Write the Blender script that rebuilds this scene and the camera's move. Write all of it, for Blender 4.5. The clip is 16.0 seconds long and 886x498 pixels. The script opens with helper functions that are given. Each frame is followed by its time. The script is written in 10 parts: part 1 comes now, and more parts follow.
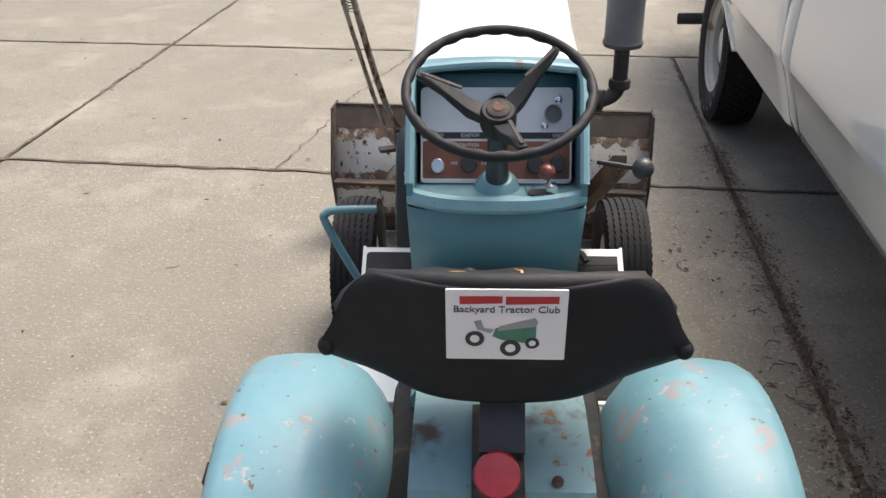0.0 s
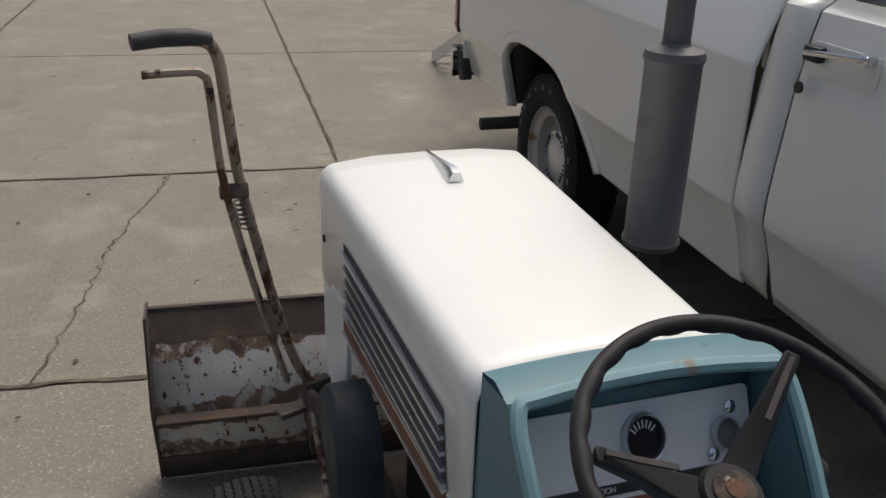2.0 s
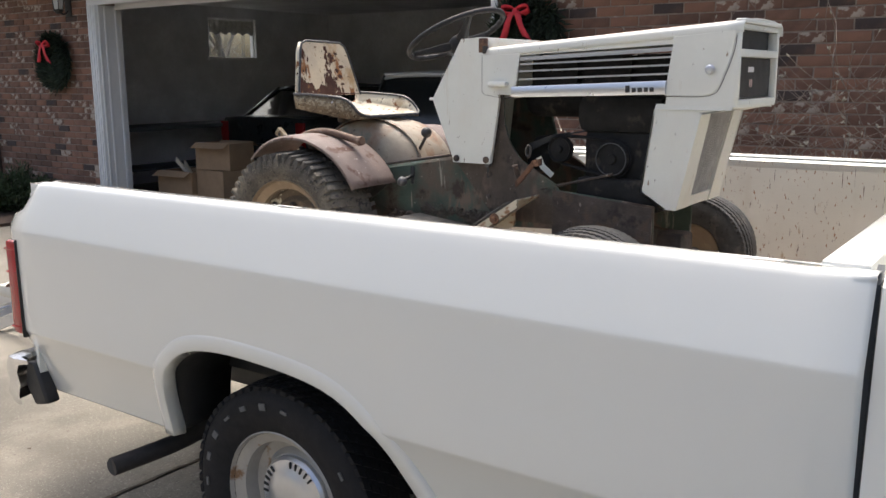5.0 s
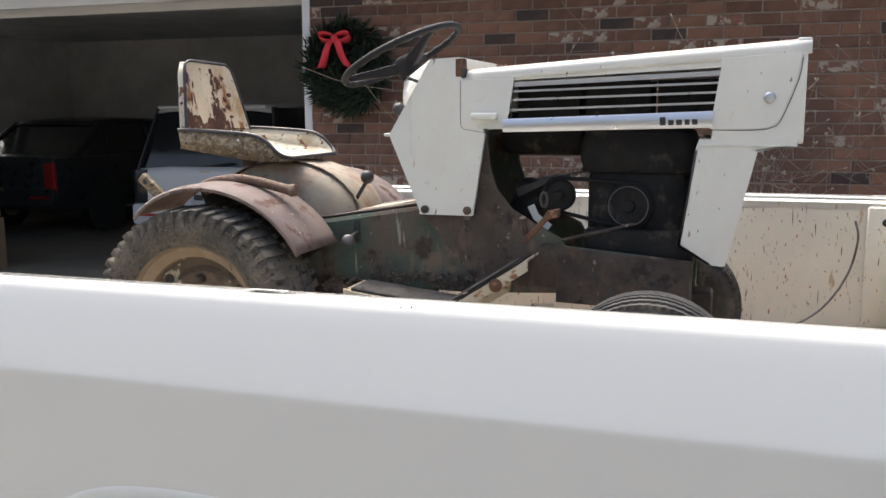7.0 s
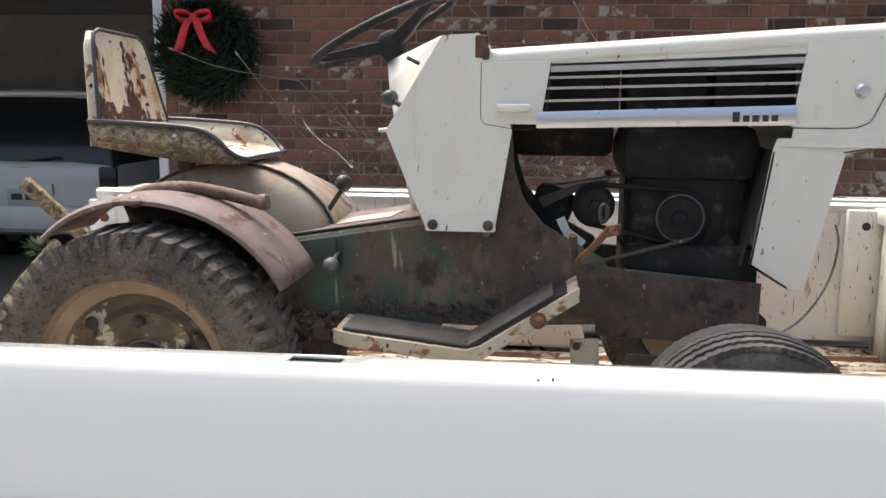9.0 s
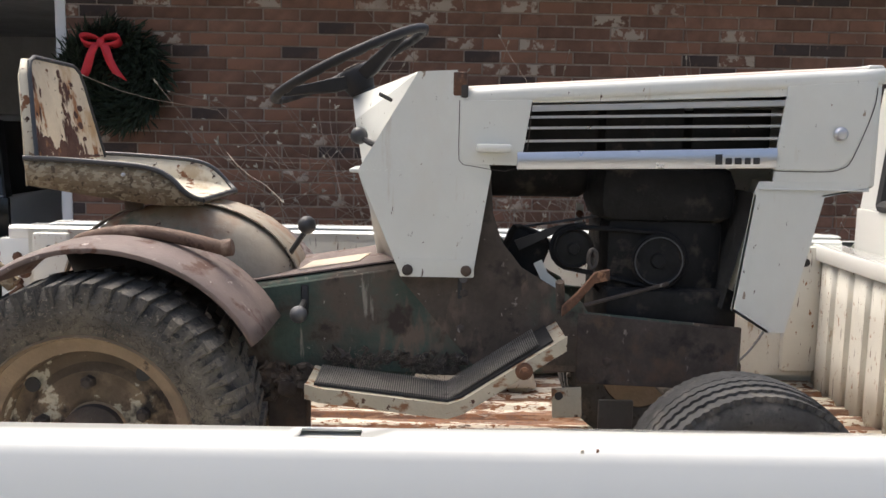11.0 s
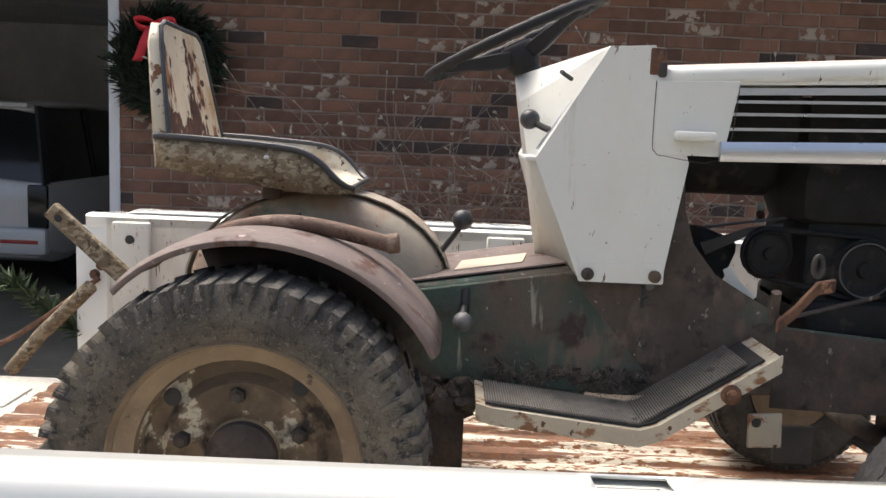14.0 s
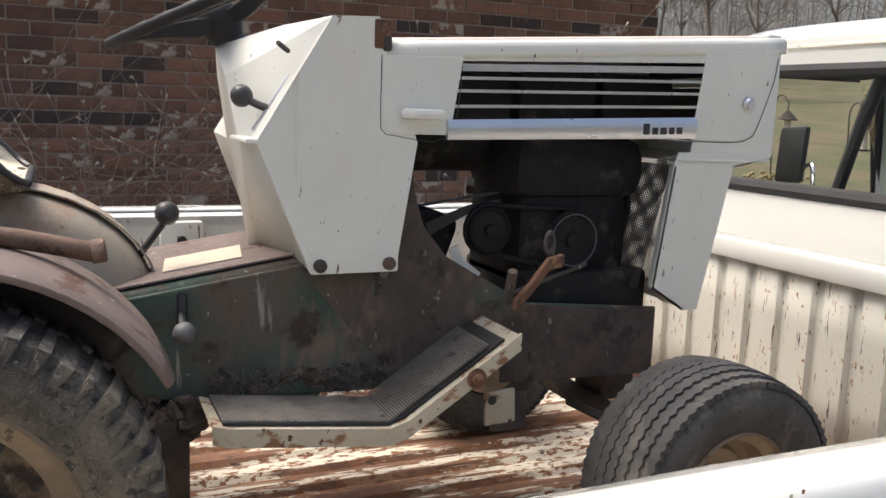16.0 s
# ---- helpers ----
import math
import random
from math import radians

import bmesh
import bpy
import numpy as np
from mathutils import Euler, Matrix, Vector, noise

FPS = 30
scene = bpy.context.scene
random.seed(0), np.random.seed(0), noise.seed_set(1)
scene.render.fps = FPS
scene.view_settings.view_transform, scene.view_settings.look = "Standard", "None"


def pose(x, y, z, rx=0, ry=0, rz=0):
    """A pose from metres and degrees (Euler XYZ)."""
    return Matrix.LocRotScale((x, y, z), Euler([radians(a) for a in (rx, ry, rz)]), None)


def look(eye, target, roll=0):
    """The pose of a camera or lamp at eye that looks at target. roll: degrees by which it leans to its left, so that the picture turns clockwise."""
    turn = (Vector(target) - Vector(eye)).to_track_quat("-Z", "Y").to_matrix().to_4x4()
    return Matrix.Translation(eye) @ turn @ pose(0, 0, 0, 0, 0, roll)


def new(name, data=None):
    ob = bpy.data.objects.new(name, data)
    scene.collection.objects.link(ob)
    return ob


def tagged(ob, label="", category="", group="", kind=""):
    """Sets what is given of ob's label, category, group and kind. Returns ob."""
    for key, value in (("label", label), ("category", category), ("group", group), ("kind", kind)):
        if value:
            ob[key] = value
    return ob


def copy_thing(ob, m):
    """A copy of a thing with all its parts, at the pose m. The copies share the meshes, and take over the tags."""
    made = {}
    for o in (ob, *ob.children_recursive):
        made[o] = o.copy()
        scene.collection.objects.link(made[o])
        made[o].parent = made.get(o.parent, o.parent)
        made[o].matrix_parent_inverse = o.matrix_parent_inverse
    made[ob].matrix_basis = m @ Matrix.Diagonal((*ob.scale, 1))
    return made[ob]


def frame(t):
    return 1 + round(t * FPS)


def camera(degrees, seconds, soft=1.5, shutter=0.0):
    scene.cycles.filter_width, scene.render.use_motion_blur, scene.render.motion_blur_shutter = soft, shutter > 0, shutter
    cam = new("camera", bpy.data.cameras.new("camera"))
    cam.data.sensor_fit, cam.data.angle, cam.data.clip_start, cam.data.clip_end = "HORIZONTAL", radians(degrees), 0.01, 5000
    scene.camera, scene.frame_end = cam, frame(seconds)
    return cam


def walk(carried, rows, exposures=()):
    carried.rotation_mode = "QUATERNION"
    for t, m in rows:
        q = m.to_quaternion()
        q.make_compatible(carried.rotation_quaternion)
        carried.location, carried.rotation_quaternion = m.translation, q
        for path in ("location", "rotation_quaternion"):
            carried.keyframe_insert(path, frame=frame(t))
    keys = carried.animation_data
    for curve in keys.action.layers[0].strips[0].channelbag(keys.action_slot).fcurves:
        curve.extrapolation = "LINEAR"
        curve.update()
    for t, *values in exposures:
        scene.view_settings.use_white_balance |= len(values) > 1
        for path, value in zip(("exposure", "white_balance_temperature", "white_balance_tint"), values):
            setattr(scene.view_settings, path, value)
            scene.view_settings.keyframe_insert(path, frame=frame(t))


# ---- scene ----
cam = camera(53.3, 16.0)
METRES, EYE, TILT, LEAN, TURN = 5.5, 1.6, -29.0, 0.0, 0.0
PATH = [
    (0, (0.367, -0.217, 1.432), (0.164, 1.542, 0.502), -0.7),
    (0.5, (0.289, -0.001, 1.427), (0.164, 1.757, 0.482), -0.5),
    (1, (0.12, 0.154, 1.431), (0.18, 1.928, 0.51), 1.5),
    (1.5, (-0.056, 0.366, 1.449), (0.258, 2.147, 0.596), 2.5),
    (2, (-0.132, 0.684, 1.45), (0.339, 2.457, 0.653), 1.8),
    (2.5, (-0.246, 0.966, 1.444), (0.411, 2.698, 0.689), 1.9),
    (3, (-0.345, 1.259, 1.48), (0.502, 2.939, 0.801), 0.8),
    (3.5, (-0.326, 1.542, 1.5), (0.702, 3.168, 0.952), 0.7),
    (4, (-0.351, 1.778, 1.528), (0.911, 3.271, 1.107), 1.0),
    (4.5, (-0.449, 2.005, 1.552), (1.025, 3.301, 1.171), 0.5),
    (4.7, (-0.47, 2.101, 1.545), (1.061, 3.329, 1.162), 0.1),
    (6.8, (-0.274, 3.017, 1.528), (1.592, 3.665, 1.215), -0.3),
    (7, (-0.227, 3.092, 1.531), (1.651, 3.707, 1.22), -0.3),
    (7.5, (-0.099, 3.222, 1.526), (1.808, 3.739, 1.221), 0.6),
    (8, (-0.053, 3.403, 1.526), (1.889, 3.76, 1.205), 1.3),
    (8.5, (-0.011, 3.547, 1.535), (1.941, 3.805, 1.185), 1.5),
    (9, (0.12, 3.611, 1.526), (2.081, 3.822, 1.198), 0.5),
    (9.2, (0.188, 3.631, 1.536), (2.156, 3.818, 1.229), 0.2),
    (11.3, (0.208, 3.783, 1.545), (2.19, 3.758, 1.28), 1.2),
    (11.5, (0.203, 3.793, 1.539), (2.186, 3.793, 1.285), 1.4),
    (12, (0.189, 3.82, 1.549), (2.172, 3.847, 1.293), 1.1),
    (12.5, (0.182, 3.847, 1.538), (2.165, 3.885, 1.287), 1.4),
    (13, (0.179, 3.89, 1.533), (2.161, 3.937, 1.267), 1.8),
    (13.5, (0.255, 3.962, 1.521), (2.234, 4.003, 1.241), 2.1),
    (14, (0.416, 4.051, 1.509), (2.398, 4.058, 1.243), 2.4),
    (14.5, (0.5, 4.103, 1.507), (2.469, 3.953, 1.19), 3.1),
    (15, (0.559, 4.207, 1.514), (2.471, 3.701, 1.211), 2.8),
    (15.5, (0.561, 4.233, 1.51), (2.402, 3.512, 1.206), 2.5),
    (16, (0.582, 4.179, 1.528), (2.386, 3.378, 1.211), 2.1),
]

# exposure of the film camera along the walk: seconds, stops
EXPOSURES = [(0.0, 0.86), (0.5, 0.84), (1.0, 0.86), (1.5, 0.46), (2.0, -0.28), (2.5, -0.78), (3.0, -1.02), (3.5, -0.25), (4.0, 0.74), (4.7, 0.92), (7.0, 0.98), (9.0, 0.98), (11.4, 0.68), (12.0, 0.70), (14.0, 0.76), (15.0, 0.78), (16.0, 0.64)]
walk(cam, [(t, look(eye, target, roll)) for t, eye, target, roll in PATH], EXPOSURES)

# ---- sky and sun: bright hazy overcast, sun high over the street ----
SUN_AZ, SUN_EL = 42.0, 64.0
world = bpy.data.worlds.new("sky")
scene.world = world
world.use_nodes = True
wn = world.node_tree
wn.nodes.clear()
w_out = wn.nodes.new("ShaderNodeOutputWorld")
w_bg = wn.nodes.new("ShaderNodeBackground")
w_sky = wn.nodes.new("ShaderNodeTexSky")
w_sky.sky_type = "NISHITA"
w_sky.sun_disc = False
w_sky.sun_elevation, w_sky.sun_rotation = radians(SUN_EL), radians(SUN_AZ)
w_sky.air_density, w_sky.dust_density, w_sky.ozone_density = 1.0, 8.0, 0.4
w_bg.inputs["Strength"].default_value = 0.150
wn.links.new(w_sky.outputs[0], w_bg.inputs["Color"])
wn.links.new(w_bg.outputs[0], w_out.inputs["Surface"])
sun_data = bpy.data.lights.new("sun", "SUN")
sun_data.energy, sun_data.angle, sun_data.color = 1.28, radians(34), (1.0, 0.99, 0.965)
sun_lamp = new("sun", sun_data)
sun_dir = Vector((math.sin(radians(SUN_AZ)) * math.cos(radians(SUN_EL)), math.cos(radians(SUN_AZ)) * math.cos(radians(SUN_EL)), math.sin(radians(SUN_EL))))
sun_lamp.matrix_world = look(sun_dir * 60, (0, 0, 0))


# ---- building blocks ----
def thing(name, label, category, m=None, group="", kind=""):
    ob = new(name)
    ob.empty_display_size = 0.1
    ob.matrix_basis = m if m is not None else Matrix()
    return tagged(ob, label, category, group, kind)


def finish(bm, name, material, angle=38):
    bmesh.ops.remove_doubles(bm, verts=bm.verts, dist=1e-5)
    bmesh.ops.recalc_face_normals(bm, faces=bm.faces)
    me = bpy.data.meshes.new(name)
    bm.to_mesh(me)
    bm.free()
    for p in me.polygons:
        p.use_smooth = True
    me.set_sharp_from_angle(angle=radians(angle))
    if material:
        me.materials.append(material)
    return me


def part(name, bm, material, parent=None, label="", m=None, solid=0.0, bevel=0.0, angle=38, kind="", world_space=False):
    """One mesh object from a bmesh, under a thing or a part."""
    if world_space and parent is not None:
        root = parent
        inv = root.matrix_basis.inverted()
        while root.parent:
            root = root.parent
            inv = inv @ root.matrix_basis.inverted()
        bm.transform(inv)
    ob = new(name, finish(bm, name, material, angle))
    if parent is not None:
        ob.parent = parent
    if m is not None:
        ob.matrix_basis = m
    if solid:
        md = ob.modifiers.new("thick", "SOLIDIFY")
        md.thickness, md.offset = solid, 0.0
    if bevel:
        md = ob.modifiers.new("edge", "BEVEL")
        md.width, md.segments, md.limit_method, md.angle_limit = bevel, 2, "ANGLE", radians(40)
    return tagged(ob, label, kind=kind)


def box(bm, c, s, m=None, bev=0.0):
    r = bmesh.ops.create_cube(bm, size=1.0, matrix=Matrix.Translation(c) @ (m or Matrix()) @ Matrix.Diagonal((*s, 1)))
    if bev:
        es = list({e for v in r["verts"] for e in v.link_edges})
        bmesh.ops.bevel(bm, geom=es, offset=bev, segments=2, affect="EDGES", profile=0.5)
    return bm


def rings(bm, rows, closed=True, caps=True):
    """Quads between rows of equally many points."""
    vs = [[bm.verts.new(p) for p in row] for row in rows]
    n = len(rows[0])
    for a, b in zip(vs, vs[1:]):
        for i in range(n if closed else n - 1):
            j = (i + 1) % n
            bm.faces.new((a[i], a[j], b[j], b[i]))
    if caps and closed:
        bm.faces.new(vs[0][::-1])
        bm.faces.new(vs[-1])
    return bm


def smooth_path(pts, n=6):
    """Catmull-Rom through the points."""
    pts = [Vector(p) for p in pts]
    out = []
    for i in range(len(pts) - 1):
        p0, p1, p2, p3 = pts[max(i - 1, 0)], pts[i], pts[i + 1], pts[min(i + 2, len(pts) - 1)]
        for k in range(n):
            u = k / n
            out.append(0.5 * ((2 * p1) + (p2 - p0) * u + (2 * p0 - 5 * p1 + 4 * p2 - p3) * u * u + (3 * p1 - p0 - 3 * p2 + p3) * u ** 3))
    return out + [pts[-1]]


def tube(bm, pts, r, seg=10, closed=False, squash=1.0):
    pts = [Vector(p) for p in pts]
    n = len(pts)
    rad = r if isinstance(r, (list, tuple)) else [r] * n
    rows, nrm = [], None
    for i, p in enumerate(pts):
        a, b = (pts[i - 1], pts[(i + 1) % n]) if closed else (pts[max(i - 1, 0)], pts[min(i + 1, n - 1)])
        d = (b - a).normalized()
        if nrm is None:
            nrm = d.orthogonal().normalized()
        nrm = (nrm - d * nrm.dot(d)).normalized()
        bi = d.cross(nrm)
        rows.append([p + (nrm * math.cos(t) + bi * math.sin(t) * squash) * rad[i] for t in [2 * math.pi * k / seg for k in range(seg)]])
    if closed:
        rows.append(rows[0])
    return rings(bm, rows, True, not closed)


def rod(bm, a, b, r, seg=12, r2=None):
    return tube(bm, [a, b], [r, r if r2 is None else r2], seg)


AX = Matrix.Rotation(radians(90), 4, "Y")  # lathe axis along x
AY = Matrix.Rotation(radians(-90), 4, "X")  # lathe axis along y


def lathe(bm, prof, m=None, seg=36, caps=True):
    """Revolves (radius, height) round local z, posed by m."""
    m = m or Matrix()
    return rings(bm, [[m @ Vector((r * math.cos(t), r * math.sin(t), h)) for t in [2 * math.pi * k / seg for k in range(seg)]] for r, h in prof], True, caps)


def prism(bm, poly, a, b, axis="x"):
    """A flat outline drawn out from a to b along an axis; the outline is in the two other axes, in xyz order."""
    put = {"x": lambda d, p: (d, p[0], p[1]), "y": lambda d, p: (p[0], d, p[1]), "z": lambda d, p: (p[0], p[1], d)}[axis]
    return rings(bm, [[put(a, p) for p in poly], [put(b, p) for p in poly]])


def sheet(bm, rows):
    return rings(bm, rows, False, False)


def ball(bm, c, r, seg=14, sc=(1, 1, 1)):
    bmesh.ops.create_uvsphere(bm, u_segments=seg, v_segments=seg // 2 + 1, radius=r, matrix=Matrix.Translation(c) @ Matrix.Diagonal((*sc, 1)))
    return bm


def B():
    return bmesh.new()


def rrect(w, h, r, n=4, c=(0, 0)):
    """A rounded rectangle's outline."""
    out = []
    for cx, cy, a0 in ((w / 2 - r, h / 2 - r, 0), (-w / 2 + r, h / 2 - r, 90), (-w / 2 + r, -h / 2 + r, 180), (w / 2 - r, -h / 2 + r, 270)):
        for k in range(n + 1):
            a = radians(a0 + 90 * k / n)
            out.append((c[0] + cx + r * math.cos(a), c[1] + cy + r * math.sin(a)))
    return out


def lettering(name, text, size, material, parent, m, label=""):
    cu = bpy.data.curves.new("letters", "FONT")
    cu.body, cu.size, cu.align_x, cu.align_y, cu.extrude = text, size, "CENTER", "CENTER", 0.0006
    tmp = bpy.data.objects.new("letters", cu)
    me = bpy.data.meshes.new_from_object(tmp)
    bpy.data.objects.remove(tmp)
    me.materials.clear()
    me.materials.append(material)
    ob = new(name, me)
    ob.parent, ob.matrix_basis = parent, m
    return tagged(ob, label)


# ---- materials ----
def mat(name, color, rough=0.5, metal=0.0, var=0.12, scale=6.0, layers=(), bump=0.1, bscale=120.0, coat=0.0, rnd="", rvar=0.3, stretch=(1, 1, 1), kinds=(), spec=0.5):
    """A surface: base colour varied by noise; layers of (colour, scale, low, high, roughness, stretch) laid over it where their noise
    lies between low and high; fine bump."""
    m = bpy.data.materials.new(name)
    m.use_nodes = True
    nt = m.node_tree
    N, L = nt.nodes, nt.links
    bsdf = N["Principled BSDF"]
    tc = N.new("ShaderNodeTexCoord")

    def noise_of(sc, st, detail=6.0):
        mp = N.new("ShaderNodeMapping")
        mp.inputs["Scale"].default_value = st
        L.new(tc.outputs["Object"], mp.inputs["Vector"])
        nz = N.new("ShaderNodeTexNoise")
        nz.inputs["Scale"].default_value, nz.inputs["Detail"].default_value, nz.inputs["Roughness"].default_value = sc, detail, 0.6
        L.new(mp.outputs[0], nz.inputs["Vector"])
        return nz.outputs["Fac"]

    def ramp(fac, lo, hi, a=0.0, b=1.0):
        r = N.new("ShaderNodeMapRange")
        r.inputs["From Min"].default_value, r.inputs["From Max"].default_value = lo, hi
        r.inputs["To Min"].default_value, r.inputs["To Max"].default_value = a, b
        L.new(fac, r.inputs["Value"])
        return r.outputs["Result"]

    def mix(fac, a, b, kind="MIX"):
        x = N.new("ShaderNodeMix")
        x.data_type, x.blend_type = "RGBA", kind
        for sock, v in ((x.inputs["Factor"], fac), (x.inputs["A"], a), (x.inputs["B"], b)):
            if isinstance(v, (tuple, list)):
                sock.default_value = (*v[:3], 1)
            elif isinstance(v, (int, float)):
                sock.default_value = v
            else:
                L.new(v, sock)
        return x.outputs["Result"]

    lo, hi = [max(c * (1 - var), 0) for c in color], [min(c * (1 + var), 1) for c in color]
    col = mix(ramp(noise_of(scale, stretch), 0.35, 0.65), lo, hi)
    col = mix(ramp(noise_of(scale * 9, stretch), 0.3, 0.7, 0.0, 0.5), col, [c * (1 - var * 0.8) for c in color])
    rgh = N.new("ShaderNodeValue").outputs[0]
    rgh.default_value = rough
    rgh = ramp(noise_of(scale * 3, stretch), 0.3, 0.7, max(rough - min(0.06, var * 0.5), 0.02), min(rough + min(0.06, var * 0.5), 1))
    if rnd:
        src = N.new("ShaderNodeObjectInfo").outputs["Random"] if rnd == "object" else N.new("ShaderNodeNewGeometry").outputs["Random Per Island"]
        col = mix(1.0, col, ramp(src, 0, 1, 1 - rvar, 1 + rvar), "MULTIPLY")
        for k, (c, share) in enumerate(kinds):
            # some pieces are of another kind of clay
            a = N.new("ShaderNodeMath")
            a.operation, a.inputs[1].default_value = "MULTIPLY", 7.31 + 4.17 * k
            L.new(src, a.inputs[0])
            b = N.new("ShaderNodeMath")
            b.operation = "FRACT"
            L.new(a.outputs[0], b.inputs[0])
            g = N.new("ShaderNodeMath")
            g.operation = "MULTIPLY"
            L.new(ramp(b.outputs[0], 1 - share, 1 - share + 0.02), g.inputs[0])
            L.new(ramp(noise_of(13, (1, 1, 1), 3.0), 0.48, 0.54) if k == 0 else ramp(noise_of(18, (1, 1, 1)), 0.20, 0.40), g.inputs[1])
            col = mix(g.outputs[0], col, c)
    height = None
    for c, sc, a, b, rg, st in layers:
        f = ramp(noise_of(sc, st), a, b)
        col = mix(f, col, c)
        x = N.new("ShaderNodeMix")
        x.data_type = "FLOAT"
        L.new(f, x.inputs["Factor"])
        L.new(rgh, x.inputs["A"])
        x.inputs["B"].default_value = rg
        rgh = x.outputs["Result"]
        height = f if height is None else height
    L.new(col, bsdf.inputs["Base Color"])
    L.new(rgh, bsdf.inputs["Roughness"])
    bsdf.inputs["Metallic"].default_value = metal
    bsdf.inputs["Specular IOR Level"].default_value = spec
    if coat:
        bsdf.inputs["Coat Weight"].default_value, bsdf.inputs["Coat Roughness"].default_value = coat, 0.08
    if bump:
        bp = N.new("ShaderNodeBump")
        bp.inputs["Strength"].default_value, bp.inputs["Distance"].default_value = bump, 0.004
        h = noise_of(bscale, stretch, 8.0)
        if height is not None:
            ad = N.new("ShaderNodeMath")
            ad.operation = "MULTIPLY_ADD"
            L.new(height, ad.inputs[0])
            ad.inputs[1].default_value = -0.5
            L.new(h, ad.inputs[2])
            h = ad.outputs[0]
        L.new(h, bp.inputs["Height"])
        L.new(bp.outputs[0], bsdf.inputs["Normal"])
    return m


I3 = (1, 1, 1)
RUST, DARK_RUST, CREAM = (0.16, 0.055, 0.02), (0.06, 0.022, 0.012), (0.62, 0.57, 0.44)
M_CONC = mat("concrete", (0.187, 0.170, 0.134), 0.66, var=0.10, scale=0.9, bump=0.8, bscale=90, rnd="object", rvar=0.06, layers=[((0.185, 0.164, 0.130), 0.55, 0.50, 0.80, 0.7, I3), ((0.275, 0.25, 0.203), 2.2, 0.52, 0.70, 0.75, I3), ((0.165, 0.145, 0.113), 6, 0.57, 0.72, 0.75, I3), ((0.33, 0.31, 0.262), 95, 0.585, 0.65, 0.55, I3), ((0.125, 0.11, 0.089), 75, 0.585, 0.66, 0.7, I3), ((0.44, 0.42, 0.37), 170, 0.64, 0.68, 0.6, I3), ((0.13, 0.115, 0.09), 1.1, 0.60, 0.74, 0.6, (1, 0.5, 1))])
M_JOINT = mat("joint_dirt", (0.085, 0.068, 0.048), 0.95, var=0.4, scale=25, bump=0.6, layers=[((0.16, 0.13, 0.09), 12, 0.5, 0.65, 0.95, I3)])
M_ASPH = mat("asphalt", (0.075, 0.075, 0.08), 0.85, var=0.2, scale=1.5, bump=0.4, layers=[((0.13, 0.125, 0.12), 0.5, 0.5, 0.7, 0.85, I3)])
M_GRASS = mat("winter_grass", (0.075, 0.082, 0.030), 0.95, var=0.35, scale=1.2, bump=1.0, bscale=40, layers=[((0.135, 0.098, 0.056), 0.5, 0.44, 0.60, 0.95, I3), ((0.16, 0.115, 0.07), 14, 0.54, 0.62, 0.95, I3), ((0.05, 0.055, 0.022), 30, 0.55, 0.63, 0.95, I3)])
M_BRICK_O = mat("brick_single", (0.192, 0.105, 0.074), 0.92, var=0.2, scale=12, bump=0.6, rnd="object", rvar=0.26, kinds=[((0.42, 0.355, 0.295), 0.24), ((0.062, 0.046, 0.042), 0.11), ((0.245, 0.128, 0.086), 0.2)], layers=[((0.145, 0.083, 0.060), 1.3, 0.54, 0.68, 0.92, I3)])
M_BRICK_I = mat("brick_rest", (0.192, 0.105, 0.074), 0.92, var=0.2, scale=12, bump=0.6, rnd="island", rvar=0.26, kinds=[((0.42, 0.355, 0.295), 0.24), ((0.062, 0.046, 0.042), 0.11), ((0.245, 0.128, 0.086), 0.2)], layers=[((0.145, 0.083, 0.060), 1.3, 0.54, 0.68, 0.92, I3)])
M_MORTAR = mat("mortar", (0.29, 0.235, 0.195), 0.95, var=0.2, scale=20, bump=0.5, layers=[((0.19, 0.145, 0.12), 2, 0.52, 0.68, 0.95, I3), ((0.38, 0.34, 0.31), 9, 0.60, 0.68, 0.95, I3)])
M_TRIM = mat("white_trim", (0.74, 0.75, 0.76), 0.5, var=0.04, scale=3, bump=0.05)
M_DARKWALL = mat("garage_wall", (0.72, 0.725, 0.74), 0.9, var=0.15, scale=2, bump=0.1)
M_ROOF = mat("roof_shingle", (0.09, 0.08, 0.075), 0.9, var=0.3, scale=8, bump=0.6)
M_TRUCK = mat("truck_paint", (0.735, 0.745, 0.705), 0.24, var=0.0, scale=1.2, bump=0.0, coat=1.0)
M_BED = mat("bed_paint", (0.64, 0.63, 0.56), 0.55, var=0.06, scale=3, bump=0.15, layers=[((0.50, 0.46, 0.375), 5, 0.58, 0.80, 0.45, (1, 1, 0.4)), ((0.42, 0.34, 0.24), 26, 0.645, 0.70, 0.6, (1.3, 1.3, 0.4)), ((0.27, 0.13, 0.055), 60, 0.642, 0.66, 0.8, (1.5, 1.5, 0.6)), ((0.09, 0.055, 0.04), 46, 0.645, 0.665, 0.85, (2.2, 2.2, 0.22))])
M_BEDFLOOR = mat("bed_floor", (0.17, 0.088, 0.055), 0.85, var=0.35, scale=16, bump=0.5, layers=[((0.29, 0.17, 0.105), 24, 0.53, 0.60, 0.85, (1.4, 0.3, 1)), ((0.64, 0.59, 0.49), 11, 0.50, 0.53, 0.75, (2.2, 0.22, 1)), ((0.20, 0.09, 0.04), 70, 0.53, 0.56, 0.85, (1.2, 0.5, 1)), ((0.08, 0.04, 0.026), 30, 0.60, 0.66, 0.9, (1, 0.4, 1))])
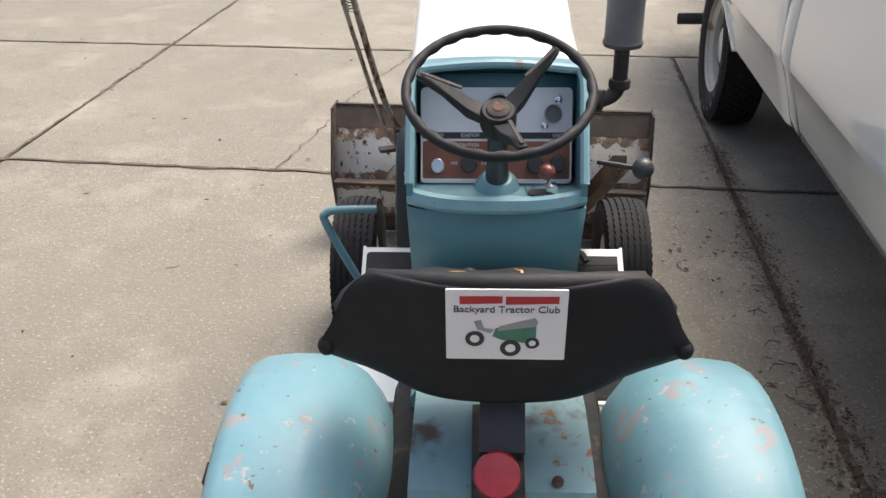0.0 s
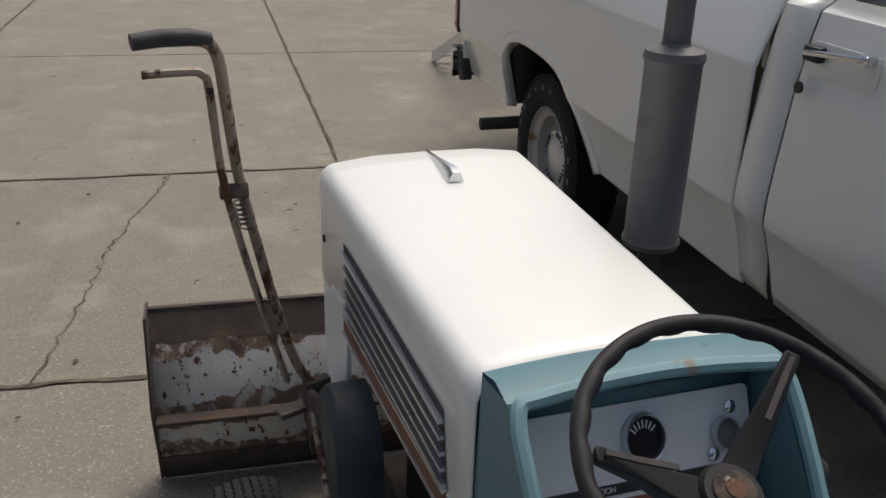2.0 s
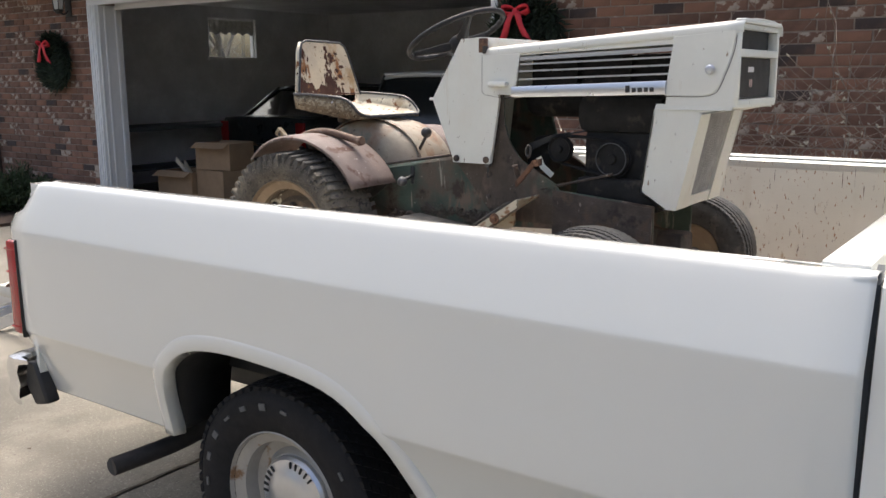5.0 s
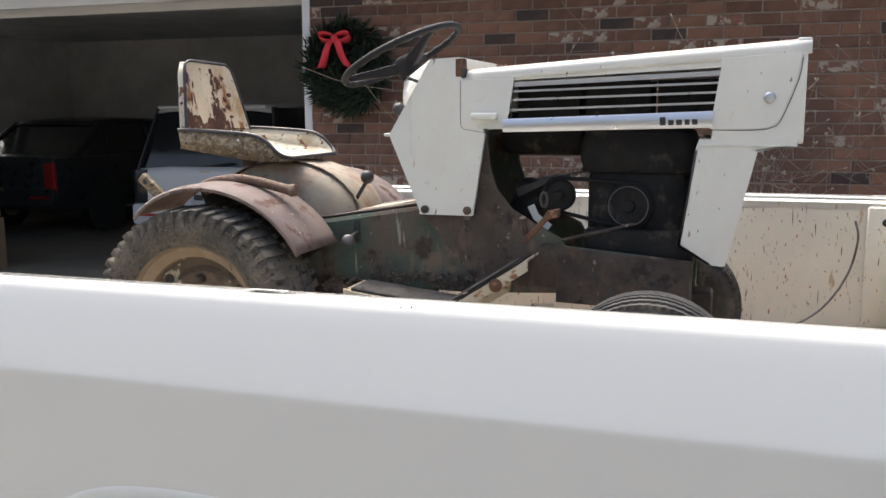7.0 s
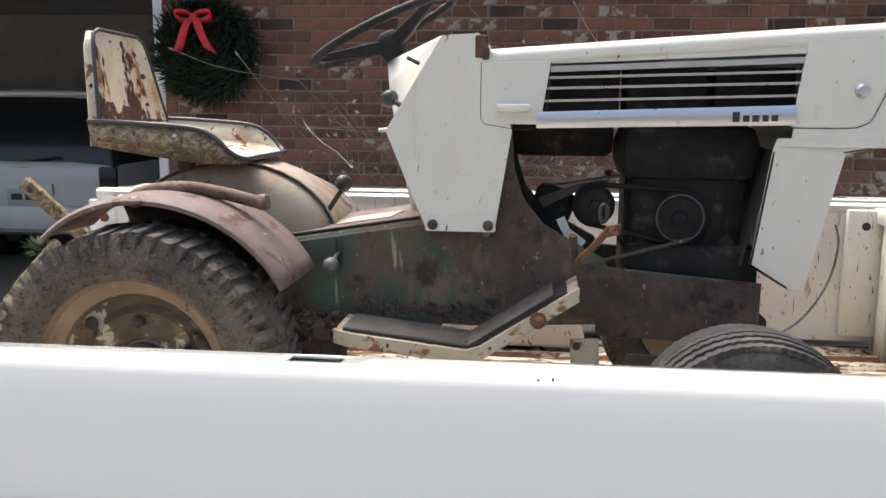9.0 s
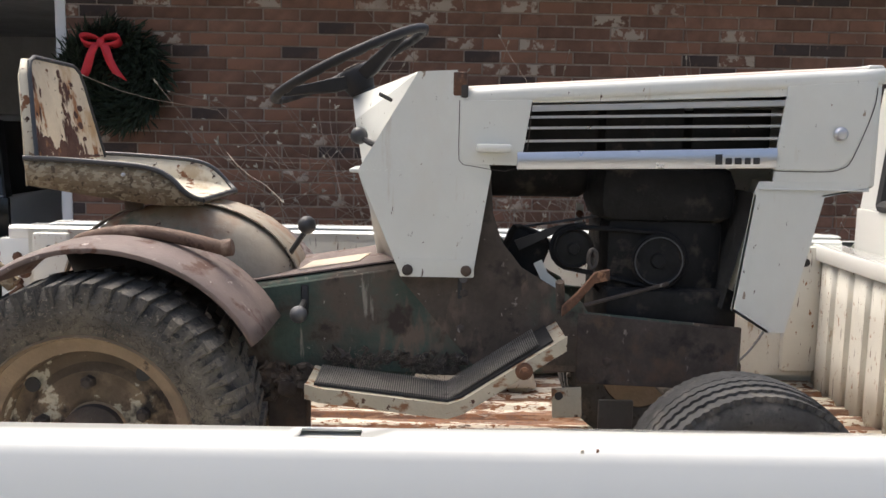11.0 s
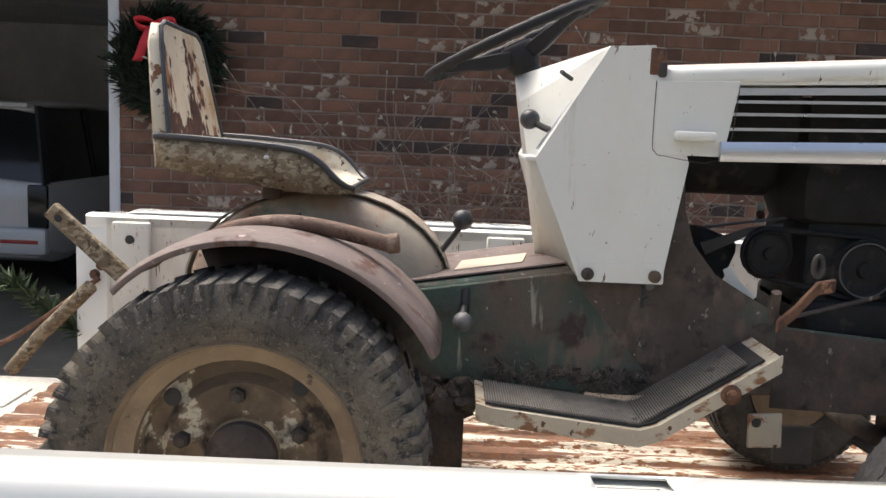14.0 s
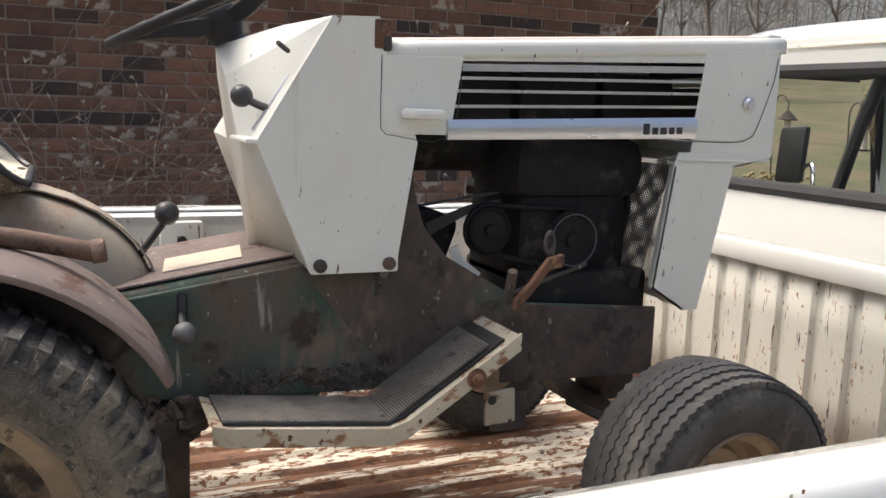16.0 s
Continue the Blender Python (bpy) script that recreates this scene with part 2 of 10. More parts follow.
M_RUBBER = mat("tyre_rubber", (0.013, 0.013, 0.0145), 0.75, var=0.25, scale=14, bump=0.2, spec=0.3)
M_TEAL_F = mat("worn_turquoise_paint", (0.145, 0.29, 0.335), 0.5, var=0.09, scale=5, bump=0.08, coat=0.05, layers=[((0.22, 0.385, 0.425), 4, 0.55, 0.8, 0.5, I3), ((0.27, 0.27, 0.27), 15, 0.595, 0.625, 0.85, I3), ((0.36, 0.36, 0.35), 34, 0.64, 0.67, 0.8, I3), ((0.16, 0.10, 0.075), 50, 0.66, 0.69, 0.85, I3)])
M_RUBBER_D = mat("dirty_tyre", (0.085, 0.080, 0.072), 0.95, var=0.35, scale=26, bump=1.0, bscale=140, layers=[((0.165, 0.145, 0.115), 6, 0.46, 0.66, 0.95, I3), ((0.045, 0.043, 0.042), 60, 0.54, 0.62, 0.95, I3), ((0.20, 0.18, 0.15), 130, 0.60, 0.66, 0.95, I3)])
M_FIBRE = mat("dried_grass_fibre", (0.125, 0.108, 0.085), 0.95, var=0.3, scale=20, bump=0.0, rnd="island", rvar=0.6)
M_RUBBER_G = mat("worn_tyre", (0.058, 0.058, 0.058), 0.9, var=0.3, scale=18, bump=0.5, layers=[((0.12, 0.112, 0.10), 14, 0.52, 0.66, 0.95, I3), ((0.03, 0.03, 0.03), 60, 0.60, 0.66, 0.9, I3)])
M_MAT = mat("ribbed_mat", (0.16, 0.152, 0.14), 0.9, var=0.3, scale=16, bump=0.3, layers=[((0.23, 0.21, 0.18), 14, 0.55, 0.68, 0.95, I3), ((0.06, 0.058, 0.055), 40, 0.60, 0.68, 0.9, I3)])
M_MATBLACK = mat("black_mat", (0.022, 0.022, 0.023), 0.75, var=0.25, scale=12, bump=0.2)
M_RIM_W = mat("steel_wheel", (0.42, 0.405, 0.37), 0.5, 0.2, var=0.12, scale=10, layers=[((0.25, 0.15, 0.08), 13, 0.60, 0.68, 0.7, I3)])
M_RIM_T = mat("tan_rim", (0.255, 0.195, 0.132), 0.8, var=0.16, scale=9, bump=0.4, layers=[((0.165, 0.122, 0.085), 7, 0.52, 0.70, 0.88, I3), ((0.33, 0.26, 0.18), 14, 0.58, 0.72, 0.8, I3), ((0.06, 0.045, 0.035), 26, 0.64, 0.70, 0.9, I3)])
M_DISC2 = mat("flaked_wheel_disc", (0.115, 0.088, 0.062), 0.85, var=0.3, scale=14, bump=0.4, layers=[((0.20, 0.15, 0.10), 9, 0.50, 0.62, 0.85, I3), ((0.46, 0.43, 0.34), 17, 0.575, 0.60, 0.7, I3), ((0.035, 0.028, 0.024), 12, 0.57, 0.66, 0.9, I3)])
M_CHROME = mat("chrome", (0.72, 0.73, 0.75), 0.14, 1.0, var=0.05, scale=6, bump=0.0)
M_ALU = mat("trim_metal", (0.62, 0.64, 0.68), 0.30, 0.9, var=0.06, scale=9, bump=0.03)
M_BLACK = mat("black_paint", (0.024, 0.024, 0.025), 0.55, var=0.2, scale=8, bump=0.1)
M_SEAM = mat("black_seal", (0.035, 0.036, 0.038), 0.7, var=0.2, scale=8, bump=0.1)
M_PLASTIC = mat("black_plastic", (0.035, 0.036, 0.039), 0.42, var=0.15, scale=10, bump=0.12, bscale=300)
M_GRIP = mat("rubber_grip", (0.035, 0.035, 0.04), 0.6, var=0.2, scale=15, bump=0.25)
M_VINYL = mat("black_vinyl", (0.012, 0.0125, 0.0135), 0.58, spec=0.3, var=0.2, scale=12, bump=0.2, bscale=250, layers=[((0.035, 0.035, 0.036), 6, 0.62, 0.8, 0.7, I3)])
M_FOAM = mat("yellow_foam", (0.60, 0.32, 0.10), 0.95, var=0.2, scale=25, bump=0.6)
M_TEAL = mat("turquoise_paint", (0.19, 0.345, 0.385), 0.46, var=0.07, scale=5, bump=0.05, coat=0.08, layers=[((0.27, 0.44, 0.475), 4, 0.58, 0.8, 0.5, I3), ((0.26, 0.24, 0.22), 16, 0.66, 0.69, 0.8, I3), ((0.10, 0.06, 0.045), 60, 0.70, 0.72, 0.85, I3)])
# darker copy of the turquoise: shade on cowl sides and knee panel put into colour
M_TEAL_DK = mat("turquoise_shaded", (0.095, 0.205, 0.24), 0.42, var=0.08, scale=5, bump=0.08, layers=[((0.11, 0.12, 0.12), 14, 0.67, 0.71, 0.8, I3)])
M_DECK = mat("grimy_turquoise_deck", (0.14, 0.25, 0.275), 0.6, var=0.15, scale=7, bump=0.15, layers=[((0.23, 0.37, 0.40), 7, 0.55, 0.68, 0.7, I3), ((0.075, 0.055, 0.042), 9, 0.54, 0.66, 0.85, (1, 1, 0.5)), ((0.17, 0.085, 0.045), 30, 0.61, 0.66, 0.85, I3)])
M_GUARD = mat("belt_guard_paint", (0.022, 0.033, 0.037), 0.55, var=0.15, scale=6, bump=0.1, layers=[((0.06, 0.075, 0.08), 5, 0.55, 0.75, 0.6, I3)])
M_HOODW = mat("white_hood_paint", (0.78, 0.80, 0.77), 0.38, var=0.025, scale=3, bump=0.02, coat=0.2)
M_WHITE2 = mat("old_white_paint", (0.675, 0.69, 0.645), 0.45, var=0.04, scale=6, bump=0.08, layers=[((0.63, 0.605, 0.53), 4, 0.52, 0.75, 0.55, (1, 1, 0.5)), ((0.55, 0.51, 0.43), 18, 0.64, 0.76, 0.7, (1.6, 1.6, 0.2)), ((0.30, 0.24, 0.18), 44, 0.685, 0.70, 0.8, (1, 1, 0.5)), ((0.10, 0.07, 0.055), 75, 0.69, 0.705, 0.85, (1.4, 1.4, 0.45))])
M_HOODTOP2 = mat("sunburnt_hood_top", (0.58, 0.51, 0.45), 0.6, var=0.06, scale=5, bump=0.1, layers=[((0.47, 0.30, 0.23), 4, 0.54, 0.72, 0.75, I3), ((0.66, 0.64, 0.58), 6, 0.58, 0.68, 0.5, I3)])
M_GREEN2 = mat("grimy_green", (0.054, 0.082, 0.064), 0.8, var=0.3, scale=9, bump=0.5, layers=[((0.100, 0.080, 0.062), 5.5, 0.44, 0.58, 0.9, I3), ((0.14, 0.105, 0.08), 16, 0.55, 0.63, 0.92, (1, 1, 0.35)), ((0.045, 0.032, 0.026), 11, 0.55, 0.64, 0.9, I3), ((0.26, 0.24, 0.20), 24, 0.64, 0.69, 0.92, (1.2, 1.2, 0.16)), ((0.30, 0.28, 0.24), 70, 0.68, 0.71, 0.92, I3)])
M_GREEN3 = mat("brown_grime", (0.078, 0.062, 0.050), 0.88, var=0.35, scale=10, bump=0.5, layers=[((0.060, 0.078, 0.060), 5, 0.54, 0.64, 0.85, I3), ((0.14, 0.105, 0.08), 16, 0.57, 0.66, 0.92, (1, 1, 0.4)), ((0.03, 0.024, 0.02), 12, 0.57, 0.66, 0.9, I3), ((0.26, 0.235, 0.20), 60, 0.67, 0.70, 0.92, I3)])
M_FRAME2 = mat("grimy_frame", (0.066, 0.054, 0.047), 0.88, var=0.4, scale=14, bump=0.6, layers=[((0.10, 0.07, 0.05), 9, 0.53, 0.64, 0.92, I3), ((0.02, 0.017, 0.016), 12, 0.57, 0.66, 0.85, I3), ((0.24, 0.215, 0.185), 40, 0.665, 0.70, 0.92, (1, 1, 0.45))])
M_TANK2 = mat("rusty_green_tank", (0.36, 0.315, 0.25), 0.65, var=0.2, scale=9, bump=0.25, layers=[((0.27, 0.155, 0.10), 5, 0.47, 0.60, 0.85, I3), ((0.12, 0.165, 0.135), 4.5, 0.54, 0.62, 0.7, I3), ((0.38, 0.345, 0.28), 16, 0.60, 0.68, 0.75, I3), ((0.09, 0.05, 0.035), 40, 0.63, 0.67, 0.9, I3)])
M_FENDER2 = mat("rusted_fender", (0.165, 0.125, 0.112), 0.68, var=0.18, scale=9, bump=0.35, layers=[((0.30, 0.265, 0.245), 7, 0.54, 0.70, 0.65, I3), ((0.095, 0.05, 0.036), 14, 0.56, 0.64, 0.9, I3), ((0.36, 0.31, 0.28), 55, 0.64, 0.68, 0.8, I3)])
M_SEATRUST = mat("rusted_seat_face", (0.66, 0.56, 0.41), 0.7, var=0.15, scale=12, bump=0.35, layers=[((0.46, 0.30, 0.15), 11, 0.50, 0.62, 0.8, (1, 1, 0.6)), ((0.30, 0.13, 0.05), 16, 0.555, 0.60, 0.85, (1, 1, 0.5)), ((0.075, 0.028, 0.018), 14, 0.575, 0.605, 0.9, (1, 1, 0.4)), ((0.05, 0.022, 0.015), 50, 0.635, 0.66, 0.9, I3)])
M_SEATDARK = mat("dark_seat_rust", (0.085, 0.036, 0.024), 0.85, var=0.3, scale=16, bump=0.4, layers=[((0.26, 0.13, 0.055), 26, 0.55, 0.62, 0.85, I3), ((0.55, 0.46, 0.32), 30, 0.62, 0.66, 0.75, I3)])
M_SEATSIDE = mat("flaking_seat_side", (0.19, 0.145, 0.09), 0.85, var=0.3, scale=18, bump=0.6, layers=[((0.32, 0.275, 0.19), 90, 0.50, 0.57, 0.8, (1, 0.7, 1.3)), ((0.08, 0.058, 0.036), 70, 0.57, 0.63, 0.9, I3)])
M_FOOTPLATE = mat("chipped_footplate", (0.43, 0.395, 0.31), 0.6, var=0.1, scale=10, bump=0.25, layers=[((0.42, 0.36, 0.26), 14, 0.54, 0.66, 0.75, I3), ((0.22, 0.115, 0.06), 30, 0.54, 0.60, 0.85, (1, 0.6, 1)), ((0.09, 0.045, 0.03), 40, 0.62, 0.645, 0.85, I3)])
M_SEATWHITE = mat("chipped_seat_white", (0.62, 0.57, 0.45), 0.6, var=0.1, scale=10, bump=0.25, layers=[((0.42, 0.34, 0.23), 14, 0.54, 0.66, 0.75, I3), ((0.19, 0.085, 0.04), 26, 0.585, 0.615, 0.85, I3), ((0.055, 0.028, 0.018), 34, 0.63, 0.65, 0.85, I3)])
M_RUSTY = mat("rusty_steel", (0.125, 0.062, 0.036), 0.85, var=0.4, scale=22, bump=0.5, layers=[((0.055, 0.032, 0.024), 18, 0.52, 0.62, 0.9, I3), ((0.24, 0.13, 0.075), 40, 0.60, 0.66, 0.9, I3)])
M_ENGINE = mat("oily_engine", (0.016, 0.016, 0.016), 0.75, var=0.4, scale=14, bump=0.3, spec=0.3, layers=[((0.07, 0.06, 0.05), 16, 0.58, 0.68, 0.9, I3)])
M_RUSTRED = mat("orange_rust", (0.19, 0.083, 0.047), 0.85, var=0.3, scale=16, bump=0.4, layers=[((0.09, 0.045, 0.03), 12, 0.55, 0.66, 0.9, I3)])
M_BRONZE = mat("tarnished_rod", (0.32, 0.27, 0.215), 0.55, 0.3, var=0.2, scale=20, bump=0.3, layers=[((0.115, 0.06, 0.035), 26, 0.50, 0.56, 0.85, (1, 1, 0.4)), ((0.05, 0.03, 0.022), 40, 0.58, 0.64, 0.9, I3)])
M_BLADE = mat("rusted_blade_paint", (0.52, 0.515, 0.485), 0.7, var=0.14, scale=6, bump=0.3, layers=[((0.40, 0.365, 0.31), 7, 0.54, 0.74, 0.85, (1.6, 1, 0.5)), ((0.25, 0.16, 0.10), 14, 0.62, 0.70, 0.85, (1.4, 1, 0.7)), ((0.075, 0.04, 0.026), 42, 0.595, 0.62, 0.9, (1.3, 1, 0.7)), ((0.06, 0.035, 0.025), 75, 0.64, 0.66, 0.9, I3)])
M_BLADEDK = mat("rusted_blade_edge", (0.068, 0.052, 0.042), 0.85, var=0.3, scale=12, bump=0.35, layers=[((0.15, 0.090, 0.055), 9, 0.56, 0.70, 0.9, (0.5, 1, 1)), ((0.26, 0.235, 0.21), 12, 0.64, 0.74, 0.85, (0.6, 1, 1))])
M_RUSTSTAIN = mat("rust_stain", (0.165, 0.115, 0.082), 0.9, var=0.3, scale=14, bump=0.35, layers=[((0.42, 0.39, 0.35), 22, 0.50, 0.60, 0.85, (1.4, 1, 0.8)), ((0.07, 0.045, 0.033), 20, 0.57, 0.66, 0.9, I3)])
M_MUFF = mat("muffler_steel", (0.135, 0.137, 0.142), 0.6, 0.5, var=0.12, scale=10, bump=0.15, layers=[((0.10, 0.07, 0.055), 7, 0.58, 0.72, 0.8, I3)])
M_EXH = mat("dull_pipe", (0.06, 0.055, 0.052), 0.7, 0.4, var=0.2, scale=14, bump=0.2)
M_DASHGREY = mat("brushed_dash", (0.78, 0.79, 0.80), 0.4, 0.0, var=0.05, scale=20, bump=0.05, stretch=(0.2, 1, 1))
M_WOOD = mat("woodgrain_dash", (0.245, 0.092, 0.055), 0.5, var=0.25, scale=18, bump=0.05, stretch=(0.12, 1, 1))
M_DECALW = mat("decal_white", (0.76, 0.75, 0.74), 0.5, var=0.03, scale=8, bump=0.0)
M_DECALR = mat("decal_red", (0.42, 0.025, 0.03), 0.5, var=0.1, scale=20, bump=0.0)
M_DECALB = mat("decal_black", (0.03, 0.03, 0.033), 0.5, var=0.1, scale=20, bump=0.0)
M_DECALG = mat("decal_green", (0.06, 0.19, 0.125), 0.5, var=0.2, scale=40, bump=0.0)
M_DECALGY = mat("decal_grey", (0.30, 0.31, 0.31), 0.5, var=0.1, scale=20, bump=0.0)
M_PAPER = mat("faded_label", (0.60, 0.52, 0.41), 0.8, var=0.12, scale=10, bump=0.1)
M_REDLENS = mat("red_reflector", (0.33, 0.012, 0.016), 0.2, var=0.12, scale=60, bump=0.3, bscale=400, coat=0.5)
M_TAILRED = mat("tail_lamp_red", (0.36, 0.02, 0.022), 0.22, var=0.1, scale=20, bump=0.15, bscale=200, coat=0.4)
M_REDKNOB = mat("red_knob", (0.15, 0.04, 0.03), 0.35, var=0.2, scale=20, bump=0.1)
M_RIBBON = mat("red_ribbon", (0.62, 0.028, 0.045), 0.55, var=0.12, scale=12, bump=0.15)
M_WREATH = mat("wreath_needles", (0.028, 0.044, 0.026), 0.8, var=0.4, scale=20, bump=0.2, rnd="island", rvar=0.5)
M_SPRUCE = mat("evergreen_needles", (0.04, 0.065, 0.025), 0.8, var=0.4, scale=8, bump=0.2, rnd="island", rvar=0.5)
M_BARK = mat("bark", (0.185, 0.160, 0.140), 0.95, var=0.3, scale=6, bump=0.9, bscale=25, stretch=(1, 1, 0.35))
M_TWIG = mat("grey_twig", (0.26, 0.21, 0.17), 0.9, var=0.35, scale=14, bump=0.2)
# paler than the bark: haze over distant twigs is put into this colour
M_WOODS = mat("far_woods", (0.25, 0.235, 0.225), 0.95, var=0.3, scale=0.6, bump=0.0, rnd="island", rvar=0.4)
M_LEAF = mat("dead_leaf", (0.085, 0.055, 0.035), 0.9, var=0.4, scale=30, bump=0.2, rnd="island", rvar=0.6)
M_CARD = mat("cardboard", (0.30, 0.20, 0.12), 0.9, var=0.1, scale=8, bump=0.1)
M_SILVER = mat("silver_car_paint", (0.66, 0.67, 0.68), 0.32, 0.1, var=0.03, scale=3, bump=0.0, coat=0.4)
M_DARKCAR = mat("dark_car_paint", (0.03, 0.034, 0.04), 0.3, 0.2, var=0.1, scale=3, bump=0.0, coat=0.5)
M_CARGLASS = mat("tinted_glass", (0.015, 0.018, 0.02), 0.08, var=0.1, scale=3, bump=0.0)
M_PLATE = mat("number_plate", (0.50, 0.51, 0.53), 0.5, var=0.05, scale=10, bump=0.0)
M_CURTAIN = mat("lace_curtain", (0.55, 0.55, 0.52), 0.9, var=0.25, scale=30, bump=0.2)
M_CABIN = mat("cab_trim", (0.09, 0.10, 0.11), 0.7, var=0.15, scale=6, bump=0.1)
M_MULCH = mat("mulch", (0.085, 0.055, 0.038), 0.95, var=0.5, scale=25, bump=1.0)


def clear_glass():
    m = bpy.data.materials.new("clear_glass")
    m.use_nodes = True
    b = m.node_tree.nodes["Principled BSDF"]
    b.inputs["Base Color"].default_value = (0.86, 0.92, 0.90, 1)
    b.inputs["Roughness"].default_value, b.inputs["Transmission Weight"].default_value, b.inputs["IOR"].default_value = 0.02, 1.0, 1.1
    return m


M_GLASS = clear_glass()
M_NEEDLE_DK = mat("dark_fir", (0.025, 0.045, 0.022), 0.8, var=0.4, scale=15, bump=0.1, rnd="island", rvar=0.5)
M_DRYGRASS = mat("dry_grass", (0.34, 0.25, 0.13), 0.9, var=0.3, scale=6, bump=0.2, rnd="island", rvar=0.4)
M_GRAVEL = mat("pale_gravel", (0.42, 0.38, 0.34), 0.95, var=0.15, scale=2, bump=0.4)
M_SIDING = mat("house_siding", (0.34, 0.33, 0.31), 0.8, var=0.08, scale=2, bump=0.1)
M_ORANGEBRICK = mat("orange_brick", (0.30, 0.17, 0.10), 0.9, var=0.2, scale=8, bump=0.2)
M_GOLD = mat("gold_emblem", (0.55, 0.40, 0.15), 0.3, 0.8, var=0.1, scale=20, bump=0.0)
M_BLUECAR = mat("dark_blue_car_paint", (0.03, 0.05, 0.09), 0.3, 0.2, var=0.1, scale=3, bump=0.0, coat=0.5)
M_LAMPGLASS = mat("frosted_lamp_glass", (0.55, 0.56, 0.55), 0.25, var=0.08, scale=10, bump=0.1)
M_BUD = mat("pale_bud", (0.36, 0.33, 0.27), 0.9, var=0.2, scale=40, bump=0.2)
M_PLATEG = mat("worn_gear_plate", (0.42, 0.33, 0.28), 0.75, var=0.2, scale=20, bump=0.3, layers=[((0.20, 0.085, 0.05), 34, 0.53, 0.59, 0.85, I3)])
M_MESHDK = mat("dark_expanded_metal", (0.06, 0.058, 0.055), 0.7, 0.3, var=0.2, scale=30, bump=0.1)
M_PIPE = mat("brown_pipe", (0.145, 0.088, 0.06), 0.7, var=0.3, scale=24, bump=0.4, layers=[((0.24, 0.17, 0.125), 20, 0.55, 0.64, 0.7, I3), ((0.06, 0.035, 0.025), 26, 0.58, 0.65, 0.9, I3)])
M_WHEELBLK = mat("steering_plastic", (0.017, 0.017, 0.019), 0.6, var=0.2, scale=14, bump=0.15, spec=0.3)
M_SIDEMARK = mat("faded_sidewall_mark", (0.13, 0.13, 0.127), 0.8, var=0.2, scale=20, bump=0.1)
M_GREYCAR = mat("grey_car_paint", (0.34, 0.35, 0.37), 0.32, 0.2, var=0.03, scale=3, bump=0.0, coat=0.4)
M_DECALP = mat("decal_pale_pink", (0.62, 0.45, 0.42), 0.5, var=0.05, scale=20, bump=0.0)


# ---- ground, driveway, road ----
def ease(a, b, v):
    u = min(max((v - a) / (b - a), 0.0), 1.0)
    return u * u * (3 - 2 * u)


def ground_z(x, y):
    """Level round the drive, falling to the street, rising to a grass hill behind the house."""
    fall = max(0.36 * x + 0.93 * y - 12.8, 0.0)
    drop = 0.061 * min(fall, 18.2) + 0.03 * min(max(fall - 18.2, 0), 10) + 0.002 * max(fall - 28.2, 0)
    hill = max(-y - 9, 0) + max(x - 12, 0) * 0.6
    return -0.045 - drop * ease(8, 12.6, y) + min(hill * 0.11, 8.0) * ease(5, -4, y)


xs = [-900, -300, -120, -60, -35, -22] + [-14 + 1.5 * i for i in range(40)] + [48, 54, 60, 75, 90, 150, 300, 900]
ys = [-900, -300, -120, -90, -75, -60, -48, -38, -30, -24, -19, -15, -12, -9, -6, -4, -2, 0, 2, 4, 6, 8, 9.5, 11, 12.2] + [12.6 + 1.2 * i for i in range(26)] + [46, 50, 58, 70, 90, 130, 250, 500, 900]


ground_bm = sheet(B(), [[(x, y, ground_z(x, y)) for x in xs] for y in ys])
tagged(part("ground", ground_bm, M_GRASS), "winter lawn of brown and green grass with leaf litter", "ground", kind="structure")

drive = thing("pavement", "weathered exposed-aggregate concrete driveway of large slabs", "driveway", kind="structure")
SKEW = -0.022
gap = 0.009


def slab(x0, x1, y0, y1):
    bm = B()
    z0, z1 = -0.14, 0.0
    nx, ny = 6, 6
    top = []
    for j in range(ny + 1):
        row = []
        for i in range(nx + 1):
            x, y = x0 + gap + (x1 - x0 - 2 * gap) * i / nx, y0 + gap + (y1 - y0 - 2 * gap) * j / ny
            e = 0.003 if i in (0, nx) or j in (0, ny) else 0
            wob = 0.006 * noise.noise((x * 1.7, y * 1.7, 3.0)) if i in (0, nx) or j in (0, ny) else 0
            row.append((x + wob, y + SKEW * x + wob, z1 - e))
        top.append(row)
    sheet(bm, top)
    edge = top[0] + [r[-1] for r in top[1:]] + top[-1][-2::-1] + [r[0] for r in top[-2:0:-1]]
    rings(bm, [edge, [(x, y, z0) for x, y, _ in edge]], True, False)
    part("slab", bm, M_CONC, drive, angle=60)


rows_y = [-7.5, -3.2, 3.13, 5.06, 8.09, 12.7]
for k, (y0, y1) in enumerate(zip(rows_y, rows_y[1:])):
    cols = [-8.0, -4.6, -1.96] + ([1.14] if k < 3 else [0.46, 2.88]) + ([4.2] if k < 3 else []) + [5.5]
    for x0, x1 in zip(cols, cols[1:]):
        slab(x0, x1, y0, y1)
# dirt in the joints
bm = B()
box(bm, (-1.2, 2.6, -0.03), (14.0, 20.8, 0.03))
part("joint_filling", bm, M_JOINT, drive, "dark dirt packed in the joints")


def ribbon(bm, pts, w, z=0.003):
    """A thin uneven strip of dirt lying along a line."""
    left, right = [], []
    for i, p in enumerate(pts):
        a, b = pts[max(i - 1, 0)], pts[min(i + 1, len(pts) - 1)]
        d = Vector((b[0] - a[0], b[1] - a[1])).normalized()
        h = w * (0.35 + random.random())
        left.append((p[0] - d.y * h, p[1] + d.x * h, z))
        right.append((p[0] + d.y * h, p[1] - d.x * h, z))
    return sheet(bm, [left, right])


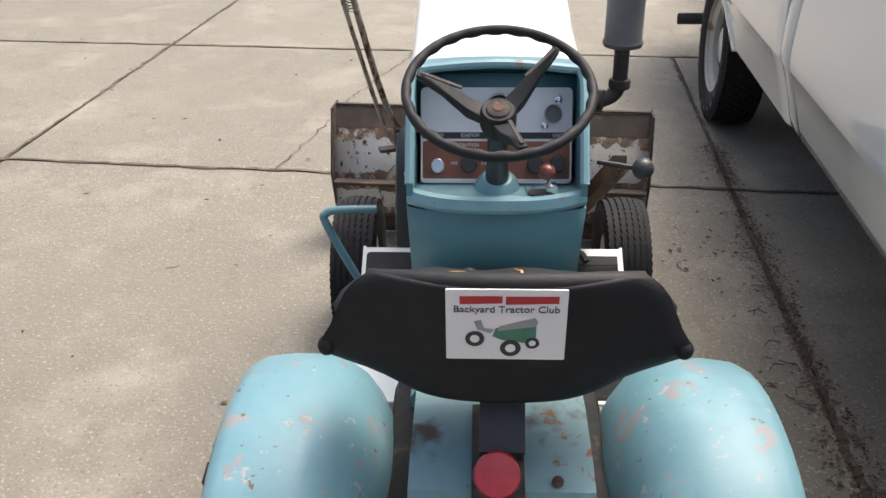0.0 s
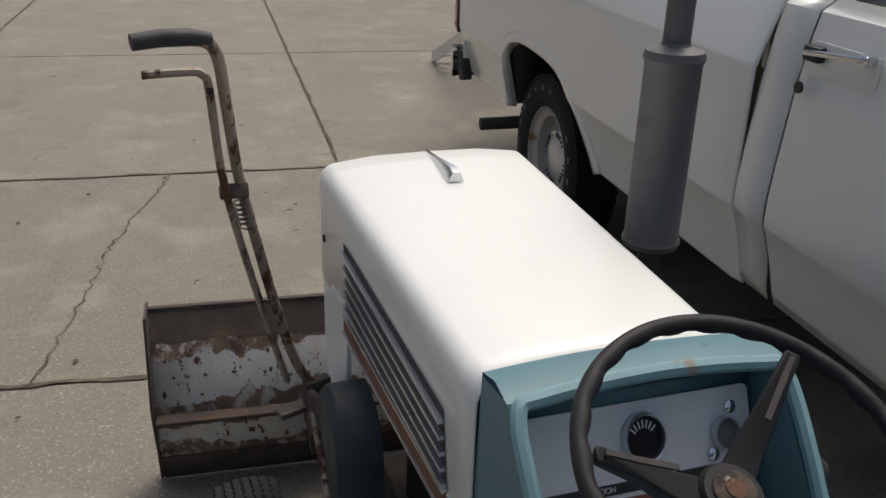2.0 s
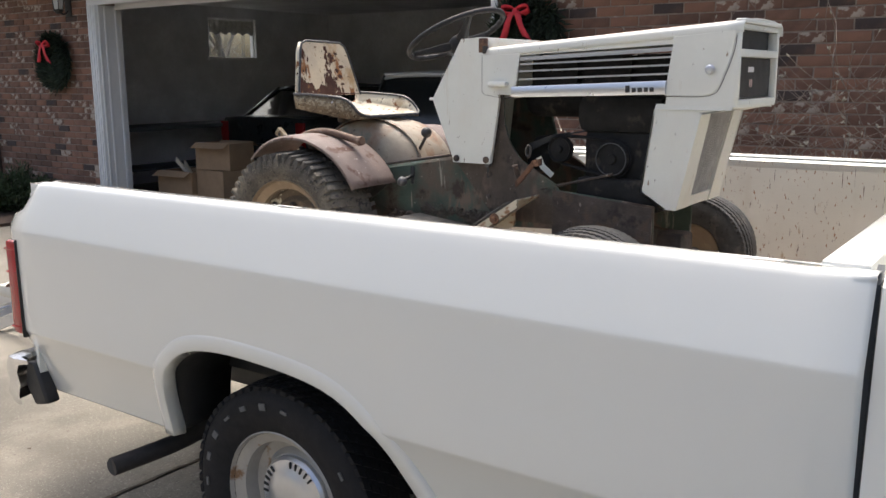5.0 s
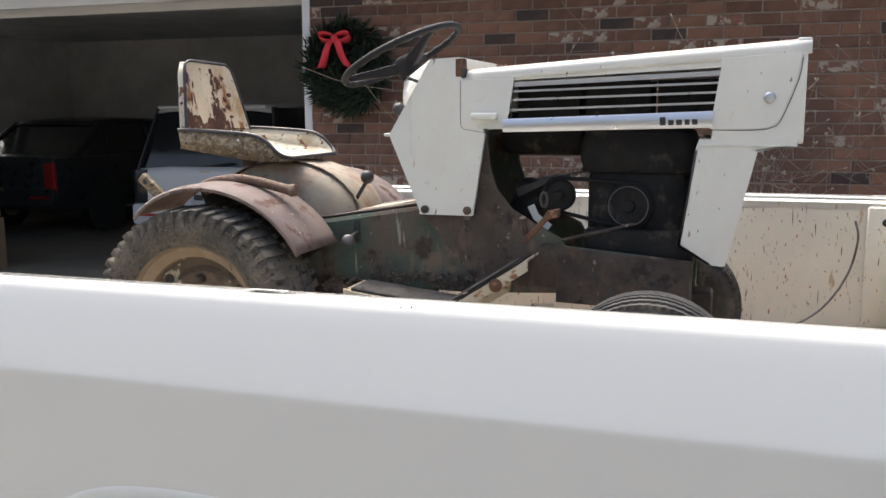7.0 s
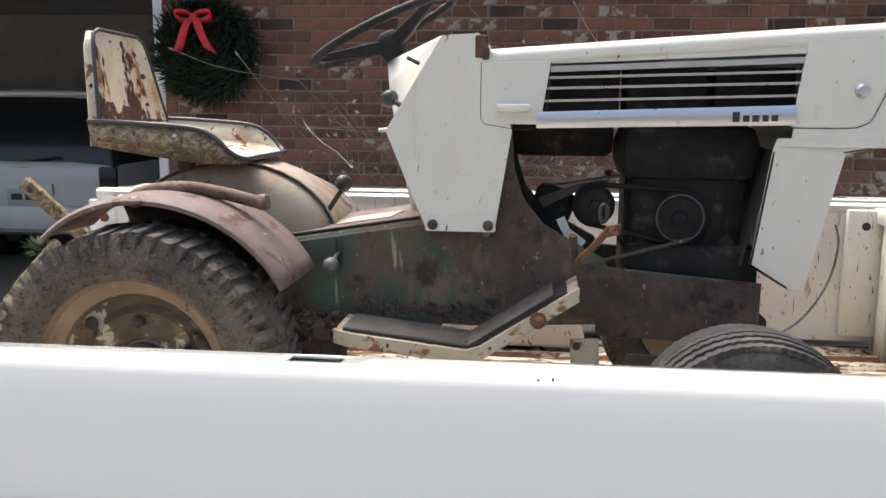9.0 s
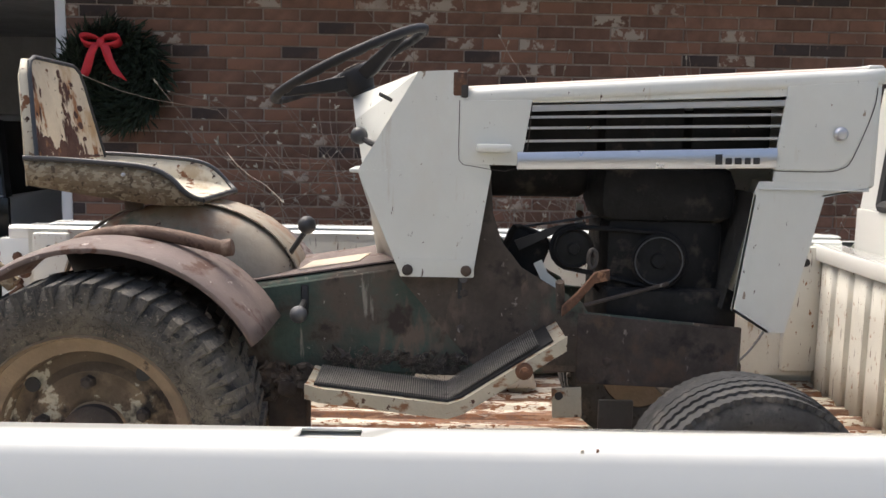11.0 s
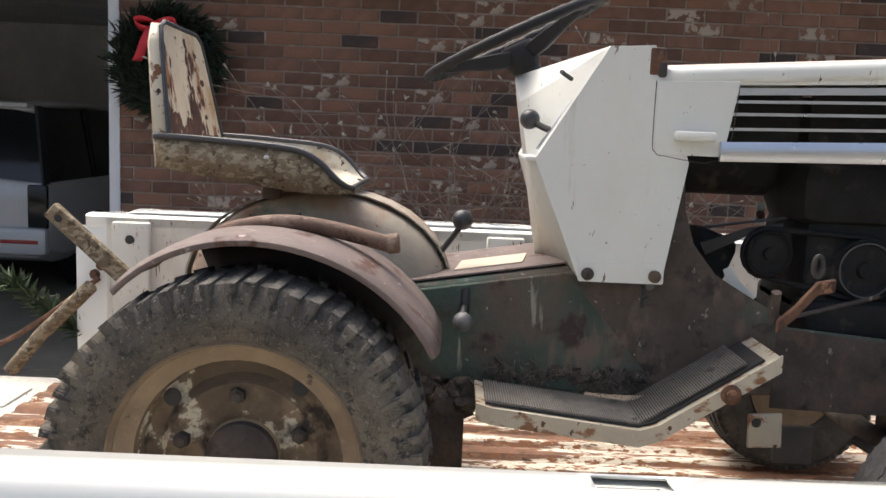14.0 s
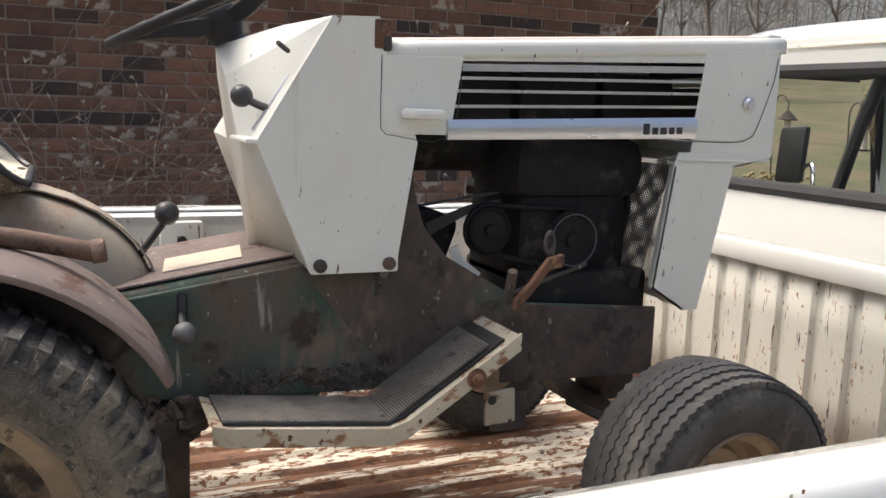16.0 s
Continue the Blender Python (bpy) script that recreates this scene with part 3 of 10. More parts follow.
def wiggle(pts, n, amp):
    out = []
    for (x0, y0), (x1, y1) in zip(pts, pts[1:]):
        for k in range(n):
            u = k / n
            out.append((x0 + (x1 - x0) * u + random.uniform(-amp, amp), y0 + (y1 - y0) * u + random.uniform(-amp, amp)))
    return out + [pts[-1]]


part("crack", ribbon(B(), wiggle([(-0.737, 3.12), (-0.644, 3.73), (-0.6, 4.1), (-0.529, 4.49), (-0.42, 4.9), (-0.393, 5.07)], 12, 0.017), 0.0042), M_JOINT, drive)
for line in ([(-1.96, 3.17), (-1.95, 6.4), (-1.95, 12.5)], [(-4.5, 3.24), (-1.96, 3.17), (1.14, 3.10), (3, 3.05)], [(1.14, 0.2), (1.14, 1.6), (1.14, 3.1), (1.13, 5.0)], [(0.46, 5.06), (0.46, 12.5)], [(-6, 5.19), (1.1, 5.04), (4, 4.97)]):
    part("dirt_line", ribbon(B(), wiggle(line, 60, 0.009), 0.0095, 0.0025), M_JOINT, drive)

# leaf litter, mulch crumbs and twigs
random.seed(5)


def litter(n, spot, size):
    bm = B()
    for _ in range(n):
        x, y = spot()
        z = 0.004
        a, s = random.uniform(0, 6.28), size * random.uniform(0.4, 1.3)
        w = s * random.uniform(0.25, 0.7)
        ca, sa = math.cos(a), math.sin(a)
        pts = [(-s, 0, 0), (-s * 0.3, -w, 0.3 * w), (s * 0.5, -w * 0.7, 0.45 * w), (s, 0, 0.1 * w), (s * 0.4, w * 0.8, 0.4 * w), (-s * 0.4, w, 0.25 * w)]
        vs = [bm.verts.new((x + px * ca - py * sa, y + px * sa + py * ca, z + pz)) for px, py, pz in pts]
        c = bm.verts.new((x, y, z + 0.05 * w))
        for i in range(6):
            bm.faces.new((vs[i], vs[(i + 1) % 6], c))
    return bm


def along_truck():
    y = random.uniform(-0.5, 3.6)
    return 1.13 + random.gauss(0.012, 0.018 + 0.02 * math.sin(y * 3.1) ** 2), y


tagged(part("leaf_litter", litter(4200, along_truck, 0.0062), M_LEAF), "brown crumbled leaves blown along the slab joint", "leaves", kind="stuff")
tagged(part("fallen_leaves", litter(420, lambda: (random.uniform(-4.5, 1.6), random.uniform(0.3, 11.5)), 0.012), M_LEAF), "dry brown leaf scraps scattered over the concrete", "leaves", kind="stuff")
tagged(part("leaf_bits", litter(50, lambda: (random.gauss(0.98, 0.12), random.gauss(2.55, 0.2)), 0.011), M_LEAF), "torn leaf and bark scraps beside the tractor", "leaves", kind="stuff")
bm = B()
for k in range(80):
    x, y, a, s = (random.uniform(-3, 1.0) if k < 26 else random.gauss(1.12, 0.05)), (random.uniform(1, 8) if k < 26 else random.uniform(0, 3.3)), random.uniform(0, 6.28), random.uniform(0.010, 0.034)
    tube(bm, [(x, y, 0.004), (x + s * math.cos(a), y + s * math.sin(a), 0.007), (x + 1.8 * s * math.cos(a + 0.5), y + 1.8 * s * math.sin(a + 0.5), 0.004)], 0.0014, 5)
tagged(part("twigs", bm, M_LEAF), "small broken twigs on the concrete", "twigs", kind="stuff")

# asphalt apron falling to the street, and the street
def edge_x(y):
    return 1.0 + 0.30 * max(y - 13.3, 0)


apron = []
for y in [12.66 + 1.0 * i for i in range(21)]:
    apron.append([(x, y, ground_z(x, y) + 0.035) for x in [-40, -24, -14, -9, -6, -4, -2, 0, edge_x(y) - 0.3, edge_x(y)]])
tagged(part("driveway_apron", sheet(B(), apron), M_ASPH), "grey asphalt apron running downhill to the street", "driveway", kind="structure")
street = []
for k in range(61):
    sx = -90 + 3.0 * k
    row = []
    for d in (31.0, 33.0, 35.5, 38.0, 41.0):
        x, y = 0.36 * d + 0.933 * sx, 0.933 * d - 0.36 * sx
        row.append((x, y, ground_z(x, y) + (0.05 if y > 13 else 0.02)))
    street.append(row)
tagged(part("road", sheet(B(), street), M_ASPH), "grey asphalt street crossing below the lawn", "road", kind="structure")
bm = sheet(B(), [[(x + dx * w, y, ground_z(x + dx * w, y) + 0.04) for dx in (-1, -0.3, 0.3, 1)] for x, y, w in ((12.9, 43.6, 2.6), (14.0, 48, 2.0), (16.4, 56, 2.2), (20.5, 66, 2.8), (24, 76, 4.5), (27, 88, 7.5))])
tagged(part("gravel_drive", bm, M_GRAVEL), "pale gravel drive across the street", "driveway", kind="structure")
bm = B()
prism(bm, [(2.1, 12.7), (3.7, 12.75), (4.6, 12.3), (4.6, 13.2), (3.4, 13.6), (2.0, 13.25)], -0.12, 0.03, "z")
tagged(part("walkway", bm, M_CONC), "short concrete walk joining the driveway", "walkway", kind="structure")
bm = B()
prism(bm, [(4.25, 11.4), (5.6, 11.4), (5.6, 14.3), (4.5, 14.3), (3.9, 12.9)], -0.1, 0.035, "z")
tagged(part("mulch_bed", bm, M_MULCH), "bed of brown mulch and leaves at the wall", "flower bed", kind="structure")

# ---- house ----
WX = 5.62  # face of the brick wall
GY0, GY1, GH = 6.03, 11.19, 2.34  # garage opening
YL, YR, WH = 0.43, 13.62, 2.75


def wall_box(name, c, s, material, label):
    return tagged(part(name, box(B(), c, s), material), label, "wall", kind="structure")


wall_r = tagged(part("wall_1", box(B(), (WX + 0.113, (YL + GY0) / 2, WH / 2), (0.25, GY0 - YL, WH)), M_MORTAR), "red-brown brick house wall with pale mortar", "wall", kind="structure")
wall_l = tagged(part("wall_2", box(B(), (WX + 0.113, (GY1 + YR) / 2, WH / 2), (0.25, YR - GY1, WH)), M_MORTAR), "red-brown brick pier beside the garage opening", "wall", kind="structure")
wall_h = tagged(part("wall_3", box(B(), (WX + 0.113, (GY0 + GY1) / 2, (GH + 0.22 + WH) / 2), (0.25, GY1 - GY0, WH - GH - 0.22)), M_MORTAR), "brick over the garage opening", "wall", kind="structure")
BL, BH, BD, MJ = 0.2085, 0.0637, 0.03, 0.010


def brick_mesh(l, material):
    bm = B()
    box(bm, (0, 0, 0), (BD, l, BH), None, 0.004)
    return finish(bm, "brick", material, 30)


def brick_field(wall, y0, y1, z0, z1, pick):
    """Stretcher bond, proud of the mortar; bricks that pick() takes are objects of their own, the rest one mesh."""
    rest = []
    full = brick_mesh(BL, M_BRICK_O)
    k = 0
    while 0.041 + (k - 1) * (BH + MJ) < z1:
        z = 0.041 + (k - 0.5) * (BH + MJ)
        k += 1
        if z - BH / 2 < z0 or z + BH / 2 > z1:
            continue
        y = (0.007 if k % 2 else 0.118) + MJ / 2 + (BL + MJ) * (math.floor(y0 / (BL + MJ)) - 1)
        while y < y1 - 0.02:
            a, b = max(y, y0), min(y + BL, y1)
            l = b - a
            if l > 0.03:
                c = (WX - 0.004 + random.uniform(-0.0025, 0.0025), (a + b) / 2, z + random.uniform(-0.0015, 0.0015))
                tilt = random.uniform(-0.4, 0.4)
                if abs(l - BL) < 1e-4 and pick(c[1], z):
                    ob = new("brick", full)
                    ob.parent = wall
                    ob.matrix_basis = wall.matrix_basis.inverted() @ pose(*c, tilt)
                else:
                    rest.append((c, l))
            y += BL + MJ
    vs, fs = [], []
    for (cx, cy, cz), l in rest:
        n = len(vs)
        e = 0.004
        for dx, q in ((-BD / 2, e), (-BD / 2 + e, 0), (BD / 2, 0)):
            for sy, sz in ((-1, -1), (1, -1), (1, 1), (-1, 1)):
                vs.append((cx + dx, cy + sy * (l / 2 - q), cz + sz * (BH / 2 - q)))
        fs.append((n, n + 3, n + 2, n + 1))
        for r in (0, 4):
            for i in range(4):
                j = (i + 1) % 4
                fs.append((n + r + i, n + r + j, n + r + 4 + j, n + r + 4 + i))
    me = bpy.data.meshes.new("bricks")
    me.from_pydata(vs, [], fs)
    me.materials.append(M_BRICK_I)
    ob = new("bricks", me)
    ob.parent = wall
    ob["kind"] = "stuff"


# white casing and jambs of the garage opening
def casing(name, y, side):
    t = thing(name, "white painted garage door casing with moulded flutes", "door frame", kind="structure")
    bm = B()
    box(bm, (WX - 0.035, y + side * 0.07, GH / 2), (0.04, 0.14, GH), None, 0.004)
    part("casing_board", bm, M_TRIM, t)
    for k in range(3):
        part("flute", box(B(), (WX - 0.06, y + side * (0.025 + 0.045 * k), GH / 2), (0.014, 0.018, GH), None, 0.004), M_TRIM, t)
    part("jamb_board", box(B(), (WX + 0.10, y - side * 0.012, GH / 2), (0.34, 0.02, GH), None, 0.003), M_TRIM, t)
    for dx in (-0.02, 0.06, 0.20):
        part("stop_bead", box(B(), (WX + dx, y - side * 0.026, GH / 2), (0.03, 0.02, GH), None, 0.004), M_TRIM, t)


casing("door_frame_left", GY1, 1)
t = thing("door_frame_right", "narrow white edge trim of the garage opening", "door frame", kind="structure")
part("casing_board", box(B(), (WX - 0.012, GY0 - 0.022, GH / 2), (0.03, 0.05, GH), None, 0.003), M_TRIM, t)
part("jamb_board", box(B(), (WX + 0.12, GY0 + 0.012, GH / 2), (0.26, 0.02, GH), None, 0.003), M_TRIM, t)
t = thing("garage_header", "white header board over the open garage door", "header", kind="structure")
part("header_board", box(B(), (WX - 0.03, (GY0 + GY1) / 2, GH + 0.10), (0.05, GY1 - GY0 + 0.28, 0.20), None, 0.004), M_TRIM, t)
part("door_edge", box(B(), (WX + 0.2, (GY0 + GY1) / 2, GH + 0.02), (0.05, GY1 - GY0 - 0.1, 0.12), None, 0.004), M_TRIM, t)
# garage shell
wall_box("wall_4", (12.0, 9.0, 1.4), (0.2, 9.6, 2.9), M_DARKWALL, "dim painted back wall of the garage")
wall_box("wall_5", (8.9, 5.5, 1.4), (6.0, 0.15, 2.9), M_DARKWALL, "dim side wall of the garage")
wall_box("wall_6", (7.45, 13.55, 1.4), (3.3, 0.15, 2.9), M_DARKWALL, "dim side wall of the garage with a window")
wall_box("wall_7", (11.1, 13.55, 1.4), (2.0, 0.15, 2.9), M_DARKWALL, "dim side wall of the garage past the window")
wall_box("wall_8", (9.6, 13.55, 0.9), (1.0, 0.15, 1.86), M_DARKWALL, "dim wall below the garage window")
wall_box("wall_9", (9.6, 13.55, 2.68), (1.0, 0.15, 0.40), M_DARKWALL, "dim wall above the garage window")
tagged(part("floor", box(B(), (8.75, 9.5, -0.03), (6.5, 8.2, 0.06)), M_CONC), "dark stained concrete garage floor", "floor", kind="structure")
tagged(part("ceiling", box(B(), (8.75, 9.5, 2.70), (6.4, 8.3, 0.1)), M_DARKWALL), "dim garage ceiling", "ceiling", kind="structure")
win = thing("window_1", "small garage window with a lace valance", "window", kind="structure")
part("pane", box(B(), (9.6, 13.6, 2.15), (0.96, 0.01, 0.62)), M_GLASS, win).visible_shadow = False
for nm, c, s in (("window_sill", (9.6, 13.52, 1.85), (1.06, 0.14, 0.04)), ("window_frame", (9.6, 13.55, 2.46), (1.0, 0.06, 0.04)), ("window_frame", (9.11, 13.55, 2.15), (0.04, 0.06, 0.62)), ("window_frame", (10.09, 13.55, 2.15), (0.04, 0.06, 0.62))):
    part(nm, box(B(), c, s, None, 0.003), M_TRIM, win)
bm = B()
sheet(bm, [[(9.13 + 0.94 * i / 40, 13.49 + 0.012 * math.sin(i * 1.3), z + (0.02 * math.sin(i * 0.8) if z < 2.3 else 0)) for i in range(41)] for z in (2.45, 2.35, 2.24)])
part("valance", bm, M_CURTAIN, win, "lace valance", solid=0.002)
# the rest of the house body and roof
wall_box("wall_10", (8.85, 0.52, 1.38), (6.2, 0.2, 2.75), M_MORTAR, "end wall of the brick house")
wall_box("wall_11", (12.2, 3.0, 1.38), (0.2, 5.2, 2.75), M_MORTAR, "rear wall of the brick house")
bm = B()
prism(bm, [(5.05, 2.72), (8.9, 4.35), (12.75, 2.72), (12.75, 2.84), (8.9, 4.5), (5.05, 2.84)], 0.0, 14.0, "y")
tagged(part("roof", bm, M_ROOF), "low shingled house roof with overhanging eaves", "roof", kind="structure")
tagged(part("soffit", box(B(), (5.36, 7.0, 2.70), (0.6, 14.0, 0.03)), M_TRIM), "white soffit under the eaves", "soffit", kind="structure")
tagged(part("fascia", box(B(), (5.03, 7.0, 2.77), (0.03, 14.0, 0.16)), M_TRIM), "white fascia board at the eaves", "fascia", kind="structure")
dp = B()
box(dp, (WX - 0.05, YR - 0.02, 1.35), (0.10, 0.20, 2.7), None, 0.01)
for k in range(-2, 3):
    box(dp, (WX - 0.104, YR - 0.02 + 0.035 * k, 1.35), (0.012, 0.014, 2.7))
tagged(part("corner_post", dp, mat("brown_paint", (0.07, 0.045, 0.038), 0.6, var=0.1, scale=5, bump=0.1)), "dark brown corner post and downspout of the house", "downspout", kind="structure")


# ---- wheels ----
def treaded_tyre(r, w, rim_r, blocks, depth, rows=3, block=0.6, crown=0.012):
    """A tyre round local x: rounded carcass with blocks of tread standing on it."""
    bm = B()
    h = w / 2
    rb = r - depth
    prof = [(rim_r, -h * 0.72), (rim_r + 0.012, -h * 0.86), ((rim_r + rb) / 2, -h), (rb - 0.022, -h * 0.96), (rb - 0.004, -h * 0.80), (rb, -h * 0.4), (rb + crown * 0.3, 0),
            (rb, h * 0.4), (rb - 0.004, h * 0.80), (rb - 0.022, h * 0.96), ((rim_r + rb) / 2, h), (rim_r + 0.012, h * 0.86), (rim_r, h * 0.72)]
    lathe(bm, prof, AX, 64, False)
    return bm


def tread_blocks(r, w, count, depth, kind):
    """Tread as raised bars and blocks, joined to one mesh."""
    vs, fs = [], []
    rb, h = r - depth - 0.003, w / 2

    def bar(quads):
        n = len(vs)
        for (a, x, rr) in quads:
            vs.append((x, rr * math.cos(a), rr * math.sin(a)))
        for f in ((4, 5, 6, 7), (0, 1, 5, 4), (1, 2, 6, 5), (2, 3, 7, 6), (3, 0, 4, 7)):
            fs.append(tuple(n + i for i in f))

    step = 2 * math.pi / count
    for k in range(count):
        a = k * step
        if kind == "mud":
            # short shoulder lugs with ribs running down the sidewall, worn and unequal
            for s in (-1, 1):
                o = 0.5 * step if s > 0 else 0
                w0, w1 = 0.24 + 0.07 * math.sin(k * 2.3), 0.74 + 0.08 * math.sin(k * 3.7 + 1)
                cut = 0.0025 * math.sin(k * 1.9 + s)
                p = [(a + o, s * h * 0.10), (a + o + step * 0.40, s * h * 0.10), (a + o + step * w1, s * h * 0.97), (a + o + step * w0, s * h * 0.97)]
                bar([(q, x, rb - (0.014 if abs(x) > h * 0.9 else 0)) for q, x in p] + [(q, x, r - cut - (0.007 if abs(x) > h * 0.9 else 0)) for q, x in p])
                deep = 0.046 + 0.012 * math.sin(k * 2.9)
                qa, qb, qm = a + o + step * w0, a + o + step * w1, step * 0.07
                bar([(qa, s * h * 0.93, r - 0.010), (qb, s * h * 0.93, r - 0.010), (qb - qm, s * h * 0.97, r - deep), (qa + qm, s * h * 0.97, r - deep), (qa + qm, s * h * 1.0, r - 0.010), (qb - qm, s * h * 1.0, r - 0.010), (qb - 2 * qm, s * h * 1.0, r - deep), (qa + 2 * qm, s * h * 1.0, r - deep)])
        elif kind == "lug":
            for s in (-1, 1):
                o = 0.5 * step if s > 0 else 0
                low, top = rb, r
                p = [(a + o, s * h * 0.08), (a + o + step * 0.42, s * h * 0.08), (a + o + step * 0.74, s * h * 1.0), (a + o + step * 0.22, s * h * 1.0)]
                bar([(q, x, low - (0.016 if abs(x) > h * 0.9 else 0)) for q, x in p] + [(q, x, top - (0.011 if abs(x) > h * 0.9 else 0)) for q, x in p])
        elif kind == "zigzag":
            # ribs that run round the tyre with saw-toothed edges
            b, z0, z1 = a + step, (h * 0.03 if k % 2 else -h * 0.03), (-h * 0.03 if k % 2 else h * 0.03)
            for j in range(-3, 4):
                x0, hw, dr = j * h * 0.265, h * 0.105, 0.0009 * j * j
                p = [(a, x0 + z0 - hw), (a, x0 + z0 + hw), (b, x0 + z1 + hw), (b, x0 + z1 - hw)]
                bar([(q, x, rb - dr) for q, x in p] + [(q, x, r - dr) for q, x in p])
        else:
            for j in range(-3, 4):
                x0 = j * h * 0.26
                o = (0.5 if j % 2 else 0) * step
                p = [(a + o, x0 - h * 0.105), (a + o + step * 0.35, x0 + h * 0.105), (a + o + step * 0.95, x0 + h * 0.105), (a + o + step * 0.6, x0 - h * 0.105)]
                dr = 0.0022 * abs(j)
                bar([(q, x, rb - dr) for q, x in p] + [(q, x, r - dr) for q, x in p])
    return vs, fs


def wheel(name, r, w, rim_r, count, depth, kind, m_tyre, m_rim, parent, m, label="", hub=None, side=1):
    """wheel > tyre > tread, rim. Its outer face looks along local x times side."""
    h = w / 2
    disc = B()
    s = side
    lathe(disc, [(0.001, s * h * 0.25), (rim_r * 0.30, s * h * 0.25), (rim_r * 0.34, s * h * 0.10), (rim_r * 0.62, s * h * 0.18), (rim_r * 0.70, s * h * 0.02), (rim_r * 0.84, s * h * 0.10), (rim_r * 0.86, s * h * 0.55), (rim_r * 0.97, s * h * 0.66),
                 (rim_r * 1.06, s * h * 0.80), (rim_r * 1.03, s * h * 0.86), (rim_r * 0.99, s * h * 0.66), (rim_r * 0.88, -s * h * 0.2), (rim_r * 0.97, -s * h * 0.7), (0.01, -s * h * 0.1)], AX, 48)
    wob = part(name, disc, m_rim, parent, label, m)
    ty = part("tyre", treaded_tyre(r, w, rim_r, count, depth), m_tyre, wob)
    vs, fs = tread_blocks(r, w, count, depth, kind)
    me = bpy.data.meshes.new("tread")
    me.from_pydata(vs, [], fs)
    me.materials.append(m_tyre)
    tr = new("tread", me)
    tr.parent = ty
    if hub:
        hub(wob, rim_r, h, s)
    return wob


def hub_truck(wob, rr, h, s):
    bm = B()
    lathe(bm, [(0.001, s * h * 0.56), (rr * 0.20, s * h * 0.55), (rr * 0.38, s * h * 0.50), (rr * 0.43, s * h * 0.43), (rr * 0.56, s * h * 0.40), (rr * 0.60, s * h * 0.30), (rr * 0.60, s * h * 0.05)], AX, 40)
    cap = part("hub_cap", bm, M_ALU, wob, "bright dished hub cap")
    for k in range(32):
        if k % 8 < 5:
            a = 2 * math.pi * k / 32
            bm = B()
            box(bm, (s * h * 0.405, rr * 0.50 * math.cos(a), rr * 0.50 * math.sin(a)), (0.010, rr * 0.028, rr * 0.09), Matrix.Rotation(a - math.pi / 2, 4, "X"))
            part("vent_slot", bm, M_BLACK, wob)
    for k in range(22):
        if k in (7, 8, 18, 19):
            continue
        a = 2 * math.pi * k / 22
        q = rr * 1.42
        bm = B()
        box(bm, (s * (h * 1.0 + 0.001), q * math.cos(a), q * math.sin(a)), (0.004, 0.008 + 0.006 * (k % 3), 0.024), Matrix.Rotation(a, 4, "X"))
        part("sidewall_bar", bm, M_SIDEMARK, wob)


def hub_tractor(wob, rr, h, s):
    bm = B()
    lathe(bm, [(0.001, s * h * 0.2), (rr * 0.30, s * h * 0.2), (rr * 0.32, s * h * 0.35), (rr * 0.22, s * h * 0.40), (0.001, s * h * 0.40)], AX, 28)
    part("hub", bm, M_FRAME2, wob, "greasy black hub")
    for k in range(5):
        a = 2 * math.pi * k / 5 + 0.4
        bm = B()
        lathe(bm, [(0.011, -0.006), (0.011, 0.012), (0.006, 0.018), (0.001, 0.018)], AX @ Matrix.Diagonal((1, 1, s, 1)), 6)
        part("lug_nut", bm, M_RUSTY, wob, m=pose(s * h * 0.24, rr * 0.48 * math.cos(a), rr * 0.48 * math.sin(a)))


def hub_flaked(wob, rr, h, s):
    """A dished disc with flaking cream paint, four dark holes and a big black hub."""
    disc = lathe(B(), [(0.045, s * h * 0.20), (rr * 0.44, s * h * 0.16), (rr * 0.62, s * h * 0.24), (rr * 0.70, s * h * 0.12), (rr * 0.83, s * h * 0.14), (rr * 0.85, s * h * 0.40)], AX, 48, False)
    part("wheel_disc", disc, M_DISC2, wob, "brown wheel disc with flaking cream paint", solid=0.002)
    part("hub", lathe(B(), [(0.052, s * h * 0.10), (0.052, s * h * 0.42), (0.044, s * h * 0.52), (0.030, s * h * 0.56), (0.001, s * h * 0.57)], AX, 32), M_FRAME2, wob, "greasy black hub")
    for k in range(4):
        a = 2 * math.pi * k / 4 + 0.9
        part("disc_hole", lathe(B(), [(0.013, -0.001), (0.013, 0.0012), (0.001, 0.0012)], AX @ Matrix.Diagonal((1, 1, s, 1)), 14), M_SEAM, wob, m=pose(s * (h * 0.205), rr * 0.76 * math.cos(a), rr * 0.76 * math.sin(a)))
    for k in range(5):
        a = 2 * math.pi * k / 5 + 0.4
        nut = lathe(B(), [(0.012, -0.006), (0.012, 0.010), (0.007, 0.014), (0.001, 0.014)], AX @ Matrix.Diagonal((1, 1, s, 1)), 6)
        part("lug_nut", nut, M_FRAME2, wob, m=pose(s * h * 0.25, rr * 0.52 * math.cos(a), rr * 0.52 * math.sin(a)))


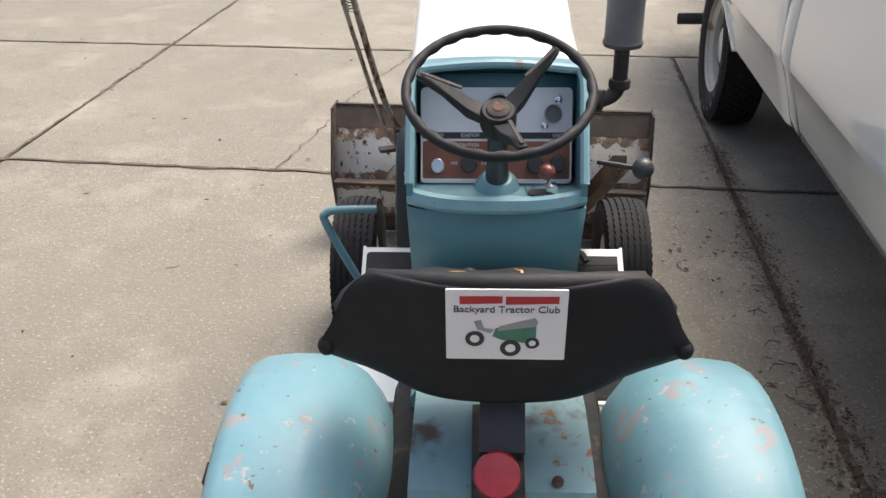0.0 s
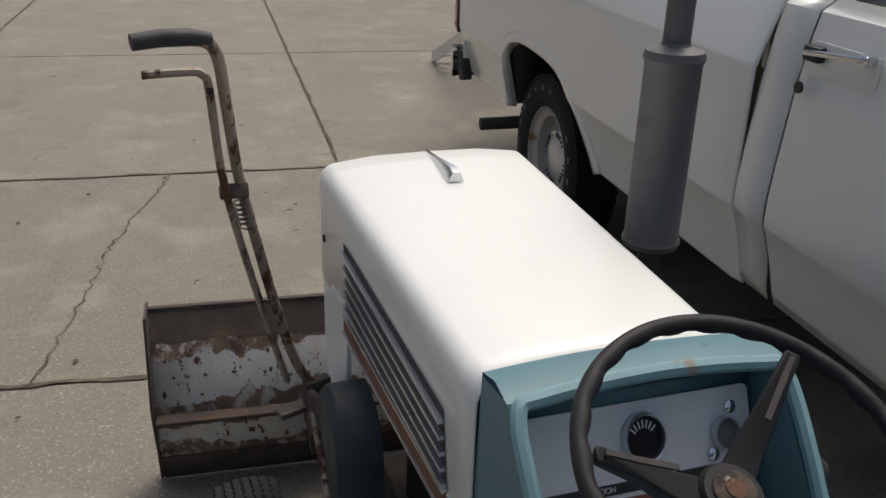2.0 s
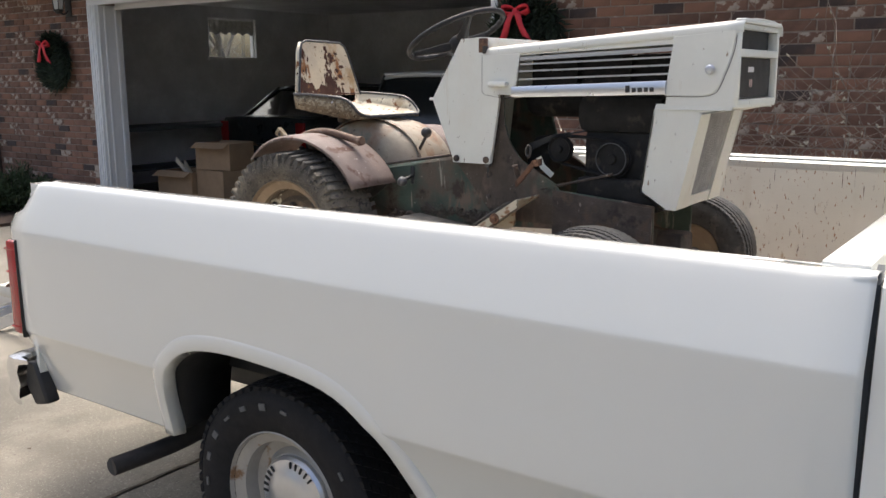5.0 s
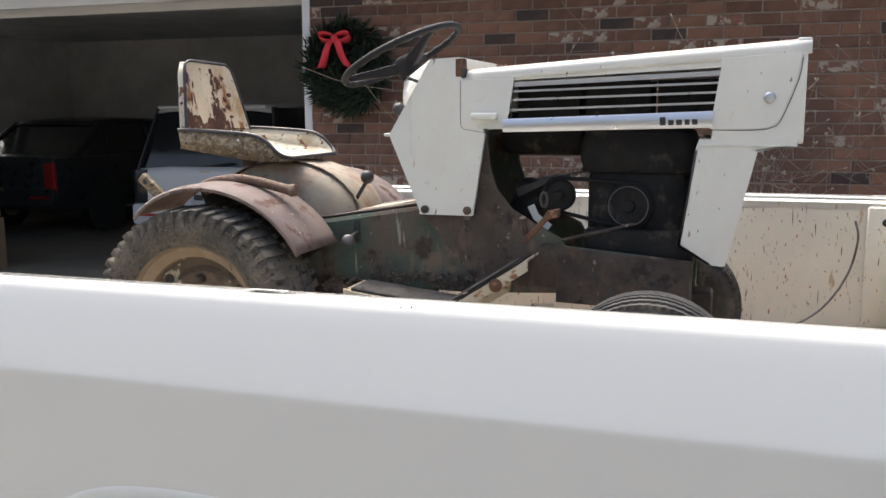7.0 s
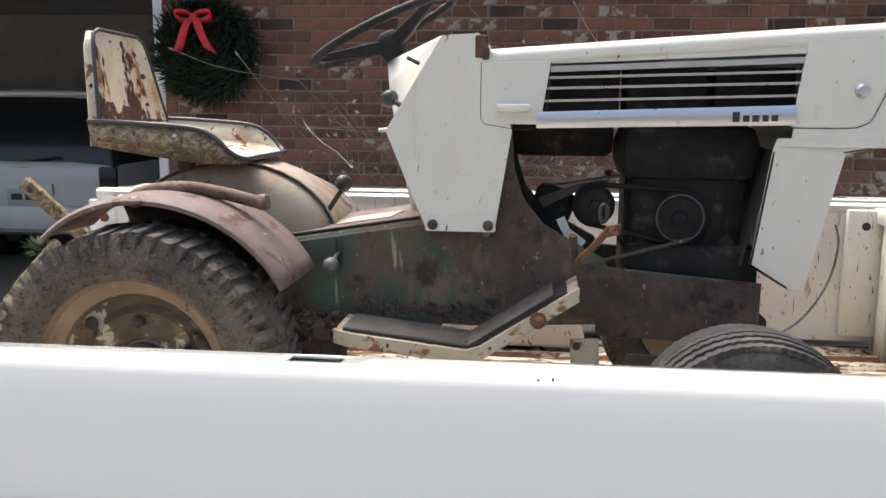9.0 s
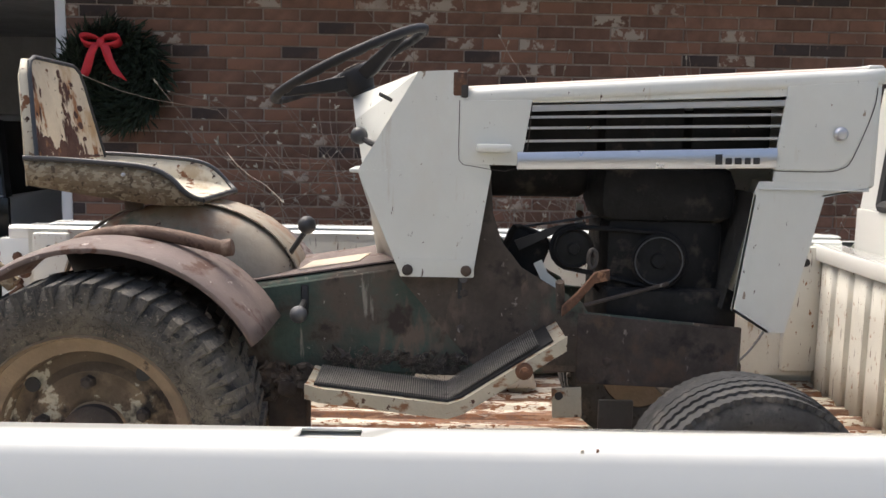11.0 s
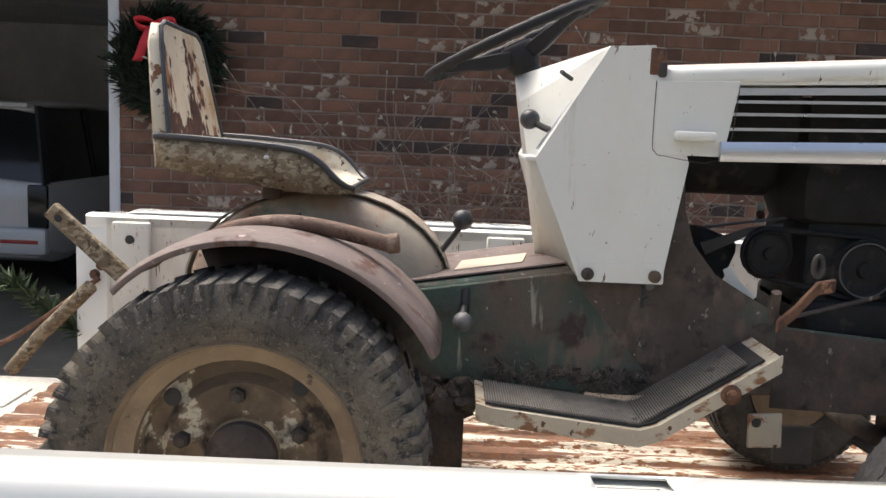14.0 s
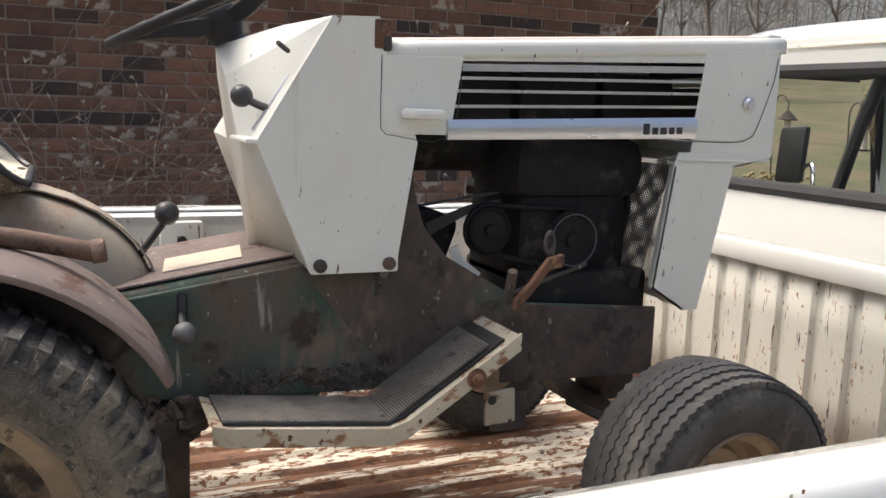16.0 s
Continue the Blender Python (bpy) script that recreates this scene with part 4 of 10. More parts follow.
# ---- the white pickup truck ----
TX = 2.09  # its centre line
truck = thing("pickup_truck", "white long-bed pickup truck parked on the driveway with its tailgate down", "pickup truck", pose(TX, 3.9, 0))
ARCH = smooth_path([(3.405, 0.47, 0), (3.44, 0.55, 0), (3.54, 0.685, 0), (3.70, 0.775, 0), (3.98, 0.803, 0), (4.18, 0.79, 0), (4.29, 0.735, 0), (4.355, 0.63, 0), (4.372, 0.47, 0)], 5)
SIDE = [(1.203, 0.130), (1.2075, 0.108), (1.2085, 0.074), (1.2072, 0.0655), (1.2035, 0.0585), (1.1985, 0.0540), (1.1925, 0.0508), (1.165, 0.0408), (1.13, 0.0284), (1.09, 0.0147), (1.058, 0.0041), (1.050, 0.0015), (1.0455, 0.0004), (1.041, 0.0), (1.034, 0.0), (0.90, 0.0005), (0.80, 0.0012), (0.76, 0.0016), (0.716, 0.0022), (0.708, 0.0026), (0.704, 0.0030), (0.698, 0.0060), (0.66, 0.0220), (0.60, 0.0410), (0.52, 0.0620), (0.485, 0.070)]
OUT = 1.068  # outermost x of the near side


def side_x(z):
    pts = sorted(SIDE[3:])
    for (z0, x0), (z1, x1) in zip(pts, pts[1:]):
        if z <= z1:
            u = max((z - z0) / (z1 - z0), 0)
            return OUT + x0 + (x1 - x0) * u
    return OUT + 0.033


def arch_z(y):
    for a, b in zip(ARCH, ARCH[1:]):
        if a.x <= y <= b.x:
            return a.y + (b.y - a.y) * (y - a.x) / max(b.x - a.x, 1e-6)
    return None


def flip(x, near):
    return x if near else 2 * TX - x


def bed_side(near):
    nm = "bed_side"
    bm = B()
    cols = sorted([2.478, 2.49, 2.52, 2.6, 2.8, 3.0, 3.2, 3.3, 3.36] + [p.x for p in ARCH] + [4.42, 4.5, 4.65, 4.8, 4.9, 4.96, 5.0, 5.03, 5.06, 5.085] + [2.573, 2.64, 3.845, 3.914, 4.93, 4.995])
    rows = []
    for y in cols:
        low = arch_z(y) or 0.485
        row = []
        tail = max(y - 4.96, 0) / 0.125
        head = max(2.52 - y, 0) / 0.042
        heights = [q for q in SIDE if q[0] > low + 0.01]
        heights += [(low + 0.006, 0.05)] + [(low, 0.05)] * (len(SIDE) + 1 - len(heights))
        for z, dx in heights:
            zz = z
            drop = 0.030 * tail ** 2 if z > 1.1 else 0.0
            drop += 0.0193 * max(y - 3.62, 0.0) if dx > 0.12 and near else 0.0  # the inner edge falls towards the tail
            top = z > 1.2
            x = (OUT + dx if top else side_x(zz)) + 0.035 * tail ** 2.5 * (0 if dx > 0.1 else 1) + 0.01 * head * (0 if top else 1)
            row.append((flip(x, near), y + tail * (0.055 if 0.6 < z < 1.06 else 0.02 if z <= 0.6 else 0.055 - 0.125 * ((z - 1.06) / 0.157) ** 1.5), zz - drop))
        rows.append(row)
    sheet(bm, rows)
    holes = [f for f in bm.faces if f.calc_center_median().z > 1.2 and 0.075 < abs(f.calc_center_median().x - flip(OUT, near)) < 0.107 and any(a < f.calc_center_median().y < b for a, b in ((2.573, 2.64), (3.845, 3.914), (4.93, 4.995)))]
    bmesh.ops.delete(bm, geom=holes, context="FACES")
    side = part(nm, bm, M_TRUCK, truck, "smooth white outer bed side" if near else "", world_space=True, solid=0.004, angle=65)
    # raised band round the wheel opening
    bm = B()
    band = []
    for i, p in enumerate(ARCH):
        a, b = ARCH[max(i - 1, 0)], ARCH[min(i + 1, len(ARCH) - 1)]
        d = (b - a).normalized()
        n = Vector((-d.y, d.x, 0))
        row = []
        for off, lift in ((-0.010, -0.028), (0.0, 0.001), (0.004, 0.0035), (0.030, 0.0035), (0.036, 0.0025), (0.055, -0.0006)):
            q = p + n * off
            x = side_x(max(q.y, 0.485))
            if -0.005 < off < 0.05:
                x = min(x, OUT + 0.006 + 0.25 * max(0.70 - q.y, 0.0))
            row.append((flip(x - lift, near), q.x, q.y))
        band.append(row)
    sheet(bm, band)
    part("wheel_arch", bm, M_TRUCK, side, world_space=True, solid=0.002)
    # inner wheel house
    bm = B()
    xin = side_x(0.7) + 0.01
    sheet(bm, [[(flip(x, near), p.x, p.y + 0.01) for x in (side_x(max(p.y, 0.485)) + 0.014, xin + 0.14, xin + 0.27)] for p in ARCH])
    part("wheel_well", bm, M_BLACK, side, world_space=True, solid=0.004)
    # top rail with stake pockets
    rail = B()
    x0, x1 = OUT + 0.068, OUT + 0.125
    pockets = [(2.573, 2.64), (3.845, 3.914), (4.93, 4.995)]
    edges = [2.48] + [v for p in pockets for v in p] + [5.05]
    for a, b in zip(edges[::2], edges[1::2]):
        box(rail, (flip((x0 + x1) / 2, near), (a + b) / 2, 1.174), (x1 - x0, b - a, 0.05))
    for a, b in pockets:
        box(rail, (flip(x0 + 0.010, near), (a + b) / 2, 1.174), (0.020, b - a, 0.05))
        box(rail, (flip(x1 - 0.010, near), (a + b) / 2, 1.174), (0.020, b - a, 0.05))
    part("top_rail", rail, M_TRUCK, side, world_space=True)
    for a, b in pockets:
        pk = B()
        for dx in (x0 + 0.024, x1 - 0.024):
            box(pk, (flip(dx, near), (a + b) / 2, 1.111), (0.004, b - a - 0.006, 0.18))
        for dy in (a + 0.004, b - 0.004):
            box(pk, (flip((x0 + x1) / 2, near), dy, 1.111), (x1 - x0 - 0.05, 0.004, 0.18))
        box(pk, (flip((x0 + x1) / 2, near), (a + b) / 2, 1.05), (x1 - x0 - 0.05, b - a - 0.01, 0.004))
        part("stake_pocket", pk, M_BED, side, world_space=True)
    # inner skin, posts and lip
    inner = B()
    box(inner, (flip(OUT + 0.150, near), 3.79, 0.975), (0.006, 2.50, 0.43))
    isk = part("inner_skin", inner, M_BED, side, "cream inner bed wall with scratches", world_space=True)
    lip = rings(B(), [[(flip(OUT + dx, near), y, z - 0.0193 * max(y - 3.62, 0.0) * near) for dx, z in ((0.112, 1.155), (0.148, 1.155), (0.153, 1.165), (0.153, 1.190), (0.146, 1.1965), (0.112, 1.1995))] for y in (2.485, 3.62, 5.10)])
    part("inner_lip", lip, M_TRUCK, side, world_space=True)
    tail_post = B()
    box(tail_post, (flip(OUT + 0.130, near), 5.075, 0.86), (0.046, 0.115, 0.60), None, 0.008)
    tpo = part("tail_post", tail_post, M_TRUCK, side, "white tailgate post with two bolts", world_space=True)
    for z in (1.10, 1.02):
        bolt = lathe(B(), [(0.016, 0), (0.016, 0.004), (0.010, 0.005), (0.010, 0.011), (0.001, 0.012)], Matrix.Translation((flip(OUT + 0.153, near), 5.075, z)) @ AX @ Matrix.Diagonal((1, 1, 1 if near else -1, 1)), 8)
        part("post_bolt", bolt, M_RUSTY, tpo, world_space=True)
    for a, b in pockets:
        ip = B()
        box(ip, (flip(OUT + 0.166, near), (a + b) / 2, 0.98), (0.03, 0.11, 0.40), None, 0.008)
        post = part("inner_post", ip, M_BED, isk, world_space=True)
        hole = B()
        lathe(hole, [(0.013, -0.001), (0.013, 0.001)], Matrix.Translation((flip(OUT + 0.182, near), (a + b) / 2, 1.13)) @ AX, 16)
        part("bolt_hole", hole, M_BLACK, isk, world_space=True)
    # wheel house box inside the bed
    bm = B()
    prism(bm, [(3.45, 0.75), (3.50, 0.90), (3.58, 0.955), (4.25, 0.955), (4.33, 0.90), (4.38, 0.75)], flip(OUT + 0.15, near), flip(OUT + 0.33, near), "x")
    part("wheel_box", bm, M_BED, isk, world_space=True, bevel=0.012)
    # tail lamp
    lamp = B()
    yb = 5.115
    box(lamp, (flip(OUT + 0.055, near), yb - 0.012, 0.847), (0.10, 0.070, 0.325), None, 0.012)
    tl = part("tail_lamp", lamp, M_TAILRED, truck, "tall red ribbed tail lamp with dark bezel", world_space=True)
    part("lamp_bezel", box(B(), (flip(OUT + 0.052, near), yb - 0.050, 0.847), (0.104, 0.012, 0.340), None, 0.008), M_BLACK, tl, world_space=True)
    for z in (0.98, 0.90, 0.71):
        part("lens_rib", box(B(), (flip(OUT + 0.055, near), yb - 0.012, z), (0.104, 0.072, 0.008), None, 0.002), M_TAILRED, tl, world_space=True)
    # rear end panel of the side
    bm = B()
    prism(bm, [(0.03, 0.50), (0.15, 0.50), (0.15, 1.13), (0.06, 1.10), (0.035, 1.03)], 5.035, 5.05, "y")
    for v in bm.verts:
        v.co.x = flip(OUT + v.co.x, near)
    part("end_post", bm, M_TRUCK, side, world_space=True)
    lt = B()
    lathe(lt, [(0.016, 0), (0.016, 0.02), (0.008, 0.024), (0.001, 0.024)], Matrix.Translation((flip(OUT + 0.15, near), 5.05, 1.05)) @ AX @ Matrix.Diagonal((1, 1, 1 if near else -1, 1)), 14)
    part("latch_pin", lt, M_RUSTY, side, world_space=True)
    if not near:
        side.matrix_basis = Matrix.Translation((0, 0, 0.03))  # the truck leans a little to the near side


for near in (True, False):
    bed_side(near)

# chips in the paint of the near rail
random.seed(17)
for x, y, q in ((1.115, 3.605, 0.28), (1.118, 3.588, 0.2), (1.14, 2.99, 0.2), (1.137, 2.88, 0.2)):
    bm = B()
    n = 7
    pts = [(x + random.uniform(0.4, 1.2) * q * 0.005 * math.cos(6.283 * k / n), y + random.uniform(0.4, 1.3) * q * 0.008 * math.sin(6.283 * k / n)) for k in range(n)]
    prism(bm, pts, 1.2060, 1.2098, "z")
    part("paint_chip", bm, M_SEATWHITE, truck, world_space=True)

# bed floor of pressed ribs
bm = B()
prof = []
x = OUT + 0.155
while x < 2 * TX - OUT - 0.155:
    prof += [(x, 0.752), (x + 0.012, 0.764), (x + 0.050, 0.764), (x + 0.062, 0.752)]
    x += 0.090
prof.append((2 * TX - OUT - 0.152, 0.752))
rows = [[(px, y, pz) for px, pz in prof] for y in np.linspace(2.55, 5.13, 10)]
sheet(bm, rows)
part("bed_floor", bm, M_BEDFLOOR, truck, "ribbed steel bed floor, rusted through cream paint", world_space=True, solid=0.004, angle=20)
# bed front wall with upright pressings
bm = B()
prof = []
x = OUT + 0.15
while x < 2 * TX - OUT - 0.22:
    prof += [(x, 2.546), (x + 0.005, 2.560), (x + 0.074, 2.560), (x + 0.079, 2.546)]
    x += 0.108
prof.append((2 * TX - OUT - 0.15, 2.548))
sheet(bm, [[(px, py, z) for px, py in prof] for z in (0.75, 0.9, 1.05, 1.165)])
hb = part("bed_front_wall", bm, M_BED, truck, "cream ribbed bed front wall with rust chips", world_space=True, solid=0.004, angle=20)
part("front_rail", box(B(), (TX, 2.535, 1.192), (2 * (TX - OUT) - 0.20, 0.085, 0.052), None, 0.008), M_TRUCK, hb, world_space=True)
part("under_body", box(B(), (TX, 3.8, 0.69), (1.5, 2.5, 0.10)), M_BLACK, truck, world_space=True)
fr = B()
for sx in (-0.42, 0.42):
    box(fr, (TX + sx, 2.6, 0.50), (0.08, 5.0, 0.13), None, 0.01)
box(fr, (TX, 5.0, 0.5), (0.84, 0.08, 0.12))
part("chassis", fr, M_BLACK, truck, world_space=True)
ax = B()
rod(ax, (TX - 0.72, 3.955, 0.345), (TX + 0.72, 3.955, 0.345), 0.045, 14)
ball(ax, (TX, 3.955, 0.345), 0.13, 16)
part("rear_axle", ax, M_BLACK, truck, world_space=True)
# tailgate let down flat
bm = B()
box(bm, (TX, 5.375, 0.728), (1.62, 0.47, 0.05), None, 0.012)
tg = part("tailgate", bm, M_BED, truck, "lowered tailgate showing its scuffed inner face", world_space=True)
for k in range(5):
    part("pressed_rib", box(B(), (TX - 0.6 + 0.3 * k, 5.375, 0.756), (0.16, 0.40, 0.008), None, 0.003), M_BED, tg, world_space=True)
for s in (-1, 1):
    st = tube(B(), smooth_path([(TX + s * 0.86, 5.06, 1.04), (TX + s * 0.83, 5.30, 0.86), (TX + s * 0.80, 5.55, 0.75)], 6), 0.008, 8)
    part("tailgate_strap", st, M_RUSTY, truck, world_space=True)
# bumper
bm = B()
prof = [(5.13, 0.60), (5.215, 0.59), (5.235, 0.545), (5.22, 0.50), (5.235, 0.455), (5.205, 0.425), (5.19, 0.43), (5.205, 0.46), (5.19, 0.5), (5.205, 0.545), (5.19, 0.575), (5.13, 0.585)]
xsb = [1.068, 1.078, 1.14, 1.3, TX, 2 * TX - 1.3, 2 * TX - 1.14, 2 * TX - 1.078, 2 * TX - 1.068]
rr = []
for i, x in enumerate(xsb):
    back = 0.075 if i in (0, 8) else 0.02 if i in (1, 7) else 0
    rr.append([(x, y - back, z) for y, z in prof])
rings(bm, rr)
bp = part("rear_bumper", bm, M_CHROME, truck, "chromed step bumper with black ends", world_space=True)
for nr in (True, False):
    e = B()
    prism(e, [(4.99, 0.45), (5.07, 0.43), (5.12, 0.50), (5.10, 0.585), (5.05, 0.585)], flip(1.088, nr), flip(1.14, nr), "x")
    part("bumper_end", e, M_BLACK, bp, world_space=True, bevel=0.01)
# side exhaust behind the wheel
bm = B()
tube(bm, smooth_path([(1.085, 4.64, 0.315), (1.30, 4.60, 0.33), (1.46, 4.55, 0.37), (1.56, 4.40, 0.45), (1.6, 4.0, 0.48), (1.6, 3.0, 0.42)], 5), 0.030, 14)
ex = part("exhaust_pipe", bm, M_EXH, truck, world_space=True)
part("pipe_mouth", lathe(B(), [(0.026, 0), (0.026, 0.001)], Matrix.Translation((1.084, 4.64, 0.315)) @ AX, 18), M_SEAM, ex, world_space=True)
for y in (3.955, 0.62):
    for nr in (True, False):
        x = 1.245 if nr else 2 * TX - 1.245
        wheel("rear_wheel" if y > 2 else "front_wheel", 0.352, 0.20, 0.205, 60, 0.010, "rib", M_RUBBER, M_RIM_W, truck, pose(x - TX, y - 3.9, 0.352), "black tyre on a plain steel wheel with chrome hub cap", hub_truck, -1 if nr else 1)

# ---- cab ----
CAB = [(1.218, 0.085), (1.19, 0.048), (1.14, 0.0365), (1.066, 0.0250), (1.02, 0.0190), (0.95, 0.0130), (0.85, 0.0045), (0.78, 0.0), (0.74, 0.0), (0.710, 0.0015), (0.702, 0.0045), (0.694, 0.009), (0.62, 0.034), (0.53, 0.060), (0.50, 0.070)]


def cab_side(near):
    bm = B()
    ysd = [2.472, 2.466, 2.43, 2.3385]
    rows = [[(flip(OUT + dx + (0.025 if i == 0 else 0.006 if i == 1 else 0), near), y + (0.02 if z < 0.6 else 0), z) for z, dx in CAB] for i, y in enumerate(ysd)]
    sheet(bm, rows)
    cs = part("cab_corner", bm, M_TRUCK, truck, world_space=True, solid=0.004)
    dr = B()
    rows = [[(flip(OUT + dx + (0.008 if i in (0, 4) else 0), near), y, z) for z, dx in CAB] for i, y in enumerate((2.3335, 2.329, 1.8, 1.16, 1.15))]
    sheet(dr, rows)
    d = part("door", dr, M_TRUCK, truck, "white cab door with chrome handle", world_space=True, solid=0.004)
    sd = B()
    rows = [[(flip(OUT + dx + 0.014, near), y + (0.02 if z < 0.6 else 0), z) for z, dx in CAB] for y in (2.352, 2.326)]
    sheet(sd, rows)
    part("door_seal", sd, M_CABIN, cs, world_space=True)
    g = B()
    rows = [[(flip(OUT + dx + 0.026, near), y, z) for z, dx in CAB] for y in (2.486, 2.425)]
    sheet(g, rows)
    part("bed_gap", g, M_CABIN, cs, world_space=True)
    # handle, lock and recess
    h = B()
    x = side_x(1.12)
    box(h, (flip(x - 0.028, near), 2.21, 1.123), (0.010, 0.18, 0.013), Matrix.Rotation(radians(-6), 4, "X"), 0.004)
    # black block put in for the shade of the recess behind the handle
    recess_block = box(B(), (flip(x - 0.010, near), 2.287, 1.112), (0.026, 0.055, 0.034), None, 0.008)
    part("handle_base", recess_block, M_BLACK, d, world_space=True)
    box(h, (flip(x - 0.012, near), 2.125, 1.130), (0.03, 0.03, 0.022), None, 0.006)
    part("door_handle", h, M_CHROME, d, "chrome pull handle", world_space=True)
    dish = B()
    box(dish, (flip(x + 0.0005, near), 2.20, 1.10), (0.006, 0.20, 0.075), None, 0.002)
    part("handle_recess", dish, M_TRUCK, d, world_space=True)
    k = lathe(B(), [(0.013, 0), (0.013, 0.006), (0.009, 0.008), (0.001, 0.008)], Matrix.Translation((flip(side_x(1.04) - 0.006, near), 2.295, 1.04)) @ AX, 16)
    part("door_lock", k, M_BLACK, d, world_space=True)
    # fender, sill
    f = B()
    rows = [[(flip(OUT + dx * 1.0 + 0.01 * i, near), y, z - 0.09 * min(i, 1) * (1 if z > 1.0 else 0)) for z, dx in CAB] for i, y in enumerate((1.14, 1.10, 1.02))]
    sheet(f, rows)
    part("front_fender", f, M_TRUCK, truck, world_space=True, solid=0.004)
    f2 = B()
    pts = [(-0.05 + 0.05 * q, 0) for q in range(25)]
    rows = []
    for q in range(24):
        y = 1.02 - q * 0.055
        dist = abs(y - 0.62)
        low = 0.47 + (math.sqrt(max(0.44 ** 2 - dist ** 2, 0)) * 0.80 if dist < 0.44 else 0)
        nose = max(0 - y, 0) / 0.25
        rows.append([(flip(OUT + dx + 0.02 + 0.05 * nose ** 2, near), y, max(z - (0.09 if z > 1.0 else 0), low)) for z, dx in CAB])
    sheet(f2, rows)
    part("front_wing", f2, M_TRUCK, truck, world_space=True, solid=0.004)
    # pillars and side glass of the greenhouse
    bot, top = OUT + 0.10, OUT + 0.26
    for yb, yt, w in ((2.41, 2.33, 0.10), (1.14, 1.42, 0.05)):
        pl = B()
        rings(pl, [[(flip(bot, near), yb - w, 1.2), (flip(bot + 0.07, near), yb - w, 1.2), (flip(bot + 0.07, near), yb, 1.2), (flip(bot, near), yb, 1.2)], [(flip(top, near), yt - w, 1.70), (flip(top + 0.06, near), yt - w, 1.70), (flip(top + 0.06, near), yt, 1.70), (flip(top, near), yt, 1.70)]])
        part("pillar", pl, M_TRUCK, cs, world_space=True)
    fr = B()
    for a, b in (((bot + 0.02, 2.30, 1.225), (top + 0.01, 2.23, 1.675)), ((top + 0.01, 2.23, 1.675), (top + 0.01, 1.42, 1.675)), ((top + 0.01, 1.42, 1.675), (bot + 0.02, 1.14, 1.225)), ((bot + 0.02, 1.38, 1.225), (top + 0.0, 1.40, 1.66))):
        tube(fr, [(flip(a[0], near), a[1], a[2]), (flip(b[0], near), b[1], b[2])], 0.027 if a[1] == 1.38 else 0.016, 8)
    part("window_frame", fr, M_SEAM, d, world_space=True)
    gl = B()
    sheet(gl, [[(flip(bot + 0.03, near), 2.30, 1.22), (flip(bot + 0.03, near), 1.16, 1.22)], [(flip(top + 0.02, near), 2.24, 1.67), (flip(top + 0.02, near), 1.44, 1.67)]])
    go = part("side_glass", gl, M_GLASS, d, world_space=True)
    go.visible_shadow = False
    # door mirror
    mr = B()
    box(mr, (flip(OUT - 0.11, near), 1.42, 1.41), (0.15, 0.035, 0.22), None, 0.015)
    mo = part("door_mirror", mr, M_BLACK, d, "large black door mirror on a chrome arm", world_space=True)
    arm = tube(B(), smooth_path([(flip(OUT - 0.03, near), 1.42, 1.36), (flip(OUT + 0.02, near), 1.43, 1.37), (flip(OUT + 0.05, near), 1.44, 1.30), (flip(OUT + 0.06, near), 1.44, 1.20)], 4), 0.009, 8)
    part("mirror_arm", arm, M_CHROME, mo, world_space=True)


for near in (True, False):
    cab_side(near)

# roof
bm = B()
rows = []
for y, z, ins in ((2.375, 1.655, 0.0), (2.40, 1.70, 0.0), (2.395, 1.735, 0.01), (2.34, 1.775, 0.03), (2.1, 1.80, 0.04), (1.8, 1.80, 0.04), (1.50, 1.775, 0.05), (1.40, 1.73, 0.06), (1.37, 1.69, 0.06)):
    row = []
    for u in np.linspace(-1, 1, 21):
        e = abs(u) ** 5
        half = (TX - OUT) - 0.215 - ins
        row.append((TX + half * u, y - 0.02 * u * u, z - (0.085 if z > 1.72 else 0.015) * e))
    rows.append(row)
sheet(bm, rows)
rf = part("cab_roof", bm, M_TRUCK, truck, "rounded white cab roof with drip rail", world_space=True, solid=0.006)
gut = []
for u in np.linspace(-1, 1, 25):
    gut.append((TX + ((TX - OUT) - 0.205) * u, 2.405 - 0.03 * u * u, 1.715 - 0.02 * abs(u) ** 4))
part("drip_rail", tube(B(), gut, 0.007, 6), M_BED, rf, world_space=True)
# rear panel and window
bm = B()
half = TX - OUT - 0.09
for c, s in (((TX, 2.405, 1.00), (2 * half, 0.03, 0.66)),):
    box(bm, c, s, None, 0.01)
for sg in (-1, 1):
    rings(bm, [[(TX + sg * x, 2.41, z) for x, z in ((half, 1.30), (half - 0.17, 1.30), (half - 0.22, 1.68), (half - 0.10, 1.70))], [(TX + sg * x, 2.385, z) for x, z in ((half, 1.30), (half - 0.17, 1.30), (half - 0.22, 1.68), (half - 0.10, 1.70))]])
box(bm, (TX, 2.398, 1.685), (2 * half - 0.4, 0.03, 0.03))
part("cab_rear_panel", bm, M_TRUCK, truck, "white rear cab panel", world_space=True)
ol = [(half - 0.145, 1.345), (half - 0.19, 1.655)]
loop = [(TX - ol[0][0], 2.41, ol[0][1]), (TX + ol[0][0], 2.41, ol[0][1]), (TX + ol[1][0], 2.40, ol[1][1]), (TX - ol[1][0], 2.40, ol[1][1])]
bm = B()
for a, b in zip(loop, loop[1:] + loop[:1]):
    tube(bm, [a, b], 0.020, 8)
rg = part("rear_window_seal", bm, M_SEAM, truck, "wide black rubber window seal", world_space=True)
bm = B()
bm.faces.new([bm.verts.new(p) for p in loop])
